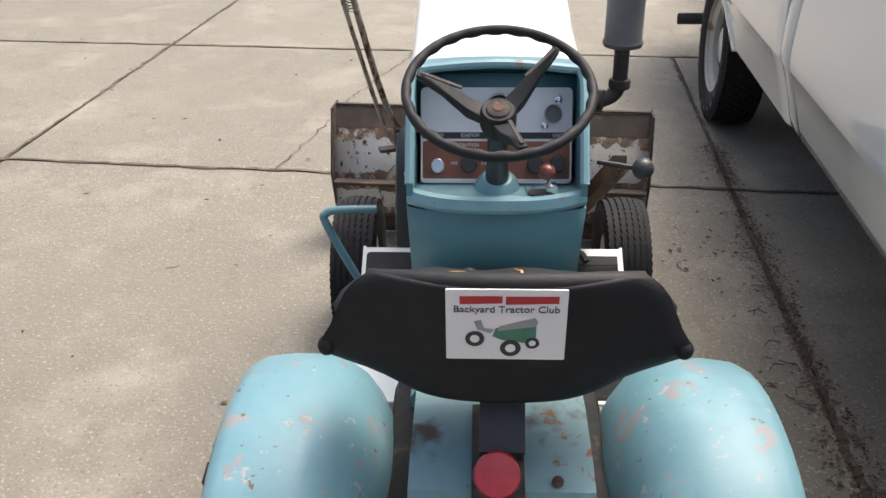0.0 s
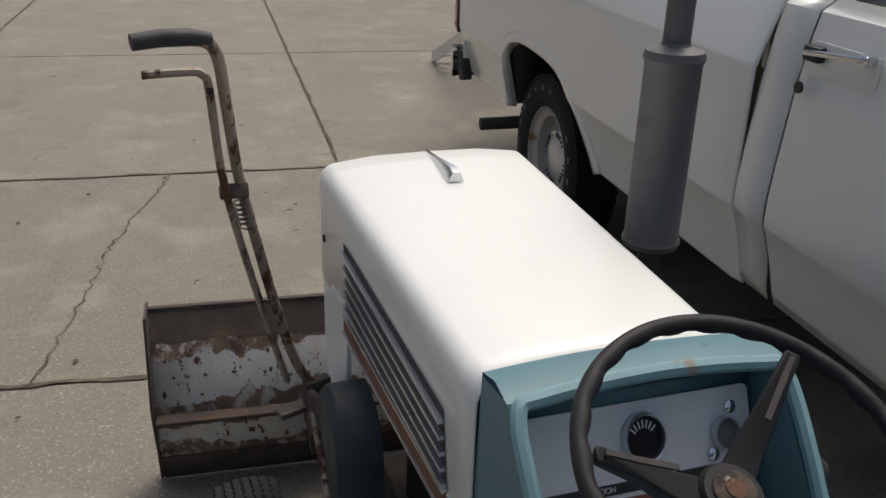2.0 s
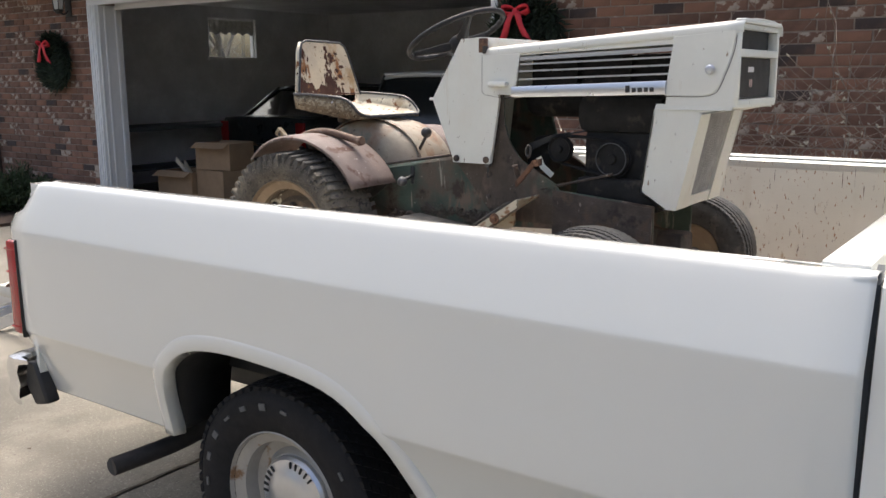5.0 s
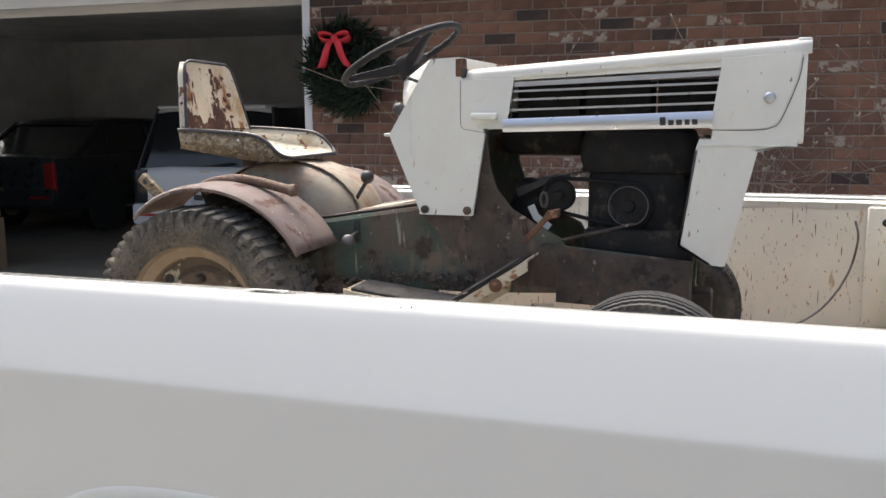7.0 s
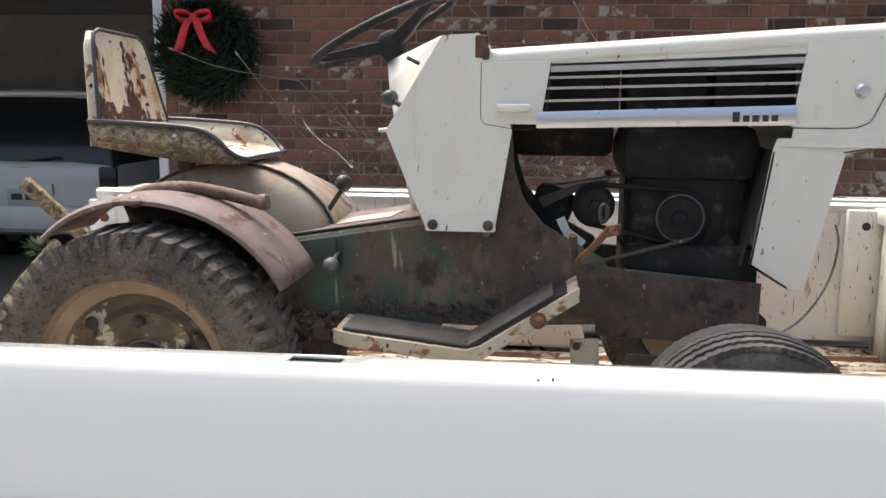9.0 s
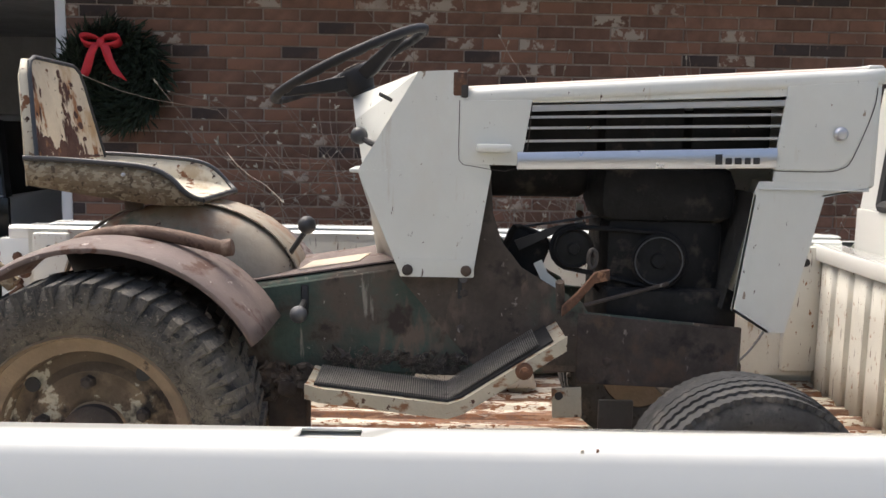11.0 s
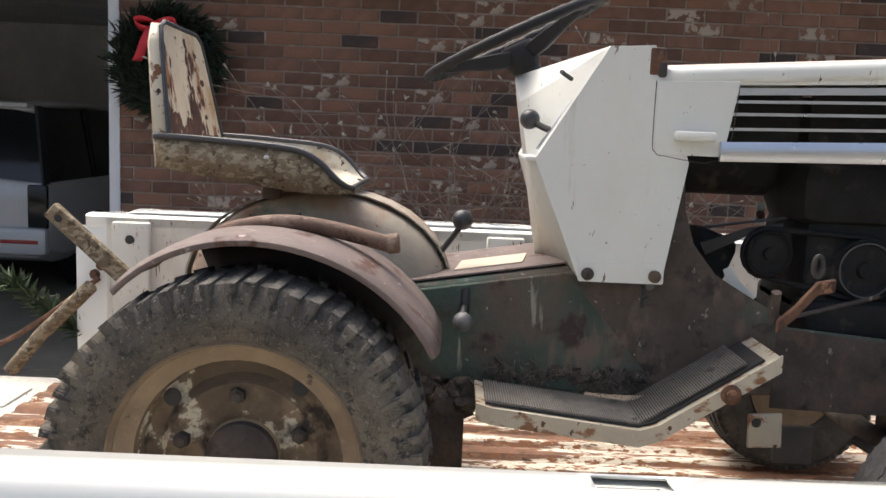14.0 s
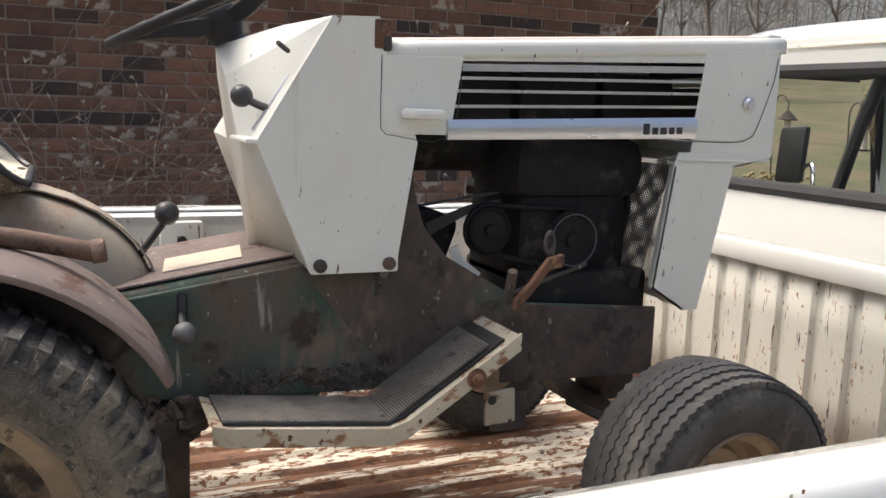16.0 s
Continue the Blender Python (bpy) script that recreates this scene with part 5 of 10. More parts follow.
g = part("rear_glass", bm, M_GLASS, rg, world_space=True)
g.visible_shadow = False
# windscreen, cowl, hood, nose
bm = B()
loop = [(TX - 0.80, 1.22, 1.22), (TX + 0.80, 1.22, 1.22), (TX + 0.70, 1.58, 1.69), (TX - 0.70, 1.58, 1.69)]
bm.faces.new([bm.verts.new(p) for p in loop])
g = part("windscreen", bm, M_GLASS, truck, world_space=True)
g.visible_shadow = False
bm = B()
rows = []
for y, z in ((1.22, 1.20), (1.0, 1.165), (0.5, 1.13), (0.0, 1.08), (-0.22, 1.04), (-0.27, 0.98)):
    rows.append([(TX + 0.86 * u, y, z - 0.03 * u ** 4) for u in np.linspace(-1, 1, 13)])
sheet(bm, rows)
part("hood", bm, M_TRUCK, truck, world_space=True, solid=0.005)
bm = B()
box(bm, (TX, -0.26, 0.84), (1.72, 0.06, 0.30), None, 0.01)
part("front_grille", bm, M_BLACK, truck, world_space=True)
for s in (-1, 1):
    part("headlight", box(B(), (TX + s * 0.70, -0.295, 0.86), (0.20, 0.02, 0.14), None, 0.008), M_CHROME, truck, world_space=True)
part("front_bumper", box(B(), (TX, -0.33, 0.58), (1.88, 0.10, 0.16), None, 0.02), M_CHROME, truck, world_space=True)
# cab interior: floor, bench, dash, wheel
part("cab_floor", box(B(), (TX, 1.75, 0.62), (1.80, 1.25, 0.06)), M_CABIN, truck, world_space=True)
bm = B()
box(bm, (TX, 2.05, 0.90), (1.45, 0.50, 0.20), None, 0.05)
box(bm, (TX, 2.30, 1.12), (1.45, 0.14, 0.42), Matrix.Rotation(radians(-8), 4, "X"), 0.05)
part("bench_seat", bm, M_CABIN, truck, "dark bench seat", world_space=True)
part("dashboard", box(B(), (TX, 1.28, 1.05), (1.70, 0.25, 0.28), None, 0.04), M_CABIN, truck, world_space=True)
bm = B()
tube(bm, [Vector((TX - 0.38, 1.50, 1.15)) + Matrix.Rotation(radians(65), 3, "X") @ Vector((0.19 * math.cos(a), 0.19 * math.sin(a), 0)) for a in [2 * math.pi * k / 24 for k in range(24)]], 0.012, 8, True)
part("cab_steering_wheel", bm, M_PLASTIC, truck, world_space=True)
part("firewall", box(B(), (TX, 1.18, 0.85), (1.75, 0.03, 0.60)), M_BLACK, truck, world_space=True)
part("engine_bay", box(B(), (TX, 0.45, 0.72), (1.2, 1.3, 0.35)), M_BLACK, truck, world_space=True)


# ---- aluminium loading ramps ----
def ramp(x0):
    t = thing("loading_ramp", "slotted aluminium loading ramp leaning on the lowered tailgate", "ramp", group="loading ramps")
    a, b = Vector((0, 5.60, 0.765)), Vector((0, 7.62, 0.022))
    w = 0.30
    for x in (x0, x0 + w):
        bm = B()
        d = (b - a).normalized()
        up = Vector((0, -d.z, d.y)) * (1 if d.y > 0 else -1)
        rings(bm, [[p + up * h + Vector((x + dx, 0, 0)) for h, dx in ((-0.035, -0.010), (0.050, -0.010), (0.050, 0.010), (-0.035, 0.010))] for p in (a, b)])
        part("side_rail", bm, M_ALU, t)
    n = 12
    for k in range(n):
        p = a + (b - a) * ((k + 0.5) / n)
        part("rung", box(B(), (x0 + w / 2, p.y, p.z + 0.004), (w - 0.02, 0.045, 0.012), Matrix.Rotation(math.atan2(b.z - a.z, b.y - a.y), 4, "X"), 0.002), M_ALU, t)
    part("top_lip", box(B(), (x0 + w / 2, 5.58, 0.770), (w, 0.14, 0.010), None, 0.002), M_ALU, t)


ramp(1.58)
ramp(2.28)


# ---- parts that both garden tractors share ----
def steering_wheel(parent, c, dia, tilt, turn, m_rim, m_spoke, dish=0.0, trim=True):
    """Three-spoke wheel: rim with finger grips below, wedge spokes, hub with a boss."""
    m = Matrix.Translation(c) @ Matrix.Rotation(radians(tilt), 4, "X") @ Matrix.Rotation(radians(turn), 4, "Z")
    R = dia / 2
    bm = B()
    n = 96
    pts, rad = [], []
    for k in range(n):
        a = 2 * math.pi * k / n
        pts.append((R * math.cos(a), R * math.sin(a), 0))
    rows = []
    for k in range(n):
        a = 2 * math.pi * k / n
        bumpy = 0.0011 * (1 if k % 4 < 2 else -1)
        row = []
        for j in range(10):
            b = 2 * math.pi * j / 10
            rr = 0.0088 + (bumpy if math.cos(b) < -0.2 else 0)
            row.append(((R + rr * math.cos(b)) * math.cos(a), (R + rr * math.cos(b)) * math.sin(a), rr * math.sin(b) * 1.05))
        rows.append(row)
    rings(bm, rows + [rows[0]], True, False)
    sw = part("steering_wheel", bm, m_rim, parent, "black three-spoke steering wheel with finger grips", m)
    for k in range(3):
        a = radians(120 * k + 90)
        d = Vector((math.cos(a), math.sin(a), 0))
        t = Vector((-d.y, d.x, 0))
        bm = B()
        secs = [(0.02, 0.019, -0.045 - dish, -0.020 - dish), (0.055, 0.016, -0.040 - dish * 0.9, -0.012 - dish * 0.85), (0.10, 0.011, -0.024 - dish * 0.3, -0.004 - dish * 0.3), (R - 0.012, 0.009, -0.008, 0.006)]
        rings(bm, [[d * q + t * w + Vector((0, 0, z1)), d * q - t * w + Vector((0, 0, z1)), d * q - t * w * 0.6 + Vector((0, 0, z0)), d * q + t * w * 0.6 + Vector((0, 0, z0))] for q, w, z0, z1 in secs])
        part("spoke", bm, m_spoke, sw, bevel=0.003)
        if not trim:
            continue
        bm = B()
        rings(bm, [[d * q + t * w + Vector((0, 0, z)), d * q - t * w + Vector((0, 0, z)), d * q - t * w + Vector((0, 0, z - 0.003)), d * q + t * w + Vector((0, 0, z - 0.003))] for q, w, z in ((0.065, 0.003, -0.010), (0.105, 0.003, -0.001), (R - 0.02, 0.0025, 0.0075))])
        part("spoke_trim", bm, M_EXH, sw)
    bm = B()
    lathe(bm, [(0.026, -0.06 - dish), (0.032, -0.045 - dish), (0.032, -0.016 - dish), (0.028, -0.010 - dish), (0.001, -0.010 - dish)], None, 28)
    part("hub", bm, m_spoke, sw)
    bm = B()
    lathe(bm, [(0.021, -0.012 - dish), (0.021, -0.007 - dish), (0.018, -0.005 - dish), (0.001, -0.005 - dish)], None, 18)
    part("hub_medallion", bm, M_FRAME2, sw)
    part("medallion_face", lathe(B(), [(0.011, -0.006 - dish), (0.010, -0.0035 - dish), (0.001, -0.0035 - dish)], None, 18), M_RUSTY, sw)
    return sw


def bent_plate(bm, line, x0, x1, t):
    """A plate bent along a line in the yz plane."""
    rows = []
    for i, (y, z) in enumerate(line):
        a, b = line[max(i - 1, 0)], line[min(i + 1, len(line) - 1)]
        d = Vector((b[0] - a[0], b[1] - a[1])).normalized()
        n = Vector((-d.y, d.x)) * t
        rows.append([(x0, y, z), (x1, y, z), (x1, y + n.x, z + n.y), (x0, y + n.x, z + n.y)])
    return rings(bm, rows)


def footrest(parent, side, m_plate, m_mat, torn=False, dz=0.0, x0=0.165, lip_h=0.014):
    """Bent footplate with a turned-down lip and a ribbed mat."""
    s = side
    up = Matrix.Translation((0, 0, dz))
    line = [(0.335, 0.325), (0.36, 0.318), (0.59, 0.292), (0.62, 0.302), (0.80, 0.420)]
    plate = part("footrest", bent_plate(B(), line, s * x0, s * 0.30, 0.005), m_plate, parent, m=up, bevel=0.0015)
    lip = B()
    for (y0, z0), (y1, z1) in zip(line, line[1:]):
        rings(lip, [[(s * 0.296, y0, z0 + 0.006), (s * 0.302, y0, z0 + 0.006), (s * 0.302, y0, z0 - lip_h), (s * 0.296, y0, z0 - lip_h)], [(s * 0.296, y1, z1 + 0.006), (s * 0.302, y1, z1 + 0.006), (s * 0.302, y1, z1 - lip_h), (s * 0.296, y1, z1 - lip_h)]])
    part("side_lip", lip, m_plate, plate)
    mat_line = [(0.35, 0.3258), (0.59, 0.2985), (0.615, 0.306), (0.778, 0.4130)] if not torn else [(0.682, 0.3515), (0.78, 0.4155)]
    if torn:
        d = Vector((0, 0.18, 0.118)).normalized()
        lay = Matrix.Translation((0, 0.62, 0.3085)) @ Matrix.Rotation(math.atan2(d.z, d.y), 4, "X")
        for poly in ([(-0.286, 0.196), (-0.292, 0.190), (-0.293, 0.078), (-0.27, 0.076), (-0.245, 0.072), (-0.22, 0.060), (-0.200, 0.046), (-0.162, 0.024), (-0.157, 0.040), (-0.157, 0.186), (-0.163, 0.196)],
                     [(-0.293, 0.070), (-0.262, 0.068), (-0.238, 0.056), (-0.226, 0.040), (-0.230, 0.030), (-0.252, 0.022), (-0.270, 0.012), (-0.285, -0.006), (-0.293, -0.002)]):
            part("foot_mat", prism(B(), poly, 0.001, 0.005, "z"), m_mat, plate, "torn piece of black rubber mat", m=lay)
    mp = None if torn else part("foot_mat", bent_plate(B(), mat_line, s * (x0 + 0.006 if torn else 0.170), s * (0.293 if torn else 0.289), 0.004), M_MATBLACK, plate, "ribbed rubber mat")
    bolt = lathe(B(), [(0.016, 0), (0.016, 0.004), (0.009, 0.005), (0.009, 0.012), (0.001, 0.013)], Matrix.Translation((s * 0.302, 0.725, 0.362)) @ AX @ Matrix.Diagonal((1, 1, s, 1)), 14)
    part("pivot_bolt", bolt, M_RUSTY, plate)
    arm = B()
    prism(arm, [(0.62, 0.285), (0.66, 0.315), (0.74, 0.375), (0.735, 0.33), (0.66, 0.28)], s * 0.20, s * 0.206)
    part("footrest_bracket", arm, m_plate, plate)
    if torn:
        return plate
    ribs = B()
    for k in range(105):
        q = k / 104 * 0.428
        y, z = (0.352 + q, 0.3306 - 0.112 * q) if q < 0.24 else (0.592 + (q - 0.24) * 0.84, 0.3035 + (q - 0.24) * 0.55)
        box(ribs, (s * 0.2295, y, z + 0.0006), (0.115, 0.0021, 0.0032), Matrix.Rotation(-0.11 if q < 0.24 else 0.58, 4, "X"))
    part("mat_ribs", ribs, m_mat, mp, kind="stuff")
    return plate


def hood_shell(rear, front, zr, zf, half, skirt, half_r=None, rr=0.028):
    """Top and rounded shoulders of a hood, from rear to front, side walls down to skirt."""
    bm = B()
    rows = []
    for u in np.linspace(0, 1, 15):
        y = rear + (front - rear) * u
        zt = zr + (zf - zr) * u
        hw = (half_r or half) + (half - (half_r or half)) * u
        sk = zt - 0.034 if skirt is None else skirt
        row = [(-hw, y, sk), (-hw, y, zt - 0.012 - rr)]
        for k in range(5):
            a = radians(180 - 18 * k - 9)
            row.append((-hw + rr + rr * math.cos(a), y, zt - 0.006 - rr + rr * math.sin(a)))
        for x in (-0.5, 0, 0.5):
            row.append((x * hw, y, zt + 0.007 * (1 - x * x) - 0.003))
        for k in range(5):
            a = radians(90 - 18 * k - 9)
            row.append((hw - rr + rr * math.cos(a), y, zt - 0.006 - rr + rr * math.sin(a)))
        row += [(hw, y, zt - 0.012 - rr), (hw, y, sk)]
        rows.append(row)
    return sheet(bm, rows)


# ---- the turquoise garden tractor with the plough blade ----
t1 = thing("garden_tractor", "turquoise and white vintage garden tractor with a front plough blade", "garden tractor", pose(0.328, 0.82, 0, 0, 0, 4.1))

# rear fenders: broad rounded shells
for s in (-1, 1):
    bm = B()
    rows = []
    for k in range(29):
        a = radians(208 - 9.0 * k * 0.86)
        row = []
        for x, dr in ((0.150, -0.24), (0.160, -0.16), (0.178, -0.100), (0.200, -0.058), (0.226, -0.026), (0.252, -0.008), (0.285, 0.002), (0.345, 0.003), (0.380, -0.001), (0.398, -0.010), (0.407, -0.028), (0.409, -0.052)):
            r = 0.362 + dr
            row.append((s * x, 0.0 + r * math.cos(a), 0.272 + r * math.sin(a)))
        rows.append(row)
    sheet(bm, rows)
    fen = part("rear_fender", bm, M_TEAL_F, t1, "rounded turquoise fender with paint worn off in patches", solid=0.004)
    lip = [(s * 0.409, 0.310 * math.cos(a), 0.272 + 0.310 * math.sin(a)) for a in [radians(208 - 9.0 * k * 0.86) for k in range(29)]]
    part("rolled_edge", tube(B(), lip, 0.0055, 8), M_RUSTY, fen, "rust-brown rolled edge")
for s in (-1, 1):
    wheel("rear_wheel", 0.285, 0.19, 0.155, 26, 0.022, "lug", M_RUBBER, M_RIM_W, t1, pose(s * 0.334, 0.0, 0.285), "rear tyre with deep lugs", hub_tractor, s)
    wheel("front_wheel", 0.205, 0.124, 0.105, 120, 0.007, "zigzag", M_RUBBER, M_RIM_W, t1, pose(s * 0.371, 1.185, 0.205), "front tyre with zigzag ribs", None, s)
# deck between the fenders
bm = B()
bent_plate(bm, [(-0.162, 0.33), (-0.158, 0.57), (-0.147, 0.60), (-0.10, 0.612), (0.0, 0.62), (0.25, 0.60)], -0.125, 0.125, 0.004)
dk = part("rear_deck", bm, M_DECK, t1, "turquoise rear deck, scuffed")
part("deck_channel", bent_plate(B(), [(-0.167, 0.40), (-0.163, 0.572), (-0.150, 0.607), (-0.10, 0.619), (0.0, 0.627)], -0.040, 0.031, 0.004), M_FRAME2, dk, "greasy dark channel")
bm = B()
lathe(bm, [(0.012, -0.05), (0.012, -0.004), (0.031, -0.004), (0.031, 0.006), (0.028, 0.011), (0.001, 0.013)], Matrix.Translation((-0.007, -0.165, 0.645)) @ Matrix.Rotation(radians(48), 4, "X"), 32)
part("reflector", bm, M_REDLENS, t1, "round red rear reflector")
for p in ((0.075, -0.135, 0.608), (-0.004, -0.10, 0.622)):
    part("deck_bolt", lathe(B(), [(0.008, 0), (0.008, 0.006), (0.004, 0.008), (0.001, 0.008)], Matrix.Translation(p) @ Matrix.Rotation(radians(40), 4, "X"), 10), M_RUSTY, dk)
# dark block added below the deck in place of the black shadow there
part("transaxle", box(B(), (0, 0.08, 0.36), (0.36, 0.40, 0.28), None, 0.03), M_ENGINE, t1)
part("hitch_plate", box(B(), (0, -0.175, 0.36), (0.20, 0.02, 0.16), None, 0.004), M_BLACK, t1)
for sx in (-0.10, 0.085):
    part("hitch_link", box(B(), (sx, -0.18, 0.50), (0.012, 0.03, 0.10), None, 0.003), M_ALU, t1)

# seat: padded back shell, cushion, torn top edge, club sign
rows_out, rows_in = [], []
outline = [(0.913, 0.158), (0.910, 0.170), (0.903, 0.181), (0.89, 0.192), (0.87, 0.201), (0.84, 0.214), (0.822, 0.225), (0.808, 0.229), (0.800, 0.220), (0.791, 0.197), (0.78, 0.172), (0.768, 0.150), (0.755, 0.131), (0.744, 0.115), (0.739, 0.105)]
bm = B()
rows = []
for z, hw in outline:
    back = -0.142 + 0.02 * (0.945 - z) / 0.2
    row = []
    for u in np.linspace(-1, 1, 17):
        row.append((hw * u, back + 0.026 * abs(u) ** 2.2, z))
    rows.append(row)
sheet(bm, rows)
seat_back = part("seat_back", bm, M_VINYL, t1, "cracked black vinyl seat back", solid=0.026, bevel=0.0)
roll = [(0.165 * u, -0.134 + 0.026 * abs(u) ** 2.2, 0.911 - 0.010 * abs(u) ** 3) for u in np.linspace(-1, 1, 21)]
part("back_piping", tube(B(), roll, 0.014, 10), M_VINYL, seat_back)
for s in (-1, 1):
    part("back_tip", ball(B(), (s * 0.224, -0.110, 0.806), 0.0135, 14, (0.9, 1, 1)), M_VINYL, seat_back)
pad = B()
rows = []
for y, z, hw in ((-0.12, 0.81, 0.17), (-0.10, 0.834, 0.205), (-0.05, 0.835, 0.222), (-0.01, 0.833, 0.216), (0.022, 0.830, 0.204), (0.044, 0.822, 0.19), (0.056, 0.808, 0.175), (0.052, 0.792, 0.15)):
    rows.append([(hw * u, y - (0.012 * u ** 4 if y > 0.03 else 0), z - 0.014 * abs(u) ** 6 + 0.003 * math.sin(9 * u) * (1 if -0.09 < y < 0.06 else 0)) for u in np.linspace(-1, 1, 15)])
sheet(pad, rows)
cush = part("seat_cushion", pad, M_VINYL, t1, "black vinyl cushion split to the foam", solid=0.02)
part("seat_pan", box(B(), (0, -0.02, 0.752), (0.20, 0.17, 0.02), None, 0.008), M_BLACK, t1)
part("seat_spring", bent_plate(B(), [(-0.08, 0.60), (-0.13, 0.66), (-0.08, 0.72), (0.06, 0.735)], -0.03, 0.03, 0.008), M_BLACK, t1)
random.seed(21)


CUSH = [(-0.10, 0.834), (-0.05, 0.835), (-0.01, 0.833), (0.022, 0.830), (0.044, 0.822)]


def pad_at(u, v):
    """A point on the cushion: u across, v from rear (0) to front (1)."""
    k = min(int(v * 4), 3)
    f = v * 4 - k
    (y0, z0), (y1, z1) = CUSH[k], CUSH[k + 1]
    return Vector((0.205 * u, y0 + (y1 - y0) * f, z0 + (z1 - z0) * f - 0.014 * u ** 6 + 0.003 * math.sin(9 * u) + 0.0105))


def split_seam(line, w, lift=0.0):
    """A jagged crack in the vinyl with foam in it, along (u, v) points."""
    pts = []
    for (u0, v0), (u1, v1) in zip(line, line[1:]):
        for k in range(6):
            f = k / 6
            pts.append((u0 + (u1 - u0) * f + random.uniform(-0.012, 0.012), min(max(v0 + (v1 - v0) * f + random.uniform(-0.02, 0.02), 0), 0.99)))
    pts.append(line[-1])
    n = len(pts)
    a, b = [], []
    for k, (u, v) in enumerate(pts):
        h = w * math.sin(math.pi * (k + 0.3) / n) * random.uniform(0.4, 1.2)
        du, dv = pts[min(k + 1, n - 1)][0] - pts[max(k - 1, 0)][0], pts[min(k + 1, n - 1)][1] - pts[max(k - 1, 0)][1]
        ln = math.hypot(du * 0.205, dv * 0.16) or 1
        nu, nv = -dv * 0.16 / ln / 0.205, du * 0.205 / ln / 0.16
        up = Vector((0, 0, lift * math.sin(math.pi * k / (n - 1))))
        a.append(pad_at(u + nu * h, min(max(v + nv * h, 0), 0.99)) + up)
        b.append(pad_at(u - nu * h, min(max(v - nv * h, 0), 0.99)) + up)
    part("foam_split", sheet(B(), [a, b]), M_FOAM, cush, "yellow foam showing through a split", solid=0.003)


for line, w in (([(-0.74, 0.38), (-0.3, 0.46), (0.05, 0.38), (0.18, 0.30)], 0.016), ([(0.14, 0.46), (0.30, 0.50)], 0.009), ([(0.42, 0.46), (0.5, 0.2)], 0.020), ([(0.50, 0.80), (0.56, 0.6), (0.62, 0.4)], 0.007), ([(0.76, 0.3), (0.93, 0.32)], 0.014), ([(-0.85, 0.35), (-0.68, 0.6), (-0.6, 0.66)], 0.005), ([(0.08, 0.9), (0.14, 0.65), (0.22, 0.45)], 0.003), ([(-0.5, 0.62), (-0.25, 0.8)], 0.002), ([(-0.9, 0.62), (-0.86, 0.85)], 0.004)):
    split_seam(line, w * 0.62, 0.007 if w >= 0.008 else 0.0)

# club sign on the seat back
sg = thing("club_sign", "white printed tractor-club sticker on the black seat back", "sticker", t1.matrix_basis @ Matrix.Translation((0.0, -0.1503, 0.864)) @ Matrix.Rotation(radians(95.5), 4, "X"))
part("sticker_sheet", prism(B(), rrect(0.143, 0.104, 0.002), -0.002, 0.0, "z"), M_DECALW, sg)
# the brand line of the sign as plain bars
for cx, w in ((-0.030, 0.050), (0.030, 0.062)):
    bm = B()
    prism(bm, [(cx - w / 2, 0.031), (cx + w / 2, 0.033), (cx + w / 2, 0.043), (cx - w / 2, 0.0425)], 0.0002, 0.0008, "z")
    part("title_bar", bm, M_DECALR, sg)
lettering("club_title", "Backyard Tractor Club", 0.0135, M_DECALB, sg, Matrix.Translation((0, 0.0235, 0.0003)), "thin dark letters")


def flat(name, poly, material, z=0.0005):
    return part(name, prism(B(), poly, z - 0.0003, z, "z"), material, sg)


def disc2(c, r, n=20, sq=1.0):
    return [(c[0] + r * math.cos(2 * math.pi * k / n), c[1] + r * sq * math.sin(2 * math.pi * k / n)) for k in range(n)]


flat("print_body", [(-0.012, -0.004), (0.036, 0.003), (0.036, -0.020), (0.022, -0.026), (-0.004, -0.022), (-0.016, -0.016)], M_DECALG, 0.0005)
flat("print_hood", [(-0.008, -0.001), (0.034, 0.012), (0.038, 0.006), (0.036, -0.001), (-0.010, -0.008)], M_DECALGY, 0.0007)
flat("print_seat", [(-0.038, 0.006), (-0.030, 0.008), (-0.026, -0.004), (-0.014, -0.006), (-0.018, -0.012), (-0.034, -0.006)], M_DECALGY, 0.0007)
for c, r in (((-0.037, -0.020), 0.0115), ((0.006, -0.034), 0.0125), ((0.032, -0.026), 0.0085)):
    flat("print_tyre", disc2(c, r), M_DECALB, 0.0009)
    flat("print_rim", disc2(c, r * 0.5), M_DECALW, 0.0011)

# tunnel with the gear plate
bm = B()
prism(bm, [(-0.145, 0.30), (-0.145, 0.52), (-0.13, 0.541), (0.13, 0.541), (0.145, 0.52), (0.145, 0.30)], 0.16, 0.60, "y")
tn = part("transmission_tunnel", bm, M_TEAL, t1, "turquoise tunnel with rust at its edges")
GPM = Matrix.Translation((0.012, 0.432, 0.5415))
gp = part("gear_plate", prism(B(), rrect(0.155, 0.122, 0.004), 0.0, 0.003, "z"), M_PLATEG, tn, "worn gear pattern plate", m=GPM)
part("gear_panel", prism(B(), rrect(0.138, 0.058, 0.002, c=(0, 0.026)), 0.003, 0.0036, "z"), M_DECALB, gp)
for tx, x, y in (("2", -0.052, 0.039), ("1", -0.052, 0.011), ("N", 0.0, 0.026), ("3", 0.054, 0.039), ("R", 0.054, 0.011)):
    lettering("gear_mark", tx, 0.020, M_DECALW, gp, Matrix.Translation((x, y, 0.0042)))
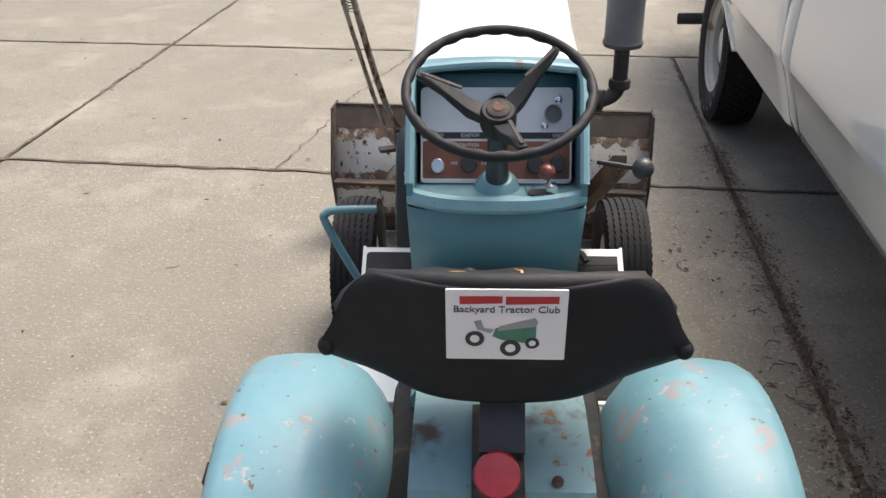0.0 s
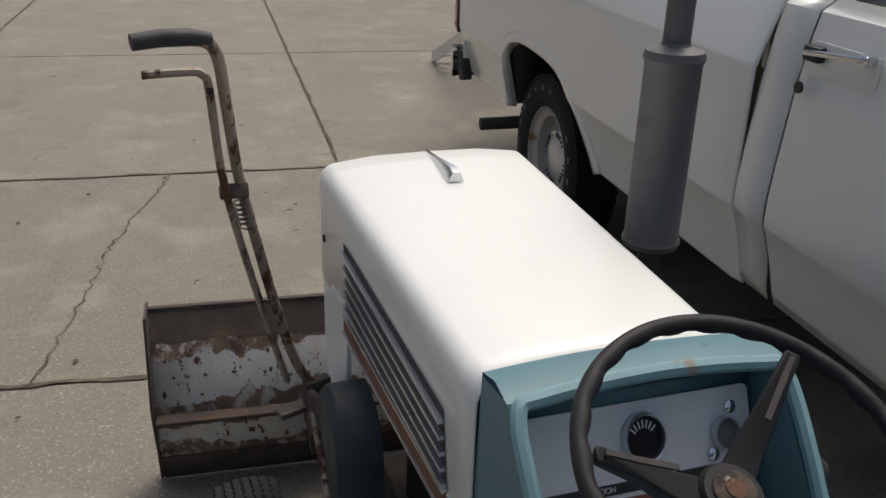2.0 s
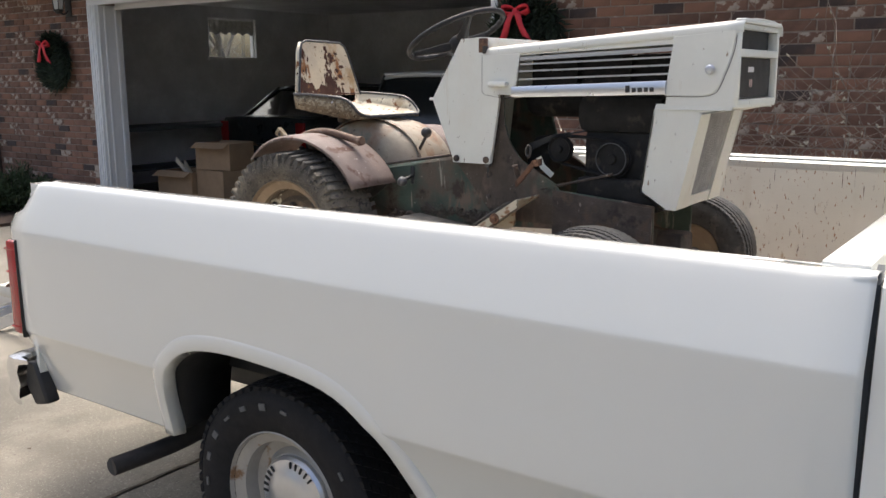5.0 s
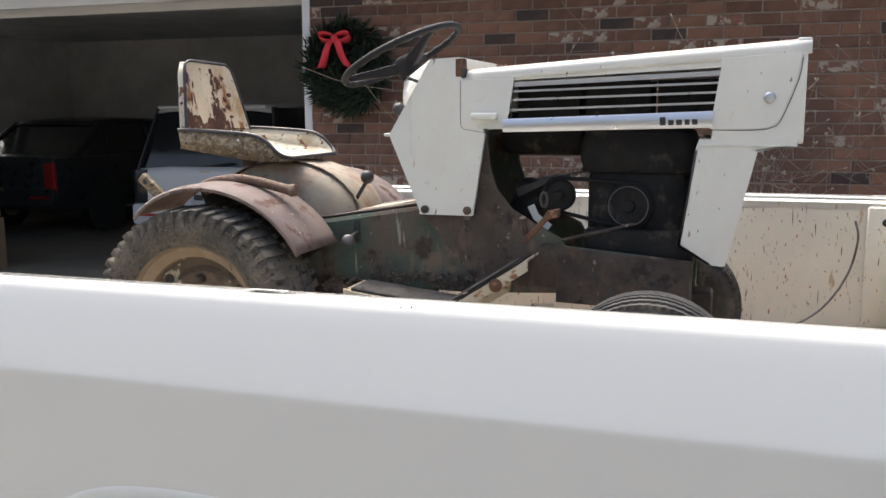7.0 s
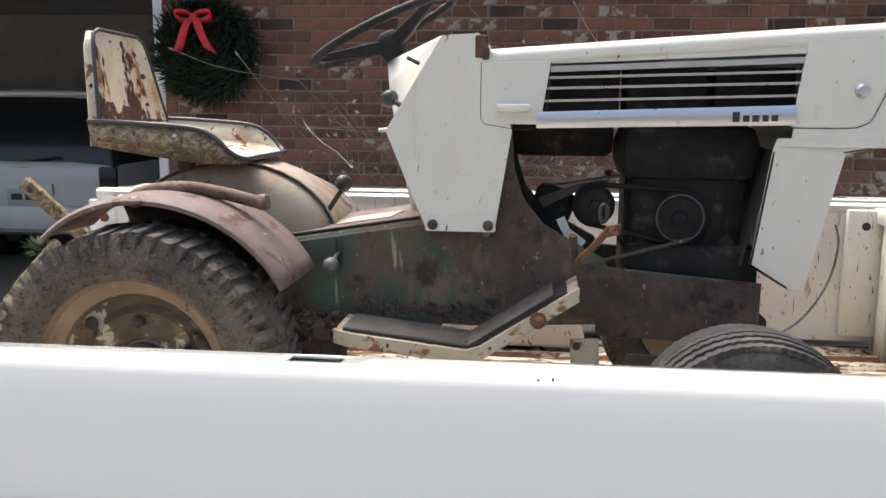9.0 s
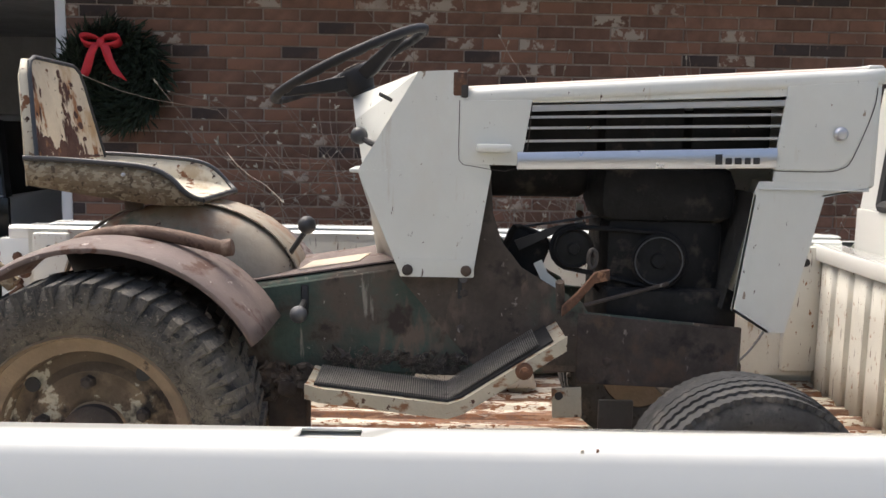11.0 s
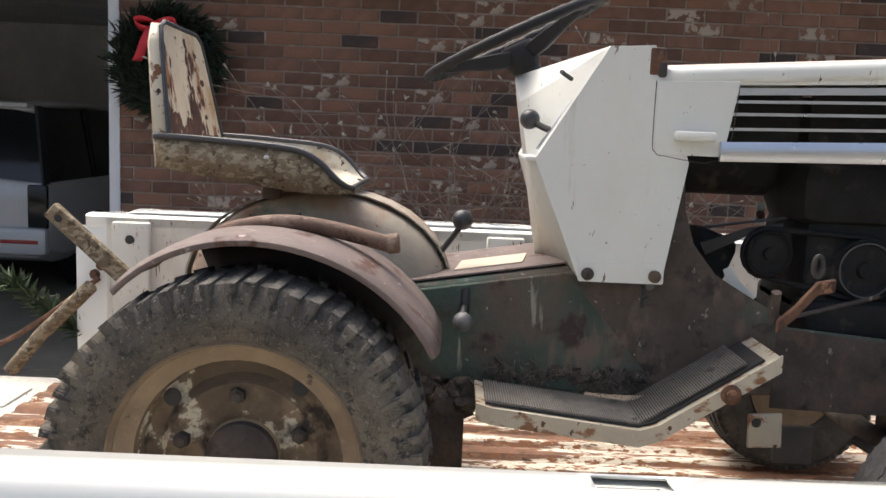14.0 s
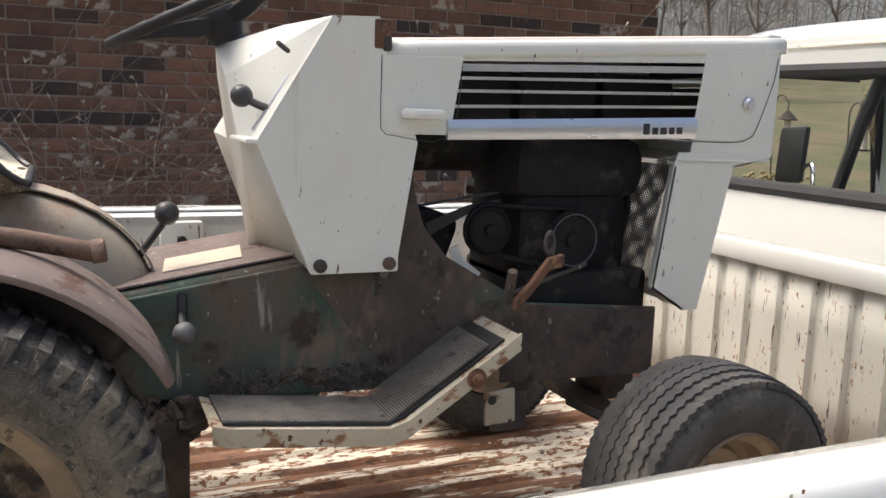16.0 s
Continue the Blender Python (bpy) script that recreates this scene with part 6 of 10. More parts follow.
for cx, cy, w, h in ((0.029, 0.026, 0.024, 0.002), (0.030, 0.012, 0.022, 0.002), (0.030, 0.040, 0.022, 0.002), (0.018, 0.026, 0.002, 0.030)):
    part("gear_gate", prism(B(), rrect(w, h, 0.0005, c=(cx, cy)), 0.0036, 0.0041, "z"), M_DECALW, gp)
for k in range(14):
    part("plate_bar", prism(B(), rrect(0.011, 0.005, 0.001, c=(-0.06 + 0.02 * (k % 7), -0.035 if k < 7 else -0.019)), 0.003, 0.0036, "z"), M_DECALB, gp)
bm = B()
tube(bm, smooth_path([(-0.02, 0.33, 0.54), (-0.03, 0.30, 0.59), (-0.042, 0.275, 0.64), (-0.046, 0.263, 0.685)], 4), 0.006, 10)
gl = part("gear_lever", bm, M_BLACK, t1)
part("knob", ball(B(), (-0.047, 0.262, 0.695), 0.0165, 18, (1, 1, 1.1)), M_PLASTIC, gl)
for s in (-1, 1):
    footrest(t1, s, M_HOODW, M_MATBLACK, s < 0, 0.047, 0.148)
# cowl and dash
bm = B()
rows = []
H = 0.165
# outer shell: sides, top and lower panel
for s in (-1, 1):
    prism(bm, [(0.545, 0.541), (0.458, 0.742), (0.436, 0.768), (0.436, 0.785), (0.572, 0.965), (0.64, 0.958), (0.66, 0.50)], s * H, s * (H - 0.012))
sheet(bm, [[(x, 0.572 - 0.004 * (1 - (x / H) ** 2), 0.965 + 0.008 * (1 - (x / H) ** 2)), (x, 0.605, 0.972 + 0.008 * (1 - (x / H) ** 2)), (x, 0.64, 0.962 + 0.008 * (1 - (x / H) ** 2)), (x, 0.64, 0.945), (x, 0.585, 0.945 + 0.008 * (1 - (x / H) ** 2))] for x in np.linspace(-H, H, 13)])
# rounded rim of the dash opening
rim = smooth_path([(-H + 0.006, 0.438, 0.79), (-H + 0.006, 0.50, 0.885), (-H + 0.008, 0.560, 0.956), (-H + 0.04, 0.572, 0.966), (0, 0.574, 0.974), (H - 0.04, 0.572, 0.966), (H - 0.008, 0.560, 0.956), (H - 0.006, 0.50, 0.885), (H - 0.006, 0.438, 0.79)], 6)
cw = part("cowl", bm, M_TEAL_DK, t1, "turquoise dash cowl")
part("dash_rim", tube(B(), rim, 0.009, 8), M_TEAL, cw)
# shelf below the dash and its rounded front edge
bm = B()
rows = []
for y, z in ((0.60, 0.742), (0.52, 0.748), (0.455, 0.752), (0.436, 0.764), (0.424, 0.762), (0.42, 0.746), (0.428, 0.735)):
    rows.append([(x, y + (0.018 * (x / H) ** 2 if y < 0.5 else 0), z + (0.014 * (x / H) ** 4 if y < 0.5 else 0)) for x in np.linspace(-H, H, 17)])
sheet(bm, rows)
part("dash_shelf", bm, M_TEAL, cw, solid=0.003)
bm = B()
rows = []
for y0, z, w in ((0.432, 0.738, 0.1655), (0.475, 0.64, 0.1655), (0.517, 0.541, 0.1655)):
    rows.append([(-w, y0 + 0.07, z)] + [(w * u, y0 + 0.014 * abs(u) ** 8 + 0.006 * u * u, z) for u in np.linspace(-1, 1, 15)] + [(w, y0 + 0.07, z)])
sheet(bm, rows)
part("knee_panel", bm, M_TEAL_DK, cw, "flat turquoise lower panel, darkened for its shade", solid=0.003)
# dash panel, leaning forward
DM = Matrix.Translation((0, 0.532, 0.7515)) @ Matrix.Rotation(radians(67), 4, "X") @ Matrix.Diagonal((1, 1.1, 1, 1))
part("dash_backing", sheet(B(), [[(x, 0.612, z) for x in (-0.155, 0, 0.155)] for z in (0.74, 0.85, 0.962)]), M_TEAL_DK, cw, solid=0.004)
dash = part("dash_panel", prism(B(), rrect(0.29, 0.166, 0.008, c=(0, 0.083)), -0.004, 0.0, "z"), M_DASHGREY, t1, "silver dash panel with woodgrain lower half", m=DM)
part("woodgrain", prism(B(), rrect(0.282, 0.066, 0.004, c=(0, 0.040)), 0.0, 0.0012, "z"), M_WOOD, dash)
for poly in (rrect(0.286, 0.003, 0.001, c=(0, 0.0745)), rrect(0.286, 0.003, 0.001, c=(0, 0.006)), rrect(0.003, 0.068, 0.001, c=(-0.1425, 0.040)), rrect(0.003, 0.068, 0.001, c=(0.1425, 0.040))):
    part("white_line", prism(B(), poly, 0.0012, 0.0018, "z"), M_DECALW, dash)
part("label_strip", prism(B(), rrect(0.284, 0.011, 0.001, c=(0, 0.083)), 0.0, 0.001, "z"), M_DECALB, dash)
for tx, x in (("LIGHTER", -0.116), ("IGNITION", -0.050), ("AMPS", 0.030), ("CHOKE", 0.122)):
    lettering("strip_word", tx, 0.0082, M_DECALW, dash, Matrix.Translation((x, 0.083, 0.0013)))
lettering("caution_word", "CAUTION", 0.0085, M_DECALW, dash, Matrix.Translation((-0.052, 0.066, 0.0016)))
lettering("switch_word", "OFF", 0.0075, M_DECALW, dash, Matrix.Translation((-0.080, 0.034, 0.0016)))
lettering("switch_word", "ON", 0.0075, M_DECALW, dash, Matrix.Translation((-0.022, 0.034, 0.0016)))
for k in range(3):
    part("caution_bar", prism(B(), rrect(0.040 - 0.006 * k, 0.0018, 0.0004, c=(-0.052, 0.058 - 0.0042 * k)), 0.0012, 0.0016, "z"), M_DECALW, dash)


def gauge(parent, x, y, r, name, face, needle=True):
    g = part(name, lathe(B(), [(r * 0.92, 0.0), (r, 0.003), (r, 0.010), (r * 0.94, 0.013), (r * 0.88, 0.012), (r * 0.87, 0.004)], Matrix.Translation((x, y, 0)), 30), M_ALU, parent)
    part("dial", lathe(B(), [(r * 0.87, 0.0046), (0.001, 0.0046)], Matrix.Translation((x, y, 0)), 30), face, g)
    if needle:
        for k in range(7):
            a = radians(40 + 100 * k / 6)
            c = (x + r * 0.62 * math.cos(a), y - r * 0.1 + r * 0.62 * math.sin(a))
            b = B()
            box(b, (c[0], c[1], 0.0052), (0.0016, 0.008, 0.0006), Matrix.Rotation(a - math.pi / 2, 4, "Z"))
            part("dial_mark", b, M_DECALW, g)
    return g


gauge(dash, 0.005, 0.130, 0.026, "ammeter", M_BLACK)
gauge(dash, 0.108, 0.120, 0.017, "choke_boss", M_DECALGY, False)
for x, y in ((0.118, 0.145), (0.092, 0.100)):
    part("screw", lathe(B(), [(0.007, 0), (0.007, 0.004), (0.003, 0.006), (0.001, 0.006)], Matrix.Translation((x, y, 0)), 14), M_CHROME, dash)
for x, y, r, h, mt, nm in ((-0.112, 0.030, 0.011, 0.016, M_ALU, "lighter"), (-0.052, 0.034, 0.014, 0.018, M_PLASTIC, "ignition_switch"), (0.075, 0.032, 0.014, 0.022, M_PLASTIC, "switch_knob"), (0.118, 0.034, 0.013, 0.024, M_PLASTIC, "choke_knob")):
    part(nm, lathe(B(), [(r * 1.15, 0), (r * 1.15, 0.004), (r * 0.8, 0.006), (r * 0.8, h * 0.6), (r, h * 0.65), (r * 0.95, h), (0.001, h)], Matrix.Translation((x, y, 0.001)), 22), mt, dash)
# steering column and wheel
bm = B()
tube(bm, [(0.002, 0.515, 0.745), (0.001, 0.478, 0.836), (0.0, 0.450, 0.893)], [0.024, 0.019, 0.018], 16)
part("steering_column", bm, M_PLASTIC, t1)
part("column_boot", lathe(B(), [(0.044, 0), (0.040, 0.014), (0.028, 0.03), (0.02, 0.032)], Matrix.Translation((0.002, 0.515, 0.748)) @ Matrix.Rotation(radians(20), 4, "X"), 24), M_TEAL, t1)
steering_wheel(t1, (0.0, 0.406, 0.978), 0.314, 24.5, -45, M_WHEELBLK, M_WHEELBLK, 0.036)
# throttle with red knob in its slot
part("slot", prism(B(), disc2((0.084, 0.474), 0.026, 24, 0.72), 0.756, 0.7580, "z"), M_SEAM, t1)
tb = B()
tube(tb, smooth_path([(0.092, 0.47, 0.74), (0.098, 0.475, 0.775), (0.094, 0.47, 0.795)], 4), 0.004, 8)
box(tb, (0.102, 0.476, 0.765), (0.022, 0.02, 0.02), None, 0.003)
tl = part("throttle_lever", tb, M_CHROME, t1)
part("knob", ball(B(), (0.092, 0.466, 0.803), 0.0165, 16, (1, 1, 0.9)), M_REDKNOB, tl)
for p in ((0.062, 0.50, 0.752), (0.112, 0.505, 0.752)):
    part("shelf_bolt", lathe(B(), [(0.007, 0), (0.007, 0.005), (0.001, 0.006)], Matrix.Translation(p), 6), M_ALU, t1)

# hood
hood = part("hood", hood_shell(0.645, 1.372, 0.950, 0.966, 0.195, 0.745, 0.168), M_HOODW, t1, "clean white hood", solid=0.003)
bm = B()
sheet(bm, [[(x, 1.372 + 0.004, z) for x in np.linspace(-0.19, 0.19, 5)] for z in (0.935, 0.80, 0.64)])
part("nose_panel", bm, M_HOODW, hood, solid=0.004)
orn = B()
rings(orn, [[(w, y, z0), (-w, y, z0), (-w * 0.4, y, z1), (w * 0.4, y, z1)] for y, w, z0, z1 in ((1.205, 0.016, 0.966, 0.985), (1.225, 0.014, 0.966, 0.990), (1.30, 0.006, 0.970, 0.982), (1.375, 0.002, 0.970, 0.975))])
part("hood_ornament", orn, M_CHROME, hood, "small chrome hood ornament", bevel=0.002)
for s in (-1, 1):
    xs0 = lambda y: s * (0.168 + 0.027 * (y - 0.645) / 0.727)
    rc = B()
    poly = [(0.735, 0.855), (1.205, 0.878), (1.19, 0.765), (0.715, 0.752)]
    rings(rc, [[(xs0(y) + s * 0.0025, y, z) for y, z in poly], [(xs0(y) + s * 0.003, y, z) for y, z in poly]])
    gr = part("side_grille", rc, M_SEAM, hood, "black side grille with chrome slats")
    for k in range(5):
        u = (k + 0.3) / 5
        a, b = [(poly[3][0] + (poly[0][0] - poly[3][0]) * u, poly[3][1] + (poly[0][1] - poly[3][1]) * u), (poly[2][0] + (poly[1][0] - poly[2][0]) * u, poly[2][1] + (poly[1][1] - poly[2][1]) * u)]
        bm = B()
        rings(bm, [[(xs0(y) + s * d, y, z + h) for d, h in ((0.003, -0.003), (0.010, -0.003), (0.010, 0.003), (0.003, 0.003))] for y, z in (a, b)])
        part("slat", bm, M_ALU, gr)
    wt = B()
    rings(wt, [[(xs0(y) + s * d, y, z) for d, z in ((0.002, 0.722), (0.007, 0.722), (0.007, 0.752), (0.002, 0.752))] for y in (0.712, 1.195)])
    part("woodgrain_trim", wt, M_RUSTRED, hood, "red-brown woodgrain trim strip")
    for z in (0.721, 0.753):
        ct = B()
        rings(ct, [[(xs0(y) + s * d, y, z + h) for d, h in ((0.002, -0.003), (0.010, -0.003), (0.010, 0.003), (0.002, 0.003))] for y in (0.712, 1.195)])
        part("chrome_line", ct, M_ALU, hood)
    sk = B()
    rings(sk, [[(xs0(y), y, z) for y, z in ((0.647, 0.75), (0.735, 0.75), (0.690, 0.70), (0.662, 0.62), (0.650, 0.60))], [(xs0(y) + s * 0.004, y, z) for y, z in ((0.647, 0.75), (0.735, 0.75), (0.690, 0.70), (0.662, 0.62), (0.650, 0.60))]])
    part("hood_skirt", sk, M_HOODW, hood)
    hd = B()
    box(hd, (s * 0.181, 0.69, 0.705), (0.016, 0.05, 0.018), Matrix.Rotation(radians(-20), 4, "X"), 0.006)
    part("hood_grip", hd, M_HOODW, hood)
    fs = B()
    prism(fs, [(1.17, 0.76), (1.375, 0.76), (1.375, 0.62), (1.30, 0.40), (1.22, 0.40)], s * 0.186, s * 0.194)
    part("grille_leg", fs, M_HOODW, t1)
    part("marker_screw", lathe(B(), [(0.007, 0), (0.007, 0.003), (0.001, 0.004)], Matrix.Translation((s * 0.196, 1.345, 0.83)) @ AX @ Matrix.Diagonal((1, 1, s, 1)), 12), M_FRAME2, hood)
# engine, frame and axle under the hood
bm = B()
box(bm, (0, 0.78, 0.36), (0.24, 0.95, 0.10), None, 0.01)
part("frame", bm, M_FRAME2, t1)
eng1 = part("engine", box(B(), (0.01, 0.98, 0.50), (0.22, 0.34, 0.24), None, 0.02), M_ENGINE, t1)
part("flywheel_cover", lathe(B(), [(0.001, -0.02), (0.11, -0.02), (0.12, 0.0), (0.12, 0.05), (0.10, 0.06), (0.001, 0.06)], Matrix.Translation((0.12, 0.98, 0.54)) @ AX, 28), M_ENGINE, eng1)
part("cylinder_head", box(B(), (0.0, 0.98, 0.66), (0.16, 0.22, 0.09), None, 0.015), M_ENGINE, eng1)

bm = B()
rows = []
outl = [(q[0], q[1]) for q in rrect(0.155, 0.33, 0.07, 8)]
for x, sc in ((-0.165, 1.0), (-0.228, 1.0), (-0.242, 0.93), (-0.245, 0.85)):
    rows.append([(x, 1.10 + py * 0.26 + px * sc, 0.475 + py * sc) for px, py in outl])
rings(bm, rows)
part("belt_guard", bm, M_GUARD, t1, "dark rounded belt guard")
bm = B()
rod(bm, (-0.33, 1.185, 0.215), (0.33, 1.185, 0.215), 0.022, 12)
box(bm, (0, 1.185, 0.25), (0.10, 0.08, 0.12), None, 0.01)
part("front_axle", bm, M_BLACK, t1)
# left clutch pedal, bent round the tyre
bm = B()
tube(bm, smooth_path([(-0.27, 0.76, 0.385), (-0.305, 0.765, 0.395), (-0.328, 0.768, 0.43), (-0.383, 0.775, 0.545), (-0.380, 0.779, 0.567), (-0.355, 0.784, 0.573), (-0.266, 0.795, 0.571)], 6), 0.010, 10)
part("clutch_pedal", bm, M_TEAL_DK, t1, "bent blue pedal rod")
part("brake_pedal", tube(B(), smooth_path([(0.17, 0.80, 0.44), (0.20, 0.77, 0.475), (0.215, 0.745, 0.465)], 4), 0.008, 8), M_BLACK, t1)
# lift lever on the left: latch rod and grip
bm = B()
tube(bm, smooth_path([(-0.232, 1.235, 0.60), (-0.262, 1.235, 0.625), (-0.30, 1.21, 0.75), (-0.352, 1.165, 1.0), (-0.368, 1.12, 1.12), (-0.380, 1.080, 1.215), (-0.40, 1.066, 1.238), (-0.42, 1.060, 1.243)], 4), 0.0085, 10)
lv = part("lift_lever", bm, M_BRONZE, t1, "long rusty lift lever with a black rubber grip")
part("grip", tube(B(), [(-0.388, 1.070, 1.238), (-0.415, 1.062, 1.243), (-0.45, 1.054, 1.244), (-0.484, 1.046, 1.241)], [0.0095, 0.0115, 0.0115, 0.0105], 14), M_GRIP, lv)
part("latch_rod", tube(B(), smooth_path([(-0.290, 1.225, 0.62), (-0.322, 1.202, 0.75), (-0.376, 1.148, 1.0), (-0.392, 1.100, 1.165), (-0.400, 1.092, 1.188), (-0.415, 1.091, 1.193), (-0.476, 1.091, 1.191)], 5), 0.006, 8), M_BRONZE, lv)
part("collar", box(B(), (-0.364, 1.158, 1.0), (0.042, 0.02, 0.022), Matrix.Rotation(radians(-25), 4, "X"), 0.003), M_BLADEDK, lv)
part("spring", tube(B(), [(-0.3585 + 0.008 * math.cos(k * 0.9) + 0.0002 * k, 1.158 + 0.008 * math.sin(k * 0.9), 0.985 - 0.0011 * k) for k in range(44)], 0.0012, 5), M_BLACK, lv)
for c, sc in (((-0.238, 1.235, 0.585), (0.05, 0.02, 0.05)), ((-0.245, 1.20, 0.555), (0.012, 0.05, 0.09)), ((-0.265, 1.26, 0.54), (0.09, 0.03, 0.012))):
    part("pivot_plate", box(B(), c, sc, Matrix.Rotation(radians(20), 4, "Z"), 0.003), M_BLADEDK, lv)
part("lift_link", tube(B(), smooth_path([(-0.250, 1.205, 0.56), (-0.245, 1.06, 0.42), (-0.235, 0.96, 0.29), (-0.22, 0.945, 0.275), (-0.16, 0.945, 0.285)], 5), 0.007, 8), M_BRONZE, t1)
# right hand lever with black ball
bm = B()
tube(bm, [(0.20, 0.92, 0.56), (0.235, 0.80, 0.645), (0.262, 0.70, 0.715)], 0.006, 8)
hl = part("hand_lever", bm, M_RUSTY, t1)
part("knob", ball(B(), (0.299, 0.631, 0.742), 0.0225, 18), M_PLASTIC, hl)
part("knob_stem", rod(B(), (0.21, 0.66, 0.745), (0.285, 0.634, 0.742), 0.006, 8), M_BLACK, hl)
bm = B()
rings(bm, [[(cx + dx, y, z + dz) for dx, dz in ((-0.016, -0.022), (0.016, -0.022), (0.016, 0.022), (-0.016, 0.022))] for cx, y, z in ((0.205, 1.0, 0.46), (0.262, 0.70, 0.722))])
part("lift_arm", bm, M_PIPE, t1, "rusty flat lift arm", bevel=0.002)
# upright muffler on its elbow
bm = B()
tube(bm, smooth_path([(0.15, 1.03, 0.736), (0.22, 1.05, 0.738), (0.275, 1.078, 0.742), (0.300, 1.087, 0.753), (0.311, 1.09, 0.778), (0.312, 1.09, 0.83), (0.312, 1.09, 0.88)], 5), 0.0185, 16)
elb = part("exhaust_elbow", bm, M_EXH, t1, "brown rusted pipe elbow under the muffler")
for p, rot in (((0.312, 1.09, 0.778), Matrix()), ((0.262, 1.072, 0.741), Matrix.Rotation(radians(72), 4, "Z") @ Matrix.Rotation(radians(90), 4, "X"))):
    cl = lathe(B(), [(0.018, -0.012), (0.0255, -0.011), (0.0268, -0.006), (0.0268, 0.006), (0.0255, 0.011), (0.018, 0.012)], Matrix.Translation(p) @ rot, 18)
    part("pipe_collar", cl, M_EXH, elb)
bm = B()
lathe(bm, [(0.024, 0.865), (0.046, 0.872), (0.049, 0.882), (0.045, 0.890), (0.045, 1.178), (0.049, 1.186), (0.046, 1.198), (0.024, 1.206), (0.022, 1.21)], Matrix.Translation((0.312, 1.09, 0)), 32)
mf = part("muffler", bm, M_MUFF, t1, "upright grey steel muffler")
part("stack_pipe", rod(B(), (0.312, 1.09, 1.20), (0.312, 1.09, 1.52), 0.0215, 18), M_MUFF, mf)

# plough blade
bl = thing("plough_blade", "rusty white snow plough blade standing on the concrete", "plough blade", t1.matrix_basis @ pose(0.005, 1.80, 0, 0, 0, -4.9))
bm = B()
rows = []
for k in range(13):
    u = k / 12
    z = 0.012 + 0.448 * u
    y = -0.075 * math.sin(math.pi * u) + 0.04 * u
    rows.append([(x, y, z) for x in (-0.535, -0.3, 0, 0.3, 0.535)])
sheet(bm, rows)
part("mouldboard", bm, M_BLADE, bl, "curved blade with flaking paint", solid=0.005)
for s in (-1, 1):
    part("end_plate", prism(B(), [(-0.02, 0.01), (0.03, 0.01), (0.0, 0.25), (0.07, 0.465), (-0.02, 0.465), (-0.085, 0.25)], s * 0.535, s * 0.541), M_BLADEDK, bl)
part("top_flange", box(B(), (0, 0.040, 0.462), (1.07, 0.016, 0.006), None, 0.002), M_BLADEDK, bl)


def ragged_strip(u0, u1, d0, d1, off, flip_side, cols=260):
    """A strip along the curved board whose one edge is eaten unevenly."""
    bm = B()
    rr = random.Random(int(u0 * 1000))
    lines = [[], [], []]
    waves = [(0.28 / (k + 1) ** 0.6, 9 * 1.75 ** k * rr.uniform(0.8, 1.2), rr.uniform(0, 6.28)) for k in range(6)]
    for i in range(cols + 1):
        x = -0.533 + 1.066 * i / cols
        eat = d0 + (d1 - d0) * max(0.0, 0.35 + sum(w * math.sin(x * f + ph) for w, f, ph in waves) + rr.uniform(-0.06, 0.06))
        for j, f in enumerate((0.0, 0.5, 1.0)):
            u = (u0 - eat) + (u1 - u0 + eat) * f if flip_side else u0 + (u1 + eat - u0) * f
            lines[j].append((x, -0.075 * math.sin(math.pi * u) + 0.04 * u - off, 0.012 + 0.448 * u))
    return sheet(bm, lines)


part("top_band", ragged_strip(0.85, 0.995, 0.0, 0.02, 0.0042, True), M_BLADEDK, bl, "dark bare steel band")
part("rust_stain", ragged_strip(0.82, 0.86, 0.0, 0.10, 0.0034, True), M_RUSTSTAIN, bl)
part("rust_stain", ragged_strip(0.47, 0.52, 0.0, 0.10, 0.0034, False), M_RUSTSTAIN, bl)
part("rust_stain", ragged_strip(0.42, 0.47, 0.0, 0.05, 0.0034, True), M_RUSTSTAIN, bl)
part("rust_stain", ragged_strip(0.14, 0.22, 0.0, 0.10, 0.0034, False), M_RUSTSTAIN, bl)
part("rib", box(B(), (0, -0.082, 0.222), (1.06, 0.04, 0.012), None, 0.003), M_BLADEDK, bl)
part("cutting_edge", box(B(), (0, -0.018, 0.045), (1.07, 0.012, 0.09), Matrix.Rotation(radians(22), 4, "X"), 0.003), M_BLADEDK, bl)
for x in (-0.17, 0.17):
    part("pivot_ear", prism(B(), [(-0.18, 0.15), (-0.04, 0.11), (-0.06, 0.31), (-0.13, 0.30)], x - 0.006, x + 0.006), M_BLADEDK, bl)
    arm = B()
    rings(arm, [[(x * (1 if y > -0.3 else 0.7) + dx, y, z + dz) for dx, dz in ((-0.014, -0.02), (0.014, -0.02), (0.014, 0.02), (-0.014, 0.02))] for y, z in ((-0.08, 0.20), (-0.4, 0.22), (-0.9, 0.27))])
    part("push_arm", arm, M_BLADEDK, bl, bevel=0.003)


# ---- the second garden tractor, standing on the truck bed ----
ZB = 0.764
t2 = thing("garden_tractor", "dirty white and green vintage garden tractor standing on the truck bed", "garden tractor", pose(2.035, 4.33, ZB, 0, 0, 180))
HW = 0.183


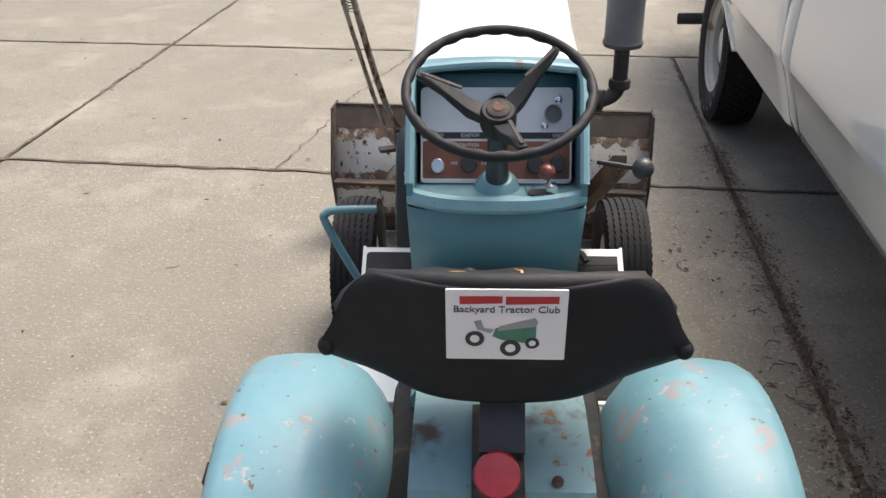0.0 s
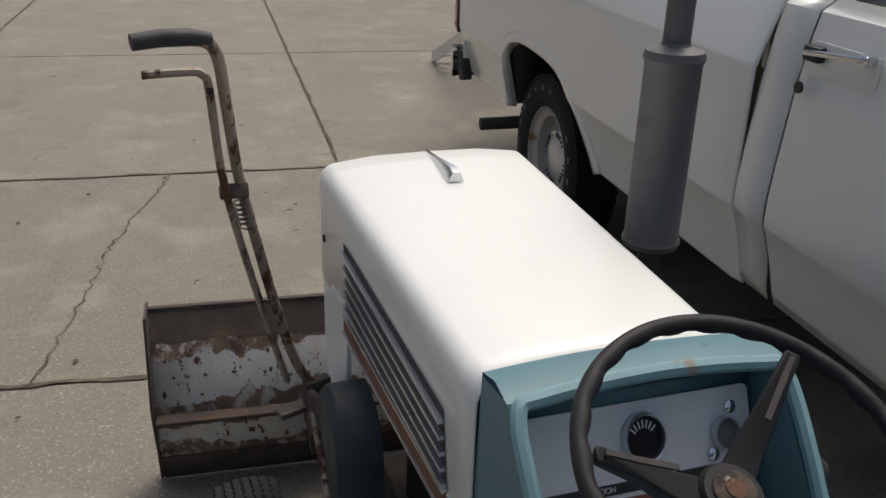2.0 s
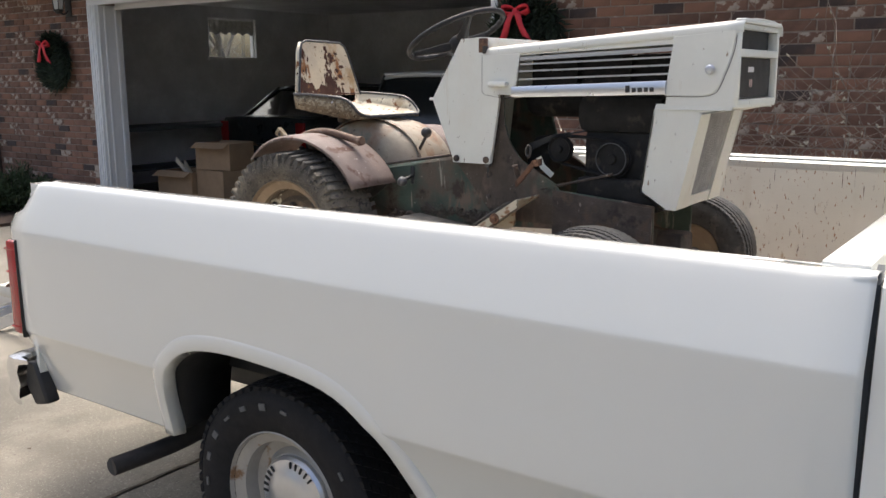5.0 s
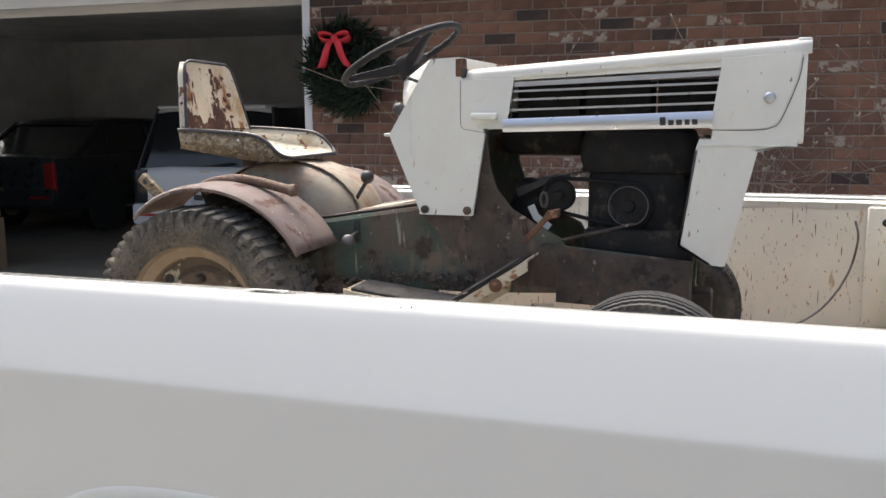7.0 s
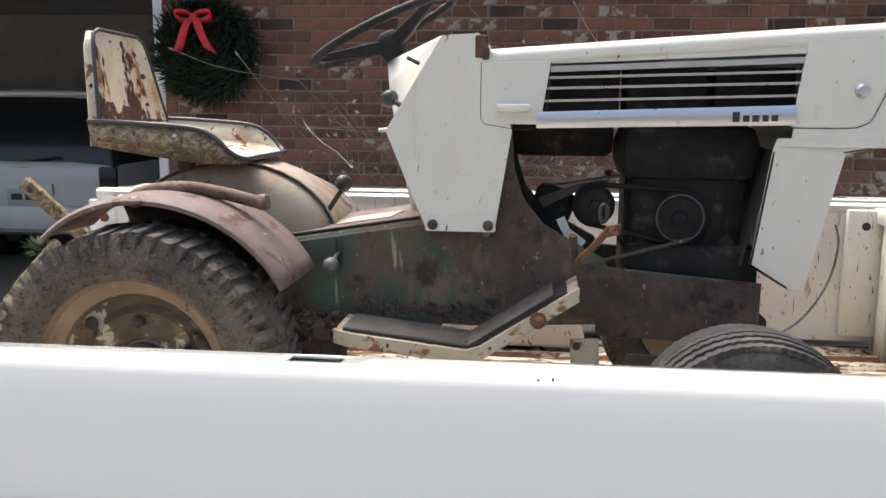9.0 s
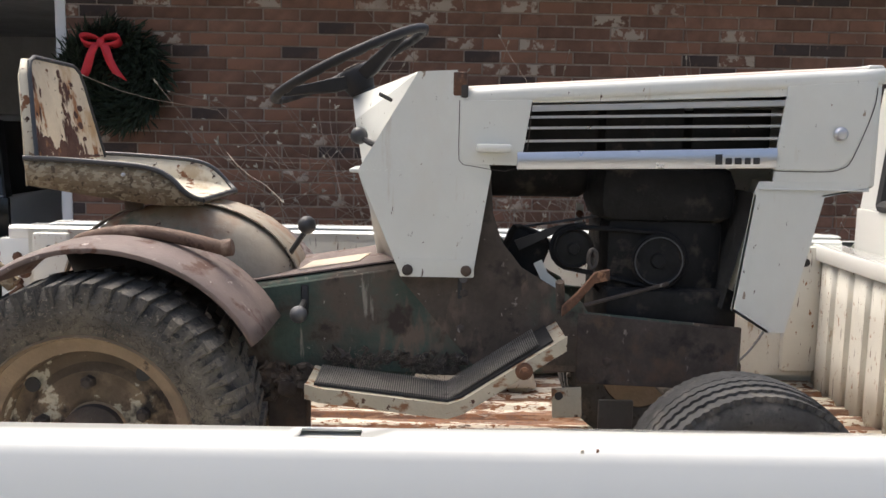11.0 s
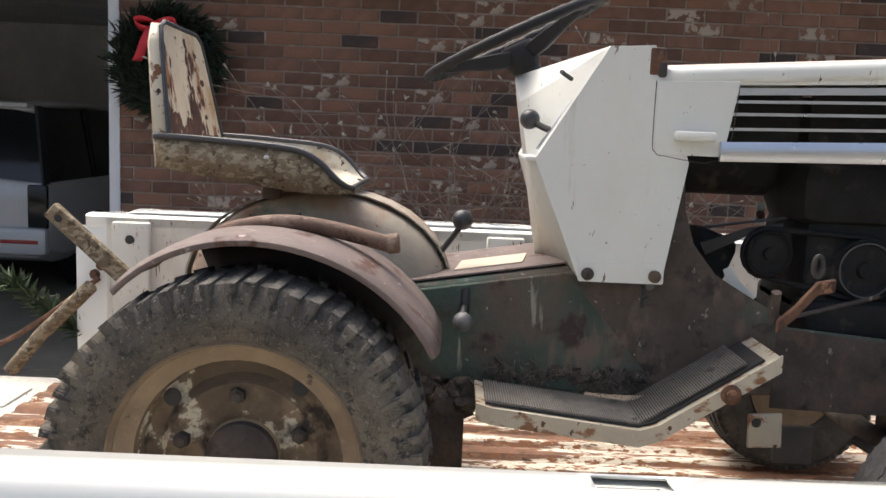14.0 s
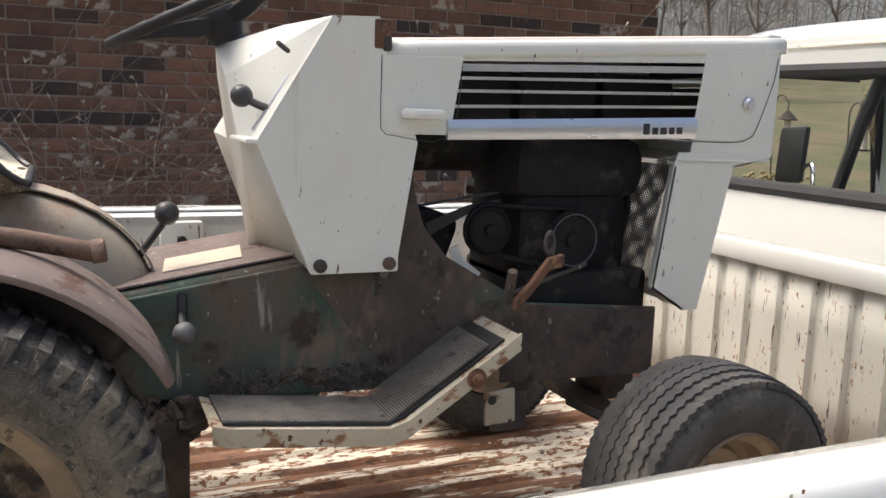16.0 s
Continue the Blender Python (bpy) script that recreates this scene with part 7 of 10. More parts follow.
def straw(name, spots, rng, l0, l1, r, material, parent, label=""):
    """Curled dry fibres lying on the given spots (point, normal), one mesh."""
    vs, fs = [], []
    for p, nrm in spots:
        nrm = nrm.normalized()
        d = (Matrix.Rotation(rng.uniform(0, 6.28), 3, nrm) @ nrm.orthogonal()).normalized()
        c = nrm.cross(d)
        ln, bend, lift = rng.uniform(l0, l1), rng.uniform(-0.5, 0.5), rng.uniform(0.0, 0.25)
        n = len(vs)
        for k in range(4):
            u = k / 3
            q = p + d * ln * (u - 0.5) + c * ln * bend * (u - 0.5) ** 2 * 2 + nrm * (ln * lift * u * u)
            w = r * (1.2 - 0.7 * u)
            vs += [tuple(q + nrm * w), tuple(q + c * w), tuple(q - c * w)]
        for k in range(3):
            for j in range(3):
                fs.append((n + 3 * k + j, n + 3 * k + (j + 1) % 3, n + 3 * k + 3 + (j + 1) % 3, n + 3 * k + 3 + j))
    me = bpy.data.meshes.new(name)
    me.from_pydata(vs, [], fs)
    me.materials.append(material)
    ob = new(name, me)
    ob.parent = parent
    return tagged(ob, label, kind="stuff")


for s in (-1, 1):
    rw2 = wheel("rear_wheel", 0.274, 0.19, 0.174, 55, 0.0075, "mud", M_RUBBER_D, M_RIM_T, t2, pose(s * 0.365, -0.004, 0.265), "mud-caked lugged tyre on a tan rim", hub_flaked, s)
    if s > 0:
        frng = random.Random(31)
        spots = []
        for _ in range(5200):
            a, q = frng.uniform(0, 6.283), frng.uniform(0.194, 0.264)
            spots.append((Vector((0.093 - 1.2 * max(q - 0.243, 0) + frng.uniform(-0.002, 0.002), q * math.cos(a), q * math.sin(a))), Vector((1, 0.25 * math.cos(a), 0.25 * math.sin(a)))))
        straw("grass_coat", spots, frng, 0.003, 0.011, 0.00045, M_FIBRE, rw2, "dried grass stuck to the tyre")
    wheel("front_wheel", 0.196, 0.165, 0.100, 136, 0.006, "zigzag", M_RUBBER_G, M_RIM_T, t2, pose(s * 0.412, 1.086, 0.190, 0, 0, 2), "worn grey tyre with zigzag tread", None, s)
# arched rear fenders
for s in (-1, 1):
    bm = B()
    rows = []
    for k in range(21):
        a = radians(126 - 92 * k / 20)
        row = []
        for x, dr in ((0.20, 0.0), (0.30, 0.002), (0.385, 0.0), (0.402, -0.002), (0.409, -0.006), (0.410, -0.013)):
            r = 0.342 + dr - (0.018 if k < 10 else 0.010) * (abs(k - 10) / 10) ** 3
            row.append((s * x, r * math.cos(a), 0.246 + r * math.sin(a)))
        rows.append(row)
    sheet(bm, rows)
    fd = part("rear_fender", bm, M_FENDER2, t2, "rusted arched fender", solid=0.004)
    # closing wall in black, standing in for the shade in the fender's hollow
    inw = B()
    sheet(inw, [[(s * 0.203, r * math.cos(a), 0.246 + r * math.sin(a)) for r in (0.337, 0.27, 0.19)] for a in [radians(112 - 76 * k / 14) for k in range(15)]])
    part("inner_wall", inw, M_BLACK, fd, "inner wall of the fender, blackened in place of shade", solid=0.003)
# grab pipe over the fender
bm = B()
tube(bm, smooth_path([(0.245, -0.075, 0.560), (0.275, -0.06, 0.579), (0.285, 0.02, 0.596), (0.285, 0.10, 0.590), (0.285, 0.195, 0.569)], 6), 0.0125, 12)
gp2 = part("grab_pipe", bm, M_PIPE, t2, "rusty grab pipe")
part("pipe_cap", lathe(B(), [(0.0155, 0), (0.0155, 0.016), (0.013, 0.018), (0.001, 0.018)], Matrix.Translation((0.285, 0.19, 0.570)) @ AY @ Matrix.Rotation(radians(8), 4, "X"), 16), M_PIPE, gp2)
# fuel tank with strap under the seat
bm = B()
rows = []
for x, sc in ((0.12, 0.55), (0.115, 0.80), (0.09, 0.95), (0.05, 1.0), (-0.09, 1.0), (-0.13, 0.95), (-0.155, 0.8), (-0.16, 0.5)):
    rows.append([(x, 0.055 + 0.235 * sc * math.cos(a), 0.455 + 0.175 * sc * math.sin(a)) for a in [2 * math.pi * k / 36 for k in range(36)]])
rings(bm, rows)
tk = part("fuel_tank", bm, M_TANK2, t2, "rounded rusty green fuel tank")
st = B()
rows = []
for k in range(19):
    a = radians(180 * k / 18)
    rows.append([(x, 0.055 + r * 0.235 / 0.235 * math.cos(a) * 0.238, 0.455 + 0.178 * r * math.sin(a)) for x, r in ((0.035, 1.0), (0.07, 1.0), (0.07, 1.014), (0.035, 1.014))])
rings(st, rows)
part("tank_strap", st, M_TANK2, tk)
# seat: pan with upturned rim and back plate
SX0, SX1 = -0.165, 0.172
RIM = smooth_path([(-0.204, 0.715, 0), (-0.14, 0.7135, 0), (-0.0733, 0.710, 0), (0.0, 0.705, 0), (0.040, 0.6975, 0), (0.068, 0.682, 0), (0.092, 0.658, 0), (0.108, 0.645, 0), (0.116, 0.641, 0)], 3)


def tray_z(y):
    return 0.639 + 0.033 * max((0.05 - y) / 0.25, 0.0) ** 1.2


bm = B()
rows = []
for p in RIM:
    y, zt, zp = p.x, p.y, tray_z(p.x)
    ins = 0.030 * max((y - 0.088) / 0.028, 0.0) ** 2
    half, mid = (SX1 - SX0) / 2 - ins, (SX0 + SX1) / 2
    row = [(mid - half, y, zt)]
    for u in np.linspace(-1, 1, 11):
        e = abs(u) ** 6
        row.append((mid + u * (half - 0.006), y, zp + (max(zt - zp, 0.0) * 0.35) * e + 0.002 * math.sin(7 * u + 30 * y)))
    row.append((mid + half, y, zt))
    rows.append(row)
sheet(bm, rows)
pan = part("seat_pan", bm, M_SEATWHITE, t2, "bare steel seat pan with flaking cream paint and rust", solid=0.003, angle=50)
for s in (-1, 1):
    sk = B()
    mid, half = (SX0 + SX1) / 2, (SX1 - SX0) / 2 + 0.0025
    edge_in = [0.030 * max((p.x - 0.088) / 0.028, 0.0) ** 2 for p in RIM]
    sheet(sk, [[(mid + s * (half - i), p.x, p.y) for p, i in zip(RIM, edge_in)], [(mid + s * (half - 0.004 - i), p.x + 0.004, min(tray_z(p.x) - 0.006, p.y - 0.004)) for p, i in zip(RIM, edge_in)]])
    part("side_skirt", sk, M_SEATSIDE, pan, "flaking brown side skirt", solid=0.003)
    part("rim_piping", tube(B(), [(mid + s * (half - i), p.x, p.y + 0.002) for p, i in zip(RIM, edge_in)], 0.0055, 8), M_PLASTIC, pan)
    part("pan_rivet", ball(B(), (mid + s * (half + 0.0015), -0.02, 0.690), 0.0045, 10, (0.4, 1, 0.8)), M_ALU, pan)
part("front_piping", tube(B(), [(x, 0.1175, 0.642) for x in np.linspace(SX0 + 0.028, SX1 - 0.028, 7)], 0.0055, 8), M_PLASTIC, pan)
bk = B()
pts = [(SX0 + 0.0, 0.71), (SX1, 0.71), (SX1 - 0.040, 0.87), (SX1 - 0.052, 0.897), (SX1 - 0.075, 0.907), (SX0 + 0.080, 0.903), (SX0 + 0.055, 0.89), (SX0 + 0.042, 0.86)]
rings(bk, [[(x, -0.180 - 0.16 * (z - 0.71), z) for x, z in pts], [(x, -0.184 - 0.16 * (z - 0.71), z) for x, z in pts]])
backp = part("seat_back", bk, M_SEATRUST, t2, "steel seat back, cream paint eaten by rust")
sb = B()
sheet(sb, [[(SX1, -0.182, 0.71), (SX1 - 0.040, -0.206, 0.87), (SX1 - 0.056, -0.212, 0.902)], [(SX1 + 0.002, -0.198, 0.70), (SX1 - 0.038, -0.224, 0.87), (SX1 - 0.054, -0.226, 0.902)], [(SX1 - 0.01, -0.206, 0.665), (SX1 - 0.048, -0.230, 0.87), (SX1 - 0.062, -0.230, 0.898)]])
part("back_flange", sb, M_SEATWHITE, backp, "chipped white side flange", solid=0.003)
edge = [(x, -0.180 - 0.16 * (z - 0.71), z) for x, z in pts[1:] + pts[:1]]
rrs = random.Random(41)
cols_top = [0.002 + 0.026 / (1 + math.exp(-(k - 15) * 1.1)) * (1 + 0.35 * math.sin(k * 0.8)) + 0.042 * math.exp(-((k - 18.5) / 2.4) ** 2) + 0.022 * math.exp(-((k - 37) / 3.0) ** 2) + rrs.uniform(-0.002, 0.006) for k in range(41)]
rust = B()


def on_back(u, z, lift=0.0008):
    """A point on the face of the seat back; u runs from its far to its near edge."""
    cut = 0.040 * max(z - 0.71, 0.0) / 0.16
    return (SX0 + 0.012 + cut + (SX1 - SX0 - 0.024 - 2 * cut) * u, -0.180 + lift - 0.16 * (z - 0.71), z)


sheet(rust, [[on_back(k / 40, 0.712 + h * f) for k, h in enumerate(cols_top)] for f in (0.0, 0.5, 1.0)])


def rust_blot(u, z, w, h):
    n = 14
    ring = [on_back(u + w * rrs.uniform(0.55, 1.2) * math.cos(6.283 * k / n), z + h * rrs.uniform(0.55, 1.2) * math.sin(6.283 * k / n)) for k in range(n)]
    rust.faces.new([rust.verts.new(p) for p in ring])


for k in range(13):
    rust_blot(0.50 + rrs.uniform(-0.03, 0.03), 0.755 + 0.0105 * k, rrs.uniform(0.016, 0.042), rrs.uniform(0.006, 0.012))
for u, z, w, h in ((0.27, 0.862, 0.05, 0.006), (0.33, 0.838, 0.04, 0.007), (0.20, 0.815, 0.055, 0.008), (0.31, 0.80, 0.045, 0.008), (0.27, 0.778, 0.05, 0.007), (0.36, 0.77, 0.03, 0.008), (0.25, 0.75, 0.04, 0.005), (0.42, 0.86, 0.03, 0.006), (0.93, 0.80, 0.02, 0.02), (0.90, 0.84, 0.018, 0.012), (0.95, 0.76, 0.022, 0.018), (0.72, 0.885, 0.03, 0.003)):
    rust_blot(u, z, w, h)
part("rust_stain", rust, M_SEATDARK, backp, "dark rust eaten up from the seat's foot")
part("back_piping", tube(B(), edge, 0.0042, 8), M_PLASTIC, backp)
part("seat_bracket", bent_plate(B(), [(0.06, 0.635), (0.13, 0.60), (0.17, 0.52), (0.18, 0.45)], 0.03, 0.065, 0.008), M_FRAME2, t2)
part("seat_stud", box(B(), (0.12, -0.02, 0.634), (0.03, 0.03, 0.03), None, 0.004), M_FRAME2, t2)

# tunnel, gear slot and faded plate
bm = B()
prism(bm, [(0.10, 0.30), (0.10, 0.470), (0.18, 0.478), (0.50, 0.530), (0.53, 0.530), (0.53, 0.30)], -0.1495, 0.1495)
tun = part("transmission_tunnel", bm, M_GREEN2, t2, "grimy green tunnel caked with dirt", bevel=0.010)
tp = B()
bent_plate(tp, [(0.14, 0.4775), (0.18, 0.4815), (0.50, 0.5335)], -0.141, 0.141, 0.003)
part("tunnel_top", tp, M_FENDER2, tun, "bare dusty brown tunnel top")
TM = Matrix.Translation((0.0, 0.30, 0.5035)) @ Matrix.Rotation(math.atan2(0.052, 0.32), 4, "X")
for c, sz in (((0.055, -0.075, 0.001), (0.022, 0.075, 0.003)), ((0.085, -0.115, 0.001), (0.014, 0.02, 0.003)), ((0.018, -0.10, 0.001), (0.014, 0.02, 0.003)), ((0.088, -0.055, 0.001), (0.010, 0.022, 0.003))):
    part("gear_slot", box(B(), c, sz), M_SEAM, tun, m=TM)
part("faded_plate", prism(B(), [(0.0, 0.01), (0.098, -0.005), (0.098, 0.115), (0.0, 0.13)], 0.0, 0.003, "z"), M_PAPER, tun, "faded paper label", m=TM)
bm = B()
rod(bm, (0.052, 0.245, 0.495), (0.066, 0.303, 0.578), 0.0055, 10)
gl2 = part("gear_lever", bm, M_BLACK, t2)
part("knob", ball(B(), (0.067, 0.306, 0.590), 0.0185, 18), M_PLASTIC, gl2)
part("range_lever", tube(B(), [(0.06, 0.215, 0.49), (0.085, 0.19, 0.535)], 0.007, 8), M_BLACK, t2)
bm = B()
rod(bm, (0.150, 0.315, 0.455), (0.20, 0.311, 0.442), 0.006, 8)
ll = part("side_lever", bm, M_BLACK, t2)
part("knob", ball(B(), (0.212, 0.311, 0.438), 0.0165, 16), M_MUFF, ll)
part("lever_slot", box(B(), (0.1585, 0.315, 0.455), (0.004, 0.014, 0.06), None, 0.004), M_SEAM, ll)
# side plates of the frame
for s in (-1, 1):
    bm = B()
    prism(bm, [(0.12, 0.36), (0.14, 0.465), (0.18, 0.470), (0.50, 0.521), (0.52, 0.70), (0.664, 0.725), (0.672, 0.63), (0.69, 0.575), (0.73, 0.525), (0.79, 0.490), (0.85, 0.458), (0.86, 0.44), (1.16, 0.415), (1.16, 0.295), (0.86, 0.322), (0.60, 0.31), (0.36, 0.32), (0.20, 0.33)], s * 0.150, s * 0.158)
    part("frame_plate", bm, M_GREEN2, t2, "brown and green grime over the steel side plate", bevel=0.003)
    gp = B()
    prism(gp, [(0.488, 0.512), (0.50, 0.512), (0.52, 0.70), (0.664, 0.725), (0.672, 0.63), (0.69, 0.575), (0.73, 0.525), (0.79, 0.490), (0.85, 0.458), (0.86, 0.335), (0.64, 0.335)], s * 0.158, s * 0.1602)
    part("shield_plate", gp, M_GREEN3, t2, "dark brown shield plate")
    fb = B()
    prism(fb, [(0.84, 0.30), (0.84, 0.44), (1.155, 0.41), (1.155, 0.29)], s * 0.158, s * 0.161)
    part("frame_rail", fb, M_FRAME2, t2, "black greasy frame rail", bevel=0.004)
    for y, z in ((0.62, 0.475), (0.615, 0.405), (0.90, 0.345)):
        part("frame_bolt", lathe(B(), [(0.0085, 0), (0.0085, 0.006), (0.004, 0.008), (0.001, 0.008)], Matrix.Translation((s * (0.161 if y > 0.85 else 0.158), y, z)) @ AX @ Matrix.Diagonal((1, 1, s, 1)), 6), M_FRAME2, t2)
    part("slot", box(B(), (s * 0.159, 0.612, 0.490), (0.004, 0.010, 0.055), None, 0.003), M_SEAM, t2)
    footrest(t2, s, M_FOOTPLATE, M_MAT, lip_h=0.021)
    st = part("axle_stop", box(B(), (s * 0.205, 0.818, 0.275), (0.008, 0.056, 0.058), Matrix.Rotation(0.05, 4, "X"), 0.002), M_FOOTPLATE, t2, "worn cream stop plate with a bolt hole")
    part("stop_hole", lathe(B(), [(0.008, 0), (0.008, 0.001), (0.001, 0.001)], Matrix.Translation((s * 0.2095, 0.802, 0.289)) @ AX @ Matrix.Diagonal((1, 1, s, 1)), 14), M_BLACK, st)
part("slot_pin", rod(B(), (0.155, 0.618, 0.505), (0.178, 0.618, 0.505), 0.008, 10), M_MUFF, t2)
part("gearbox", box(B(), (0, 0.06, 0.30), (0.20, 0.42, 0.22), None, 0.04), M_FRAME2, t2)
cl = B()
random.seed(3)
clumps = []
for k in range(46):
    c = Vector((0.150 + random.uniform(-0.02, 0.035), 0.285 + random.uniform(-0.05, 0.04), 0.285 + random.uniform(-0.03, 0.045)))
    ball(cl, c, random.uniform(0.010, 0.024), 14, (0.8, 1.1, 0.7))
    clumps.append(c)
for k in range(60):
    y = random.uniform(0.36, 0.62)
    c = Vector((0.158, y, 0.338 + 0.005 * math.sin(y * 31) + random.uniform(-0.012, 0.018)))
    ball(cl, c, random.uniform(0.005, 0.012), 12, (0.4, 1.3, 0.8))
    clumps.append(c)
for v in cl.verts:
    q = v.co.copy()
    v.co += Vector((noise.noise(q * 70), noise.noise(q * 70 + Vector((9, 0, 0))), noise.noise(q * 70 + Vector((0, 9, 0))))) * 0.014 + Vector((random.uniform(-1, 1), random.uniform(-1, 1), random.uniform(-1, 1))) * 0.0022
part("axle_bracket", box(B(), (0.150, 0.285, 0.225), (0.07, 0.072, 0.15), None, 0.004), M_FRAME2, t2, "square greasy axle bracket")
frng = random.Random(8)
spots = [(clumps[frng.randrange(len(clumps))] + Vector((frng.uniform(0.003, 0.012), frng.uniform(-0.015, 0.015), frng.uniform(-0.012, 0.010))), Vector((1, frng.uniform(-0.5, 0.5), frng.uniform(-0.2, 0.9)))) for _ in range(900)]
straw("dried_grass", spots, frng, 0.006, 0.022, 0.00045, M_FIBRE, t2, "dried grass caught on the frame")
part("caked_dirt", cl, M_FRAME2, t2, "lumps of caked dirt", kind="stuff")
ax2 = B()
rod(ax2, (-0.30, 0, 0.287), (0.30, 0, 0.287), 0.035, 14)
part("rear_axle", ax2, M_FRAME2, t2)
ax2 = B()
rod(ax2, (-0.33, 1.115, 0.195), (0.33, 1.115, 0.195), 0.022, 12)
box(ax2, (0, 1.165, 0.26), (0.10, 0.08, 0.12), None, 0.01)
part("front_axle", ax2, M_FRAME2, t2)
part("tie_rod", rod(B(), (0.10, 1.02, 0.23), (0.31, 1.10, 0.20), 0.009, 8), M_FRAME2, t2)
part("tow_bracket", box(B(), (-0.02, 0.96, 0.175), (0.012, 0.075, 0.075), None, 0.003), M_MUFF, t2)

# dash cowl: side cheeks and a prow-shaped centre
cw2 = B()
for s in (-1, 1):
    prism(cw2, [(0.528, 0.888), (0.598, 0.892), (0.612, 0.856), (0.664, 0.708), (0.634, 0.512), (0.50, 0.511), (0.418, 0.706)], s * HW, s * (HW - 0.010))
top = [[(x, y, z) for y, z in ((0.528, 0.888), (0.598, 0.892), (0.612, 0.86))] for x in np.linspace(-HW, HW, 7)]
sheet(cw2, top)
for s in (-1, 1):
    A, A2 = (s * HW, 0.528, 0.888), (0, 0.391, 0.846)
    Bp, B2 = (s * HW, 0.418, 0.706), (s * 0.05, 0.418, 0.700)
    C, C2 = (s * HW * 0.9, 0.50, 0.515), (s * 0.012, 0.462, 0.522)
    P2 = (s * 0.035, 0.400, 0.80)
    cw2.faces.new([cw2.verts.new(p) for p in (A, (0, 0.500, 0.885), A2, P2)])
    cw2.faces.new([cw2.verts.new(p) for p in (A, P2, B2, Bp)])
    cw2.faces.new([cw2.verts.new(p) for p in (Bp, B2, C2, C)])
    cw2.faces.new([cw2.verts.new(p) for p in (A2, (0, 0.445, 0.52), C2, B2, P2)])
cow = part("cowl", cw2, M_WHITE2, t2, "old white dash cowl with stains", solid=0.003, angle=8)
for s in (-1, 1):
    lg = B()
    box(lg, (s * 0.12, 0.416 if s > 0 else 0.446, 0.706), (0.125, 0.03, 0.008), None, 0.003)
    part("cowl_ledge", lg, M_WHITE2, cow)
    tb2 = B()
    prism(tb2, rrect(0.140, 0.034, 0.004, c=(0.567, 0.526)), s * HW, s * (HW + 0.004))
    tab = part("mount_tab", tb2, M_WHITE2, cow)
    for y in (0.512, 0.622):
        part("tab_bolt", lathe(B(), [(0.0105, 0), (0.0105, 0.005), (0.005, 0.009), (0.001, 0.009)], Matrix.Translation((s * (HW + 0.004), y, 0.522)) @ AX @ Matrix.Diagonal((1, 1, s, 1)), 12), M_FRAME2, tab)
    br = B()
    box(br, (s * (HW - 0.006), 0.604, 0.868), (0.018, 0.026, 0.044), None, 0.004)
    hb2 = part("hinge_bracket", br, M_RUSTY, cow, "rusty hinge bracket")
    part("bracket_grime", box(B(), (s * (HW - 0.005), 0.612, 0.855), (0.020, 0.014, 0.024), None, 0.004), M_EXH, hb2)
    cr = B()
    box(cr, (s * (HW + 0.0005), 0.54, 0.706), (0.002, 0.245, 0.003))
    part("cheek_crease", cr, M_WHITE2, cow)
bm = B()
tube(bm, smooth_path([(0.128, 0.447, 0.752), (0.116, 0.432, 0.758), (0.104, 0.417, 0.766)], 4), 0.006, 8)
pk = part("throttle_lever", bm, M_BLACK, t2)
part("knob", ball(B(), (0.100, 0.412, 0.770), 0.0172, 16), M_PLASTIC, pk)
part("throttle_slot", box(B(), (0.125, 0.452, 0.762), (0.014, 0.006, 0.100), Matrix.Rotation(radians(-33), 4, "X"), 0.002), M_ALU, t2)
part("cowl_pin", rod(B(), (0.13, 0.475, 0.838), (0.15, 0.455, 0.848), 0.004, 8), M_BLACK, t2)
steering_wheel(t2, (0.0, 0.384, 0.912), 0.335, 26, 85, M_WHEELBLK, M_WHEELBLK)
part("steering_column", tube(B(), [(0.0, 0.44, 0.80), (0.0, 0.415, 0.86), (0.0, 0.40, 0.892)], [0.026, 0.022, 0.020], 16), M_PLASTIC, t2)

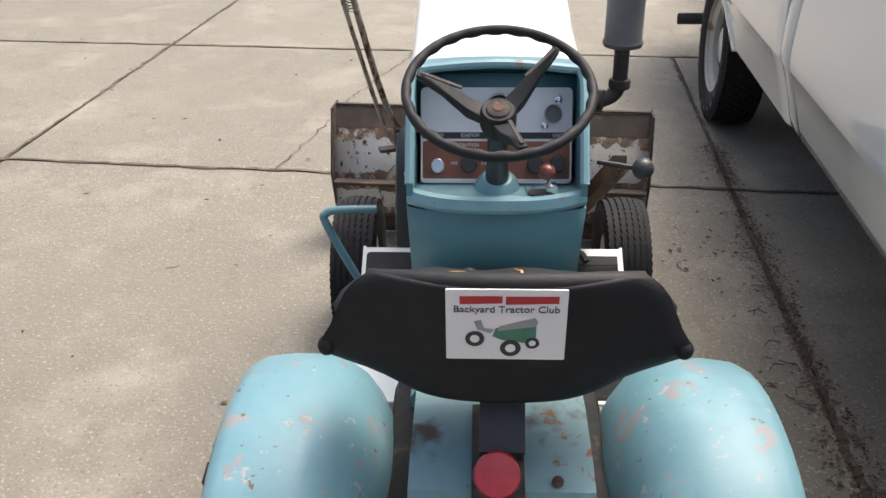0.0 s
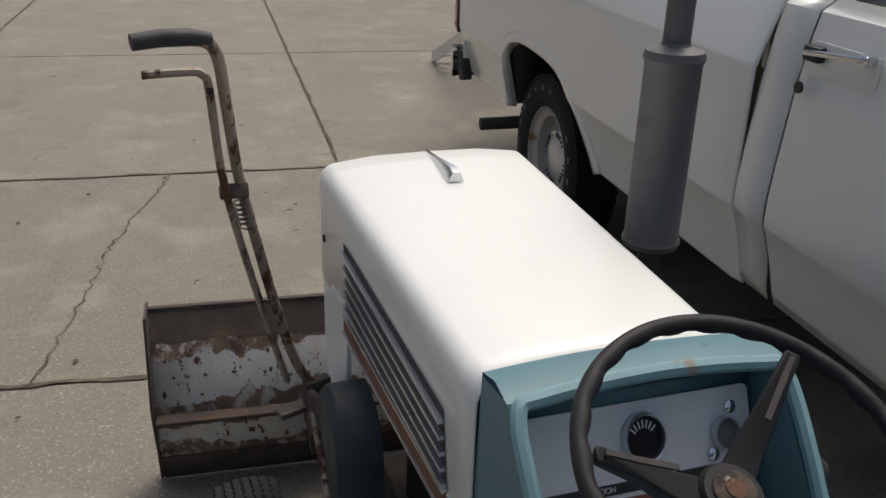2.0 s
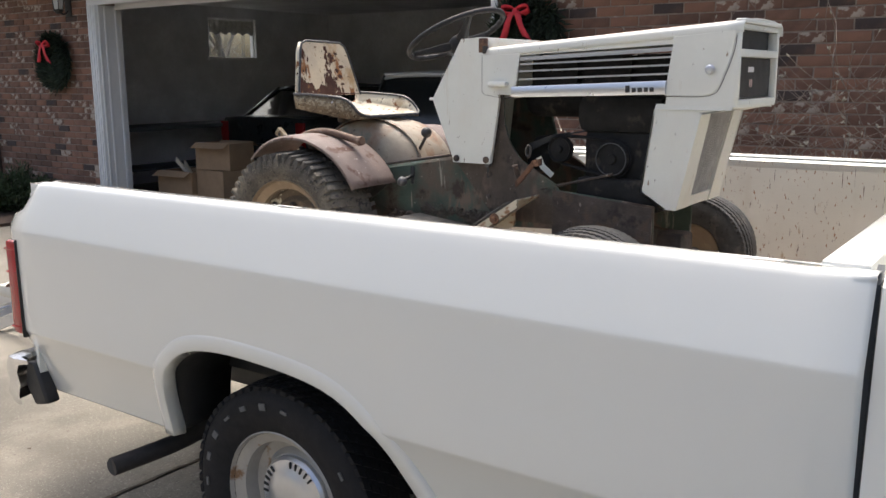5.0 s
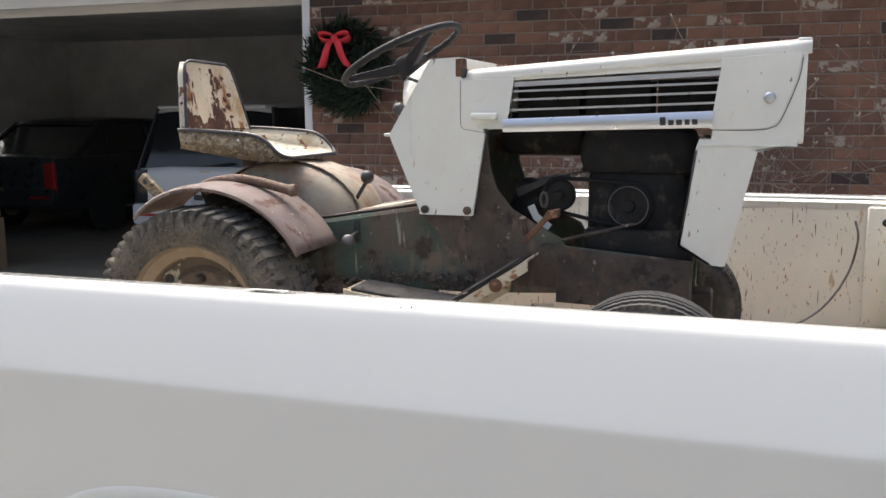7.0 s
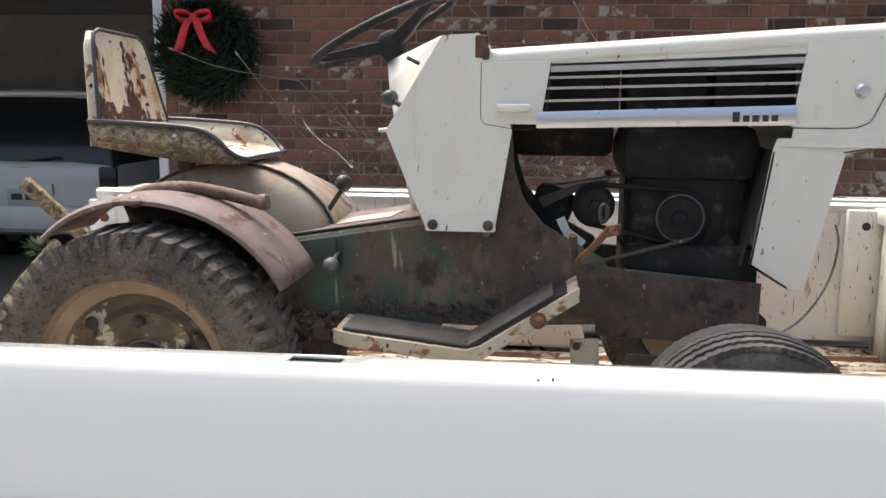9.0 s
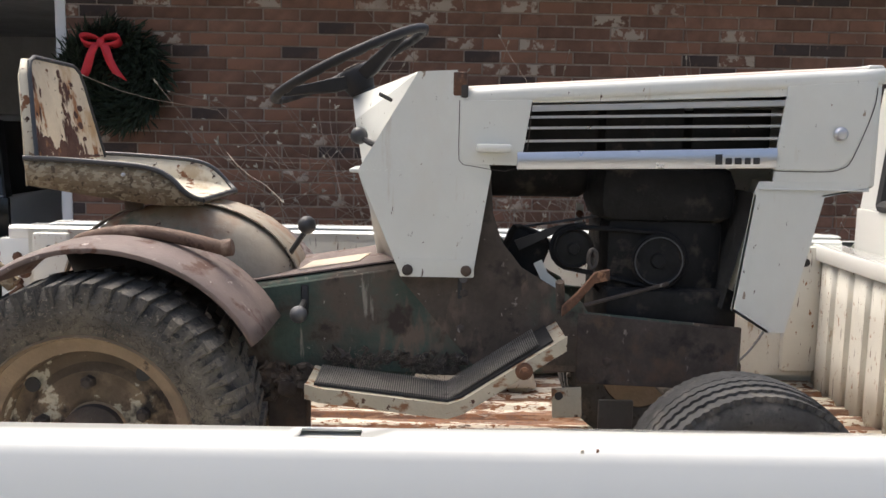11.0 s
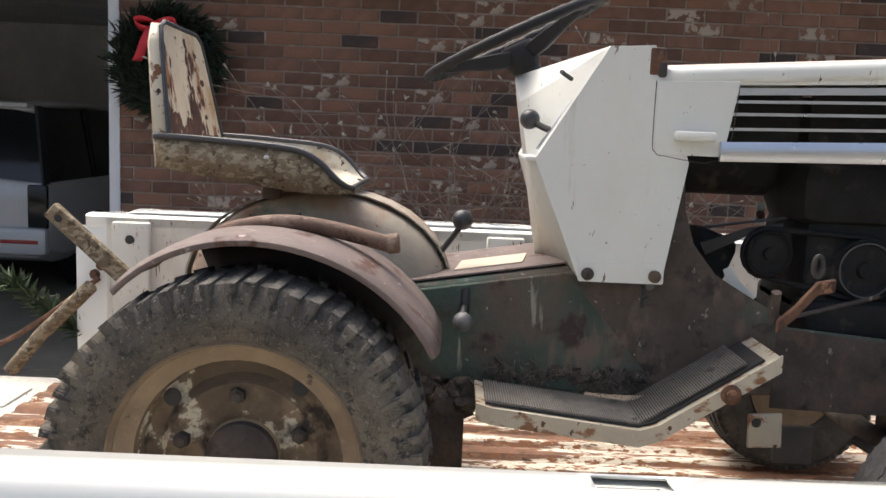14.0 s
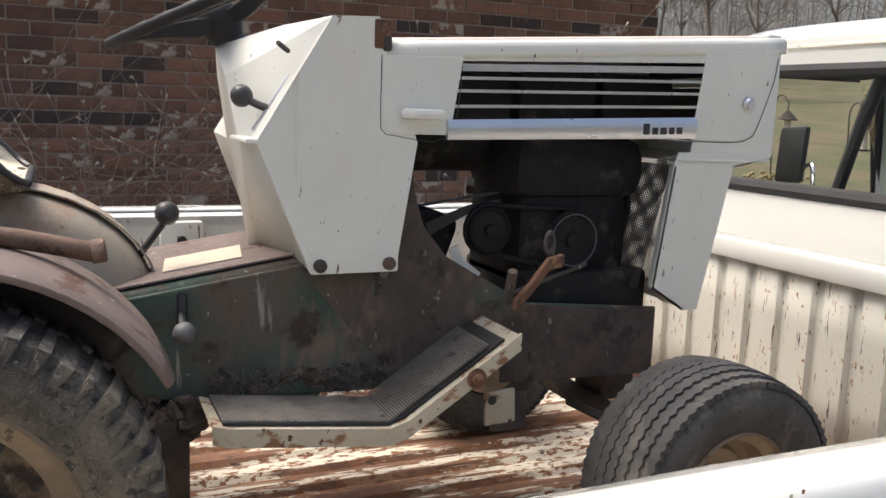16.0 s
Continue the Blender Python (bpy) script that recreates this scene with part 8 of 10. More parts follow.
# hood with louvred side openings
hd2 = part("hood", hood_shell(0.612, 1.390, 0.864, 0.917, HW, None, None, 0.013), M_WHITE2, t2, "old white hood with sun-burnt pinkish top", solid=0.003)
skin = B()
sheet(skin, [[(x * HW, 0.613 + 0.776 * u, 0.864 + 0.053 * u + dz + 0.0014) for x, dz in ((-0.925, -0.006), (-0.5, 0.00225), (0, 0.004), (0.5, 0.00225), (0.925, -0.006))] for u in np.linspace(0, 1, 9)])
part("hood_top", skin, M_HOODTOP2, hd2, "sun-burnt pinkish top skin", solid=0.001)
for s in (-1, 1):
    sd = B()
    x = s * HW
    prism(sd, [(0.612, 0.826), (0.612, 0.735), (0.628, 0.722), (0.716, 0.722), (0.736, 0.838), (0.736, 0.832)], x - s * 0.003, x)
    prism(sd, [(0.612, 0.82), (0.736, 0.836), (1.209, 0.857), (1.372, 0.87), (1.372, 0.885), (0.612, 0.832)], x - s * 0.003, x)
    prism(sd, [(1.209, 0.862), (1.190, 0.700), (1.372, 0.700), (1.378, 0.878)], x - s * 0.003, x)
    side = part("hood_side", sd, M_WHITE2, hd2, "old white hood side", bevel=0.001)
    dr = B()
    out = [(0.606, 0.838), (0.606, 0.742), (0.611, 0.727), (0.626, 0.721), (0.719, 0.721), (0.737, 0.838), (0.737, 0.842)]
    prism(dr, out, x, x + s * 0.0022)
    part("side_door", dr, M_WHITE2, side, bevel=0.0012)
    gap_line = tube(B(), smooth_path([(x + s * 0.0004, y - 0.0022 * (y < 0.62), z - 0.0022 * (z < 0.73)) for y, z in out[:-1]], 3), 0.0009, 6)
    part("door_gap", gap_line, M_FRAME2, side)
    dr = B()
    prism(dr, [(1.206, 0.862), (1.187, 0.722), (1.285, 0.722), (1.315, 0.728), (1.333, 0.745), (1.364, 0.830), (1.372, 0.888), (1.206, 0.876)], x, x + s * 0.0022)
    part("side_door", dr, M_WHITE2, side, bevel=0.0012)
    gap_line = tube(B(), smooth_path([(x + s * 0.0004, y, z) for y, z in ((1.186, 0.7198), (1.285, 0.7198), (1.317, 0.7262), (1.3355, 0.744), (1.3665, 0.829), (1.373, 0.875))], 4), 0.0008, 6)
    part("door_gap", gap_line, M_FRAME2, side)
    hg = B()
    box(hg, (x + s * 0.014, 0.668, 0.752), (0.026, 0.066, 0.016), None, 0.006)
    part("door_grip", hg, M_WHITE2, side)
    lt = lathe(B(), [(0.013, 0), (0.013, 0.003), (0.010, 0.005), (0.009, 0.008), (0.005, 0.009), (0.001, 0.009)], Matrix.Translation((x + s * 0.004, 1.309, 0.790)) @ AX @ Matrix.Diagonal((1, 1, s, 1)), 20)
    part("latch", lt, M_ALU, side)
    for k, (za, zb) in enumerate(((0.826, 0.845), (0.810, 0.824), (0.790, 0.803), (0.766, 0.780))):
        ya, yb = 0.719 + 0.17 * (za - 0.722), 1.190 + 0.16 * (zb - 0.742)
        w = 0.0055 if k == 0 else 0.0024
        bm = B()
        rings(bm, [[(x + s * d, y, z + h) for d, h in ((-0.010, -w), (0.0005, -w), (0.0005, w), (-0.010, w))] for y, z in ((ya, za), (yb, zb))])
        part("slat", bm, M_ALU, side)
    tr = B()
    rings(tr, [[(x + s * d, y, za + (zb - za) * f) for d, f in ((0.0, 0.0), (0.008, 0.0), (0.010, 0.14), (0.010, 0.86), (0.007, 1.0), (0.0, 1.0))] for y, za, zb in ((0.712, 0.714, 0.745), (1.192, 0.725, 0.762))])
    trim = part("bright_trim", tr, M_ALU, side, "polished metal trim strip")
    # maker's name as a plain dark bar in the trim
    for j, (dy, wy, hz) in enumerate(((-0.037, 0.013, 0.019), (-0.0185, 0.012, 0.012), (-0.001, 0.013, 0.012), (0.0165, 0.011, 0.012), (0.033, 0.012, 0.012))):
        nb = box(B(), (x + s * 0.0105, 1.121 + s * 0 + dy, 0.7385 + 0.03 * dy + hz / 2 - 0.0075), (0.0012, wy, hz), Matrix.Rotation(radians(1.7), 4, "X"), 0.0004)
        part("name_bar", nb, M_DECALB, trim)
    # dark panels added behind the slats in place of the shade inside the hood
    for j in range(3):
        part("inner_baffle", box(B(), (s * (HW - 0.10), 0.80 + 0.17 * j, 0.79), (0.004, 0.152, 0.09)), M_ENGINE, side)
    # leg beside the lower grille
    leg = B()
    prism(leg, [(1.165, 0.700), (1.372, 0.700), (1.368, 0.690), (1.290, 0.672), (1.232, 0.412), (1.198, 0.412), (1.128, 0.455), (1.158, 0.680)], x, x - s * 0.004)
    lgo = part("grille_leg", leg, M_WHITE2, t2, "white lower side panel, scratched")
    part("leg_flange", box(B(), (x + s * 0.001, 1.268, 0.686), (0.006, 0.206, 0.0035), None, 0.001), M_WHITE2, lgo)
    inlip = B()
    rings(inlip, [[(x, y, z), (x - s * 0.03, y + 0.012, z), (x - s * 0.03, y + 0.016, z), (x, y + 0.004, z)] for y, z in ((1.158, 0.675), (1.128, 0.455))])
    rings(inlip, [[(x, y, z), (x - s * 0.03, y + 0.012, z), (x - s * 0.03, y + 0.016, z + 0.003), (x, y + 0.004, z + 0.003)] for y, z in ((1.128, 0.455), (1.198, 0.412))])
    part("leg_lip", inlip, M_WHITE2, lgo)
# nose: upper box with two dark insets, lower mesh
YF = 1.372
nz = B()
for z0, z1 in ((0.905, 0.893), (0.842, 0.822), (0.712, 0.690)):
    box(nz, (0, YF - 0.002, (z0 + z1) / 2), (2 * HW - 0.02, 0.026, z0 - z1), None, 0.003)
for s in (-1, 1):
    box(nz, (s * (HW - 0.0095), YF - 0.004, 0.792), (0.018, 0.030, 0.200), None, 0.006)
box(nz, (0, YF + 0.004, 0.912), (2 * HW - 0.03, 0.03, 0.012), None, 0.004)
nose = part("nose_frame", nz, M_WHITE2, t2, "white nose frame")
part("upper_inset", box(B(), (0, YF - 0.020, 0.868), (2 * HW - 0.03, 0.006, 0.055)), M_BLACK, nose)
ins = part("badge_panel", box(B(), (0, YF - 0.010, 0.768), (2 * HW - 0.03, 0.006, 0.105)), M_BLACK, nose, "black badge panel")
lettering("badge_number", "10", 0.030, M_DECALP, ins, Matrix.Translation((0.02, YF - 0.0065, 0.752)) @ Matrix.Rotation(radians(180), 4, "Z") @ Matrix.Rotation(radians(90), 4, "X"), "pale numerals")
part("badge_bar", box(B(), (0.02, YF - 0.0068, 0.790), (0.05, 0.0015, 0.014)), M_DECALW, ins)
mesh_m = mat("expanded_metal", (0.42, 0.42, 0.42), 0.5, 0.6, var=0.15, scale=30, bump=0.1)


def expanded(bm, p0, ux, uy, nx, ny, r):
    """A lattice of slanting wires between two directions."""
    p0, ux, uy = Vector(p0), Vector(ux), Vector(uy)
    k = 0
    for i in range(-ny, nx):
        for sgn in (1, -1):
            pts = []
            for j in range(ny + 1):
                u = i + j if sgn > 0 else i + ny - j
                if 0 <= u <= nx:
                    pts.append(p0 + ux * (u / nx) + uy * (j / ny))
            if len(pts) > 1:
                tube(bm, [pts[0], pts[-1]], r, 4)
    return bm


gm = expanded(B(), (-0.10, 1.283, 0.672), (0.20, 0, 0), (0, -0.058, -0.235), 22, 26, 0.0012)
part("lower_grille", gm, mesh_m, t2, "expanded metal grille", kind="stuff")
lgf = B()
for s in (-1, 1):
    rings(lgf, [[(s * a, y, z), (s * b, y, z), (s * b, y - 0.012, z - 0.003), (s * a, y - 0.012, z - 0.003)] for y, z, a, b in ((1.292, 0.690, 0.10, HW - 0.006), (1.232, 0.412, 0.085, HW - 0.006))])
rings(lgf, [[(x, 1.235, 0.442), (x, 1.228, 0.412), (x, 1.222, 0.412), (x, 1.229, 0.442)] for x in (-0.13, 0.13)])
part("grille_surround", lgf, M_WHITE2, t2)
part("chin", bent_plate(B(), [(1.372, 0.692), (1.285, 0.676)], -HW, HW, 0.003), M_WHITE2, t2)
gm = expanded(B(), (-0.15, 1.120, 0.450), (0.30, 0, 0), (0, 0.055, 0.225), 42, 32, 0.0011)
part("engine_screen", gm, M_MESHDK, t2, "dark expanded metal screen in front of the engine", kind="stuff")

# engine with pulleys and belt
en = B()
box(en, (-0.02, 1.02, 0.53), (0.22, 0.24, 0.20), None, 0.03)
oil = box(B(), (0.0, 1.03, 0.435), (0.25, 0.26, 0.09), None, 0.01)
shr = box(B(), (0.0, 1.02, 0.665), (0.22, 0.28, 0.12), None, 0.04)
fly = B()
lathe(fly, [(0.001, 0), (0.125, 0.0), (0.138, 0.02), (0.138, 0.07), (0.120, 0.085), (0.001, 0.09)], Matrix.Translation((-0.03, 1.035, 0.585)) @ AX, 32)
eng2 = part("engine", en, M_ENGINE, t2, "dark oily engine")
# added dark mass that blocks the view through the top of the opening
part("air_cleaner", lathe(B(), [(0.001, -0.11), (0.048, -0.108), (0.056, -0.095), (0.056, 0.085), (0.048, 0.10), (0.001, 0.102)], Matrix.Translation((-0.03, 0.765, 0.705)) @ Matrix.Rotation(radians(90), 4, "X"), 28), M_ENGINE, eng2, "black canister added to darken the top of the engine opening")
part("oil_pan", oil, M_ENGINE, eng2)
part("cylinder_shroud", shr, M_ENGINE, eng2)
part("flywheel_cover", fly, M_ENGINE, eng2)
part("carburettor", box(B(), (0.02, 0.745, 0.535), (0.10, 0.085, 0.105), Matrix.Rotation(radians(-20), 4, "X"), 0.02), M_ENGINE, eng2)
for y, z, r, x in ((0.835, 0.558, 0.040, 0.10), (1.004, 0.536, 0.054, 0.095)):
    p = lathe(B(), [(0.001, -0.012), (r * 0.9, -0.012), (r, -0.006), (r * 0.9, 0.002), (r, 0.010), (r * 0.93, 0.014), (r * 0.80, 0.008), (r * 0.30, 0.010), (r * 0.25, 0.018), (0.001, 0.018)], Matrix.Translation((x, y, z)) @ AX, 32)
    part("pulley", p, M_ENGINE, t2, "black belt pulley")
belt = []
for a0, a1, cy, cz, r in ((90, 270, 0.835, 0.558, 0.042), (270, 450, 1.004, 0.536, 0.056)):
    for k in range(10):
        a = radians(a0 + (a1 - a0) * k / 9)
        belt.append((0.098, cy + r * math.cos(a), cz + r * math.sin(a)))
part("drive_belt", tube(B(), belt, 0.005, 6, True), M_RUBBER, t2)
part("belt_guard", prism(B(), [(0.72, 0.57), (0.80, 0.60), (0.86, 0.61), (0.86, 0.60), (0.80, 0.585), (0.73, 0.55)], 0.09, 0.094), M_BLACK, t2)
part("pulley_ring", tube(B(), [(0.112, 1.004 + 0.047 * math.cos(a), 0.536 + 0.047 * math.sin(a)) for a in [2 * math.pi * k / 32 for k in range(32)]], 0.0016, 6, True), M_MUFF, t2)
hs = prism(B(), [(0.862, 0.592), (0.878, 0.594), (0.880, 0.632), (0.864, 0.636)], -0.060, -0.055)
hst = part("hanger_strip", hs, M_WHITE2, t2, "white hanger strip with a rusty bolt")
part("strip_bolt", lathe(B(), [(0.008, 0), (0.008, 0.005), (0.003, 0.008), (0.001, 0.008)], Matrix.Translation((-0.055, 0.871, 0.612)) @ AX, 10), M_RUSTRED, hst)
part("throttle_link", rod(B(), (-0.02, 0.74, 0.585), (0.02, 0.92, 0.618), 0.0028, 6), M_MUFF, t2)
part("idler_bracket", bent_plate(B(), [(0.757, 0.527), (0.772, 0.497), (0.808, 0.470)], 0.11, 0.113, 0.018), M_WHITE2, t2, "bare pale bracket")
part("tension_rod", rod(B(), (0.16, 0.80, 0.44), (0.13, 1.02, 0.495), 0.004, 8), M_FRAME2, t2)
part("fuel_line", tube(B(), smooth_path([(0.02, 0.91, 0.60), (0.06, 0.93, 0.63), (0.08, 0.97, 0.64), (0.10, 1.02, 0.62)], 5), 0.005, 8), M_RUBBER, t2)
# rusty crank arm with an eye at the top
bm = B()
rings(bm, [[(0.29 + dx, y, z + dz) for dx, dz in ((-0.006, -0.010), (0.006, -0.010), (0.006, 0.010), (-0.006, 0.010))] for y, z in ((0.790, 0.468), (0.815, 0.492), (0.846, 0.530), (0.872, 0.536))])
ck = part("lift_crank", bm, M_RUSTY, t2, "orange rusted crank arm", bevel=0.002)
eye = [(0.305, 0.838 + 0.007 * math.cos(2 * math.pi * k / 16), 0.566 + 0.016 * math.sin(2 * math.pi * k / 16)) for k in range(16)]
part("crank_eye", tube(B(), eye, 0.0038, 8, True), M_EXH, ck)
part("crank_pin", rod(B(), (0.27, 0.79, 0.47), (0.29, 0.785, 0.522), 0.008, 8), M_FRAME2, t2)
# rear lift arms
for x, a, b, w in ((0.03, (-0.44, 0.575), (-0.30, 0.45), 0.026),):
    bm = B()
    d = Vector((b[0] - a[0], b[1] - a[1])).normalized()
    n = Vector((-d.y, d.x)) * w * 0.6
    prism(bm, [(a[0] + n.x, a[1] + n.y), (b[0] + n.x, b[1] + n.y), (b[0] - n.x, b[1] - n.y), (a[0] - n.x, a[1] - n.y)], x - 0.01, x + 0.01)
    la = part("rear_lift_arm", bm, M_SEATSIDE, t2, "flaking cream and rust lift arm", bevel=0.003)
    part("arm_hole", lathe(B(), [(0.007, 0), (0.007, 0.001)], Matrix.Translation((x + 0.0105, a[0] + 0.018, a[1] - 0.016)) @ AX, 14), M_SEAM, la)
part("drag_bar", tube(B(), [(0.05, -0.36, 0.44), (0.04, -0.46, 0.34), (0.03, -0.52, 0.27)], 0.013, 10), M_SEATSIDE, t2)
part("hitch_rod", tube(B(), smooth_path([(0.24, -0.30, 0.36), (0.20, -0.27, 0.385), (0.16, -0.22, 0.40)], 4), 0.010, 8), M_FRAME2, t2)


# ---- plants ----
def grow(rng, p, d, length, r, level, out, spread, up, kids, wiggle_amt):
    """Branches of one plant as (points, radii, level)."""
    n = 5 if level < 2 else 4
    pts, rad, q, v = [p.copy()], [r], p.copy(), d.copy()
    for k in range(n):
        v = (v + Vector((rng.uniform(-1, 1), rng.uniform(-1, 1), rng.uniform(-0.6, 0.8))) * wiggle_amt + Vector((0, 0, up * 0.12))).normalized()
        q = q + v * (length / n)
        pts.append(q.copy())
        rad.append(r * (1 - 0.72 * (k + 1) / n))
    out.append((pts, rad, level))
    if level + 1 >= len(kids):
        return
    for k in range(kids[level + 1]):
        u = rng.uniform(0.35, 1.0) if level else rng.uniform(0.42, 1.0)
        i = min(int(u * n), n - 1)
        base = pts[i].lerp(pts[i + 1], u * n - i)
        side = Vector((rng.uniform(-1, 1), rng.uniform(-1, 1), rng.uniform(-0.35, 0.55)))
        dd = (v * (1 - spread) + side.normalized() * spread).normalized()
        grow(rng, base, dd, length * rng.uniform(0.45, 0.72), max(rad[i] * rng.uniform(0.4, 0.62), 0.0022), level + 1, out, spread, up, kids, wiggle_amt)


def bare_tree(label, x, y, h, r, seed, lean=(0, 0), spread=0.6, kids=(1, 7, 6, 5, 4), group="bare trees", twig_r=0.006):
    rng = random.Random(seed)
    t = thing("tree", label, "tree", pose(x, y, ground_z(x, y) - 0.05), group)
    out = []
    grow(rng, Vector((0, 0, 0)), Vector((lean[0], lean[1], 1)).normalized(), h * 0.55, r, 0, out, spread, 0.25, kids, 0.16)
    trunk, limbs, twigs = B(), B(), B()
    for pts, rad, lv in out:
        if lv == 0:
            tube(trunk, smooth_path(pts, 3), [rad[0] * 1.35] + [r * (1 - 0.6 * k / 15) for k in range(1, 16)], 12)
        elif lv <= 2:
            tube(limbs, pts, [max(v, 0.008) for v in rad], 6)
        else:
            tube(twigs, pts[::2] + ([pts[-1]] if len(pts) % 2 == 0 else []), twig_r, 3)
    part("trunk", trunk, M_BARK, t)
    part("branchwork", limbs, M_BARK, t, kind="stuff")
    part("twiggery", twigs, M_BARK, t, kind="stuff")
    return t


bare_tree("low spreading bare tree with crooked limbs", 6.68, 21.02, 5.4, 0.19, 15, (-0.04, 0), 0.74, (1, 9, 7, 6, 4), twig_r=0.007)
bare_tree("tall straight bare tree beside the street", 9.72, 34.13, 16.0, 0.34, 8, (0.0, 0), 0.5, (1, 8, 6, 5, 3), twig_r=0.011)
bare_tree("slim young bare tree past the street", 22.39, 51.27, 9.0, 0.17, 12, (0.03, 0), 0.6, (1, 8, 6, 5, 3), twig_r=0.012)
rngt = random.Random(77)
protos = []
for k in range(4):
    protos.append(bare_tree("tall bare tree in the woods past the street", (15.9, 31.0, 27.4, 12.6)[k], (65.7, 65.4, 62.4, 62.0)[k], (17, 16, 15, 18)[k], (0.32, 0.36, 0.28, 0.3)[k], 30 + k, (0.05 * (k - 1.5), 0), 0.55, (1, 8, 6, 4, 3), twig_r=0.016))
for k in range(22):
    a = rngt.uniform(-0.35, 1.25)
    dist = rngt.uniform(58, 120)
    x, y = dist * math.sin(a), dist * math.cos(a)
    if abs(x - 0.30 * y) < 5 and dist < 92:
        continue
    copy_thing(protos[k % 4], Matrix.Translation((x, y, ground_z(x, y) - 0.05)) @ Matrix.Rotation(rngt.uniform(0, 6.28), 4, "Z") @ Matrix.Scale(rngt.uniform(0.75, 1.15), 4))
for x, y in ((9.5, 58), (7.0, 55), (4.5, 60), (1.5, 57), (-3, 60), (33, 52), (37, 44)):
    copy_thing(protos[(int(x) + 8) % 4], Matrix.Translation((x, y, ground_z(x, y) - 0.05)) @ Matrix.Rotation(x, 4, "Z") @ Matrix.Scale(0.9, 4))
# hill trees behind the house
for x, y, sc in ((30, -24, 0.8), (36, -20, 0.95), (40, -30, 1.0), (44, -22, 1.0), (34, -33, 0.9), (50, -34, 1.1), (54, -24, 1.1), (60, -44, 1.1), (47, -12, 1.0), (52, -4, 1.0)):
    copy_thing(protos[int(x) % 4], Matrix.Translation((x * 1.35, y * 1.35, ground_z(x * 1.35, y * 1.35) - 0.05)) @ Matrix.Rotation(x, 4, "Z") @ Matrix.Scale(sc * 0.62, 4))


def woods(name, label, spots, rng, h0, h1, twigs):
    """A far stand of thin stems and brush, one mesh."""
    vs, fs = [], []

    def stick(a, b, r0, r1):
        n = len(vs)
        d = (b - a).normalized()
        u = d.orthogonal().normalized()
        w = d.cross(u)
        for p, r in ((a, r0), (b, r1)):
            for k in range(3):
                g = 2.094 * k
                vs.append(tuple(p + (u * math.cos(g) + w * math.sin(g)) * r))
        for k in range(3):
            fs.append((n + k, n + (k + 1) % 3, n + 3 + (k + 1) % 3, n + 3 + k))

    for x, y in spots:
        base = Vector((x, y, ground_z(x, y) - 0.1))
        h = rng.uniform(h0, h1)
        top = base + Vector((rng.gauss(0, 0.05) * h, rng.gauss(0, 0.05) * h, h))
        stick(base, top, h * 0.0062, 0.015)
        for _ in range(twigs):
            u = rng.uniform(0.12, 0.98)
            p = base.lerp(top, u)
            a = rng.uniform(0, 6.28)
            ln = h * rng.uniform(0.10, 0.30)
            e = p + Vector((math.cos(a) * ln, math.sin(a) * ln, ln * rng.uniform(0.0, 1.1)))
            stick(p, e, 0.028, 0.010)
            for _ in range(2):
                m2 = p.lerp(e, rng.uniform(0.3, 1))
                stick(m2, m2 + Vector((rng.uniform(-1, 1), rng.uniform(-1, 1), rng.uniform(-0.1, 1))) * ln * 0.5, 0.018, 0.008)
    me = bpy.data.meshes.new(name)
    me.from_pydata(vs, [], fs)
    me.materials.append(M_WOODS)
    return tagged(new(name, me), label, "woods", kind="stuff")


rw = random.Random(5)
spots = []
while len(spots) < 520:
    a, dist = rw.uniform(-0.45, 1.35), rw.uniform(80, 170)
    spots.append((dist * math.sin(a), dist * math.cos(a)))
under = []
while len(under) < 420:
    d, sx = rw.uniform(46, 80), rw.uniform(-70, 60)
    x, y = 0.36 * d + 0.933 * sx, 0.933 * d - 0.36 * sx
    if abs(x - 0.30 * y) > 4.5 and (x - 12.9) ** 2 + (y - 44) ** 2 > 20:
        under.append((x, y))
woods("undergrowth", "leafless brush and saplings under the woods past the street", under, rw, 1.2, 4.5, 10)
woods("far_woods", "grey-brown bare winter woods in the distance", spots, rw, 8, 19, 13)
spots = [(x * 1.0, y * 1.0) for x, y in [(rw.uniform(40, 130), rw.uniform(-110, -18)) for _ in range(420)] if x - y > 92]
# woods out of view on the open sides, added to cut the low sky light
spots2 = []
while len(spots2) < 420:
    a, dist = rw.uniform(math.pi * 0.75, math.pi * 1.88), rw.uniform(38, 90)
    spots2.append((dist * math.sin(a), dist * math.cos(a)))
woods("near_woods", "unseen bare woods added round the yard to dim the horizon", spots2, rw, 9, 17, 18)
woods("hill_woods", "bare winter woods on the hill behind the house", spots, rw, 8, 16, 22)


def blades(bm_v, bm_f, p, d, ln, w, rng):
    """One needle spray: a narrow folded quad."""
    n = len(bm_v)
    u = d.orthogonal().normalized()
    u = (Matrix.Rotation(rng.uniform(0, 6.28), 3, d) @ u) * w
    bm_v += [tuple(p - u * 0.4), tuple(p + d * ln * 0.5 - u), tuple(p + d * ln), tuple(p + d * ln * 0.5 + u), tuple(p + u * 0.4)]
    bm_f.append((n, n + 1, n + 2, n + 3, n + 4))


def foliage(name, make, count, material, parent, rng, ln, w):
    vs, fs = [], []
    for _ in range(count):
        p, d = make()
        blades(vs, fs, p, d.normalized(), ln * rng.uniform(0.6, 1.3), w * rng.uniform(0.7, 1.3), rng)
    me = bpy.data.meshes.new(name)
    me.from_pydata(vs, [], fs)
    me.materials.append(material)
    ob = new(name, me)
    ob.parent = parent
    return tagged(ob, kind="stuff")


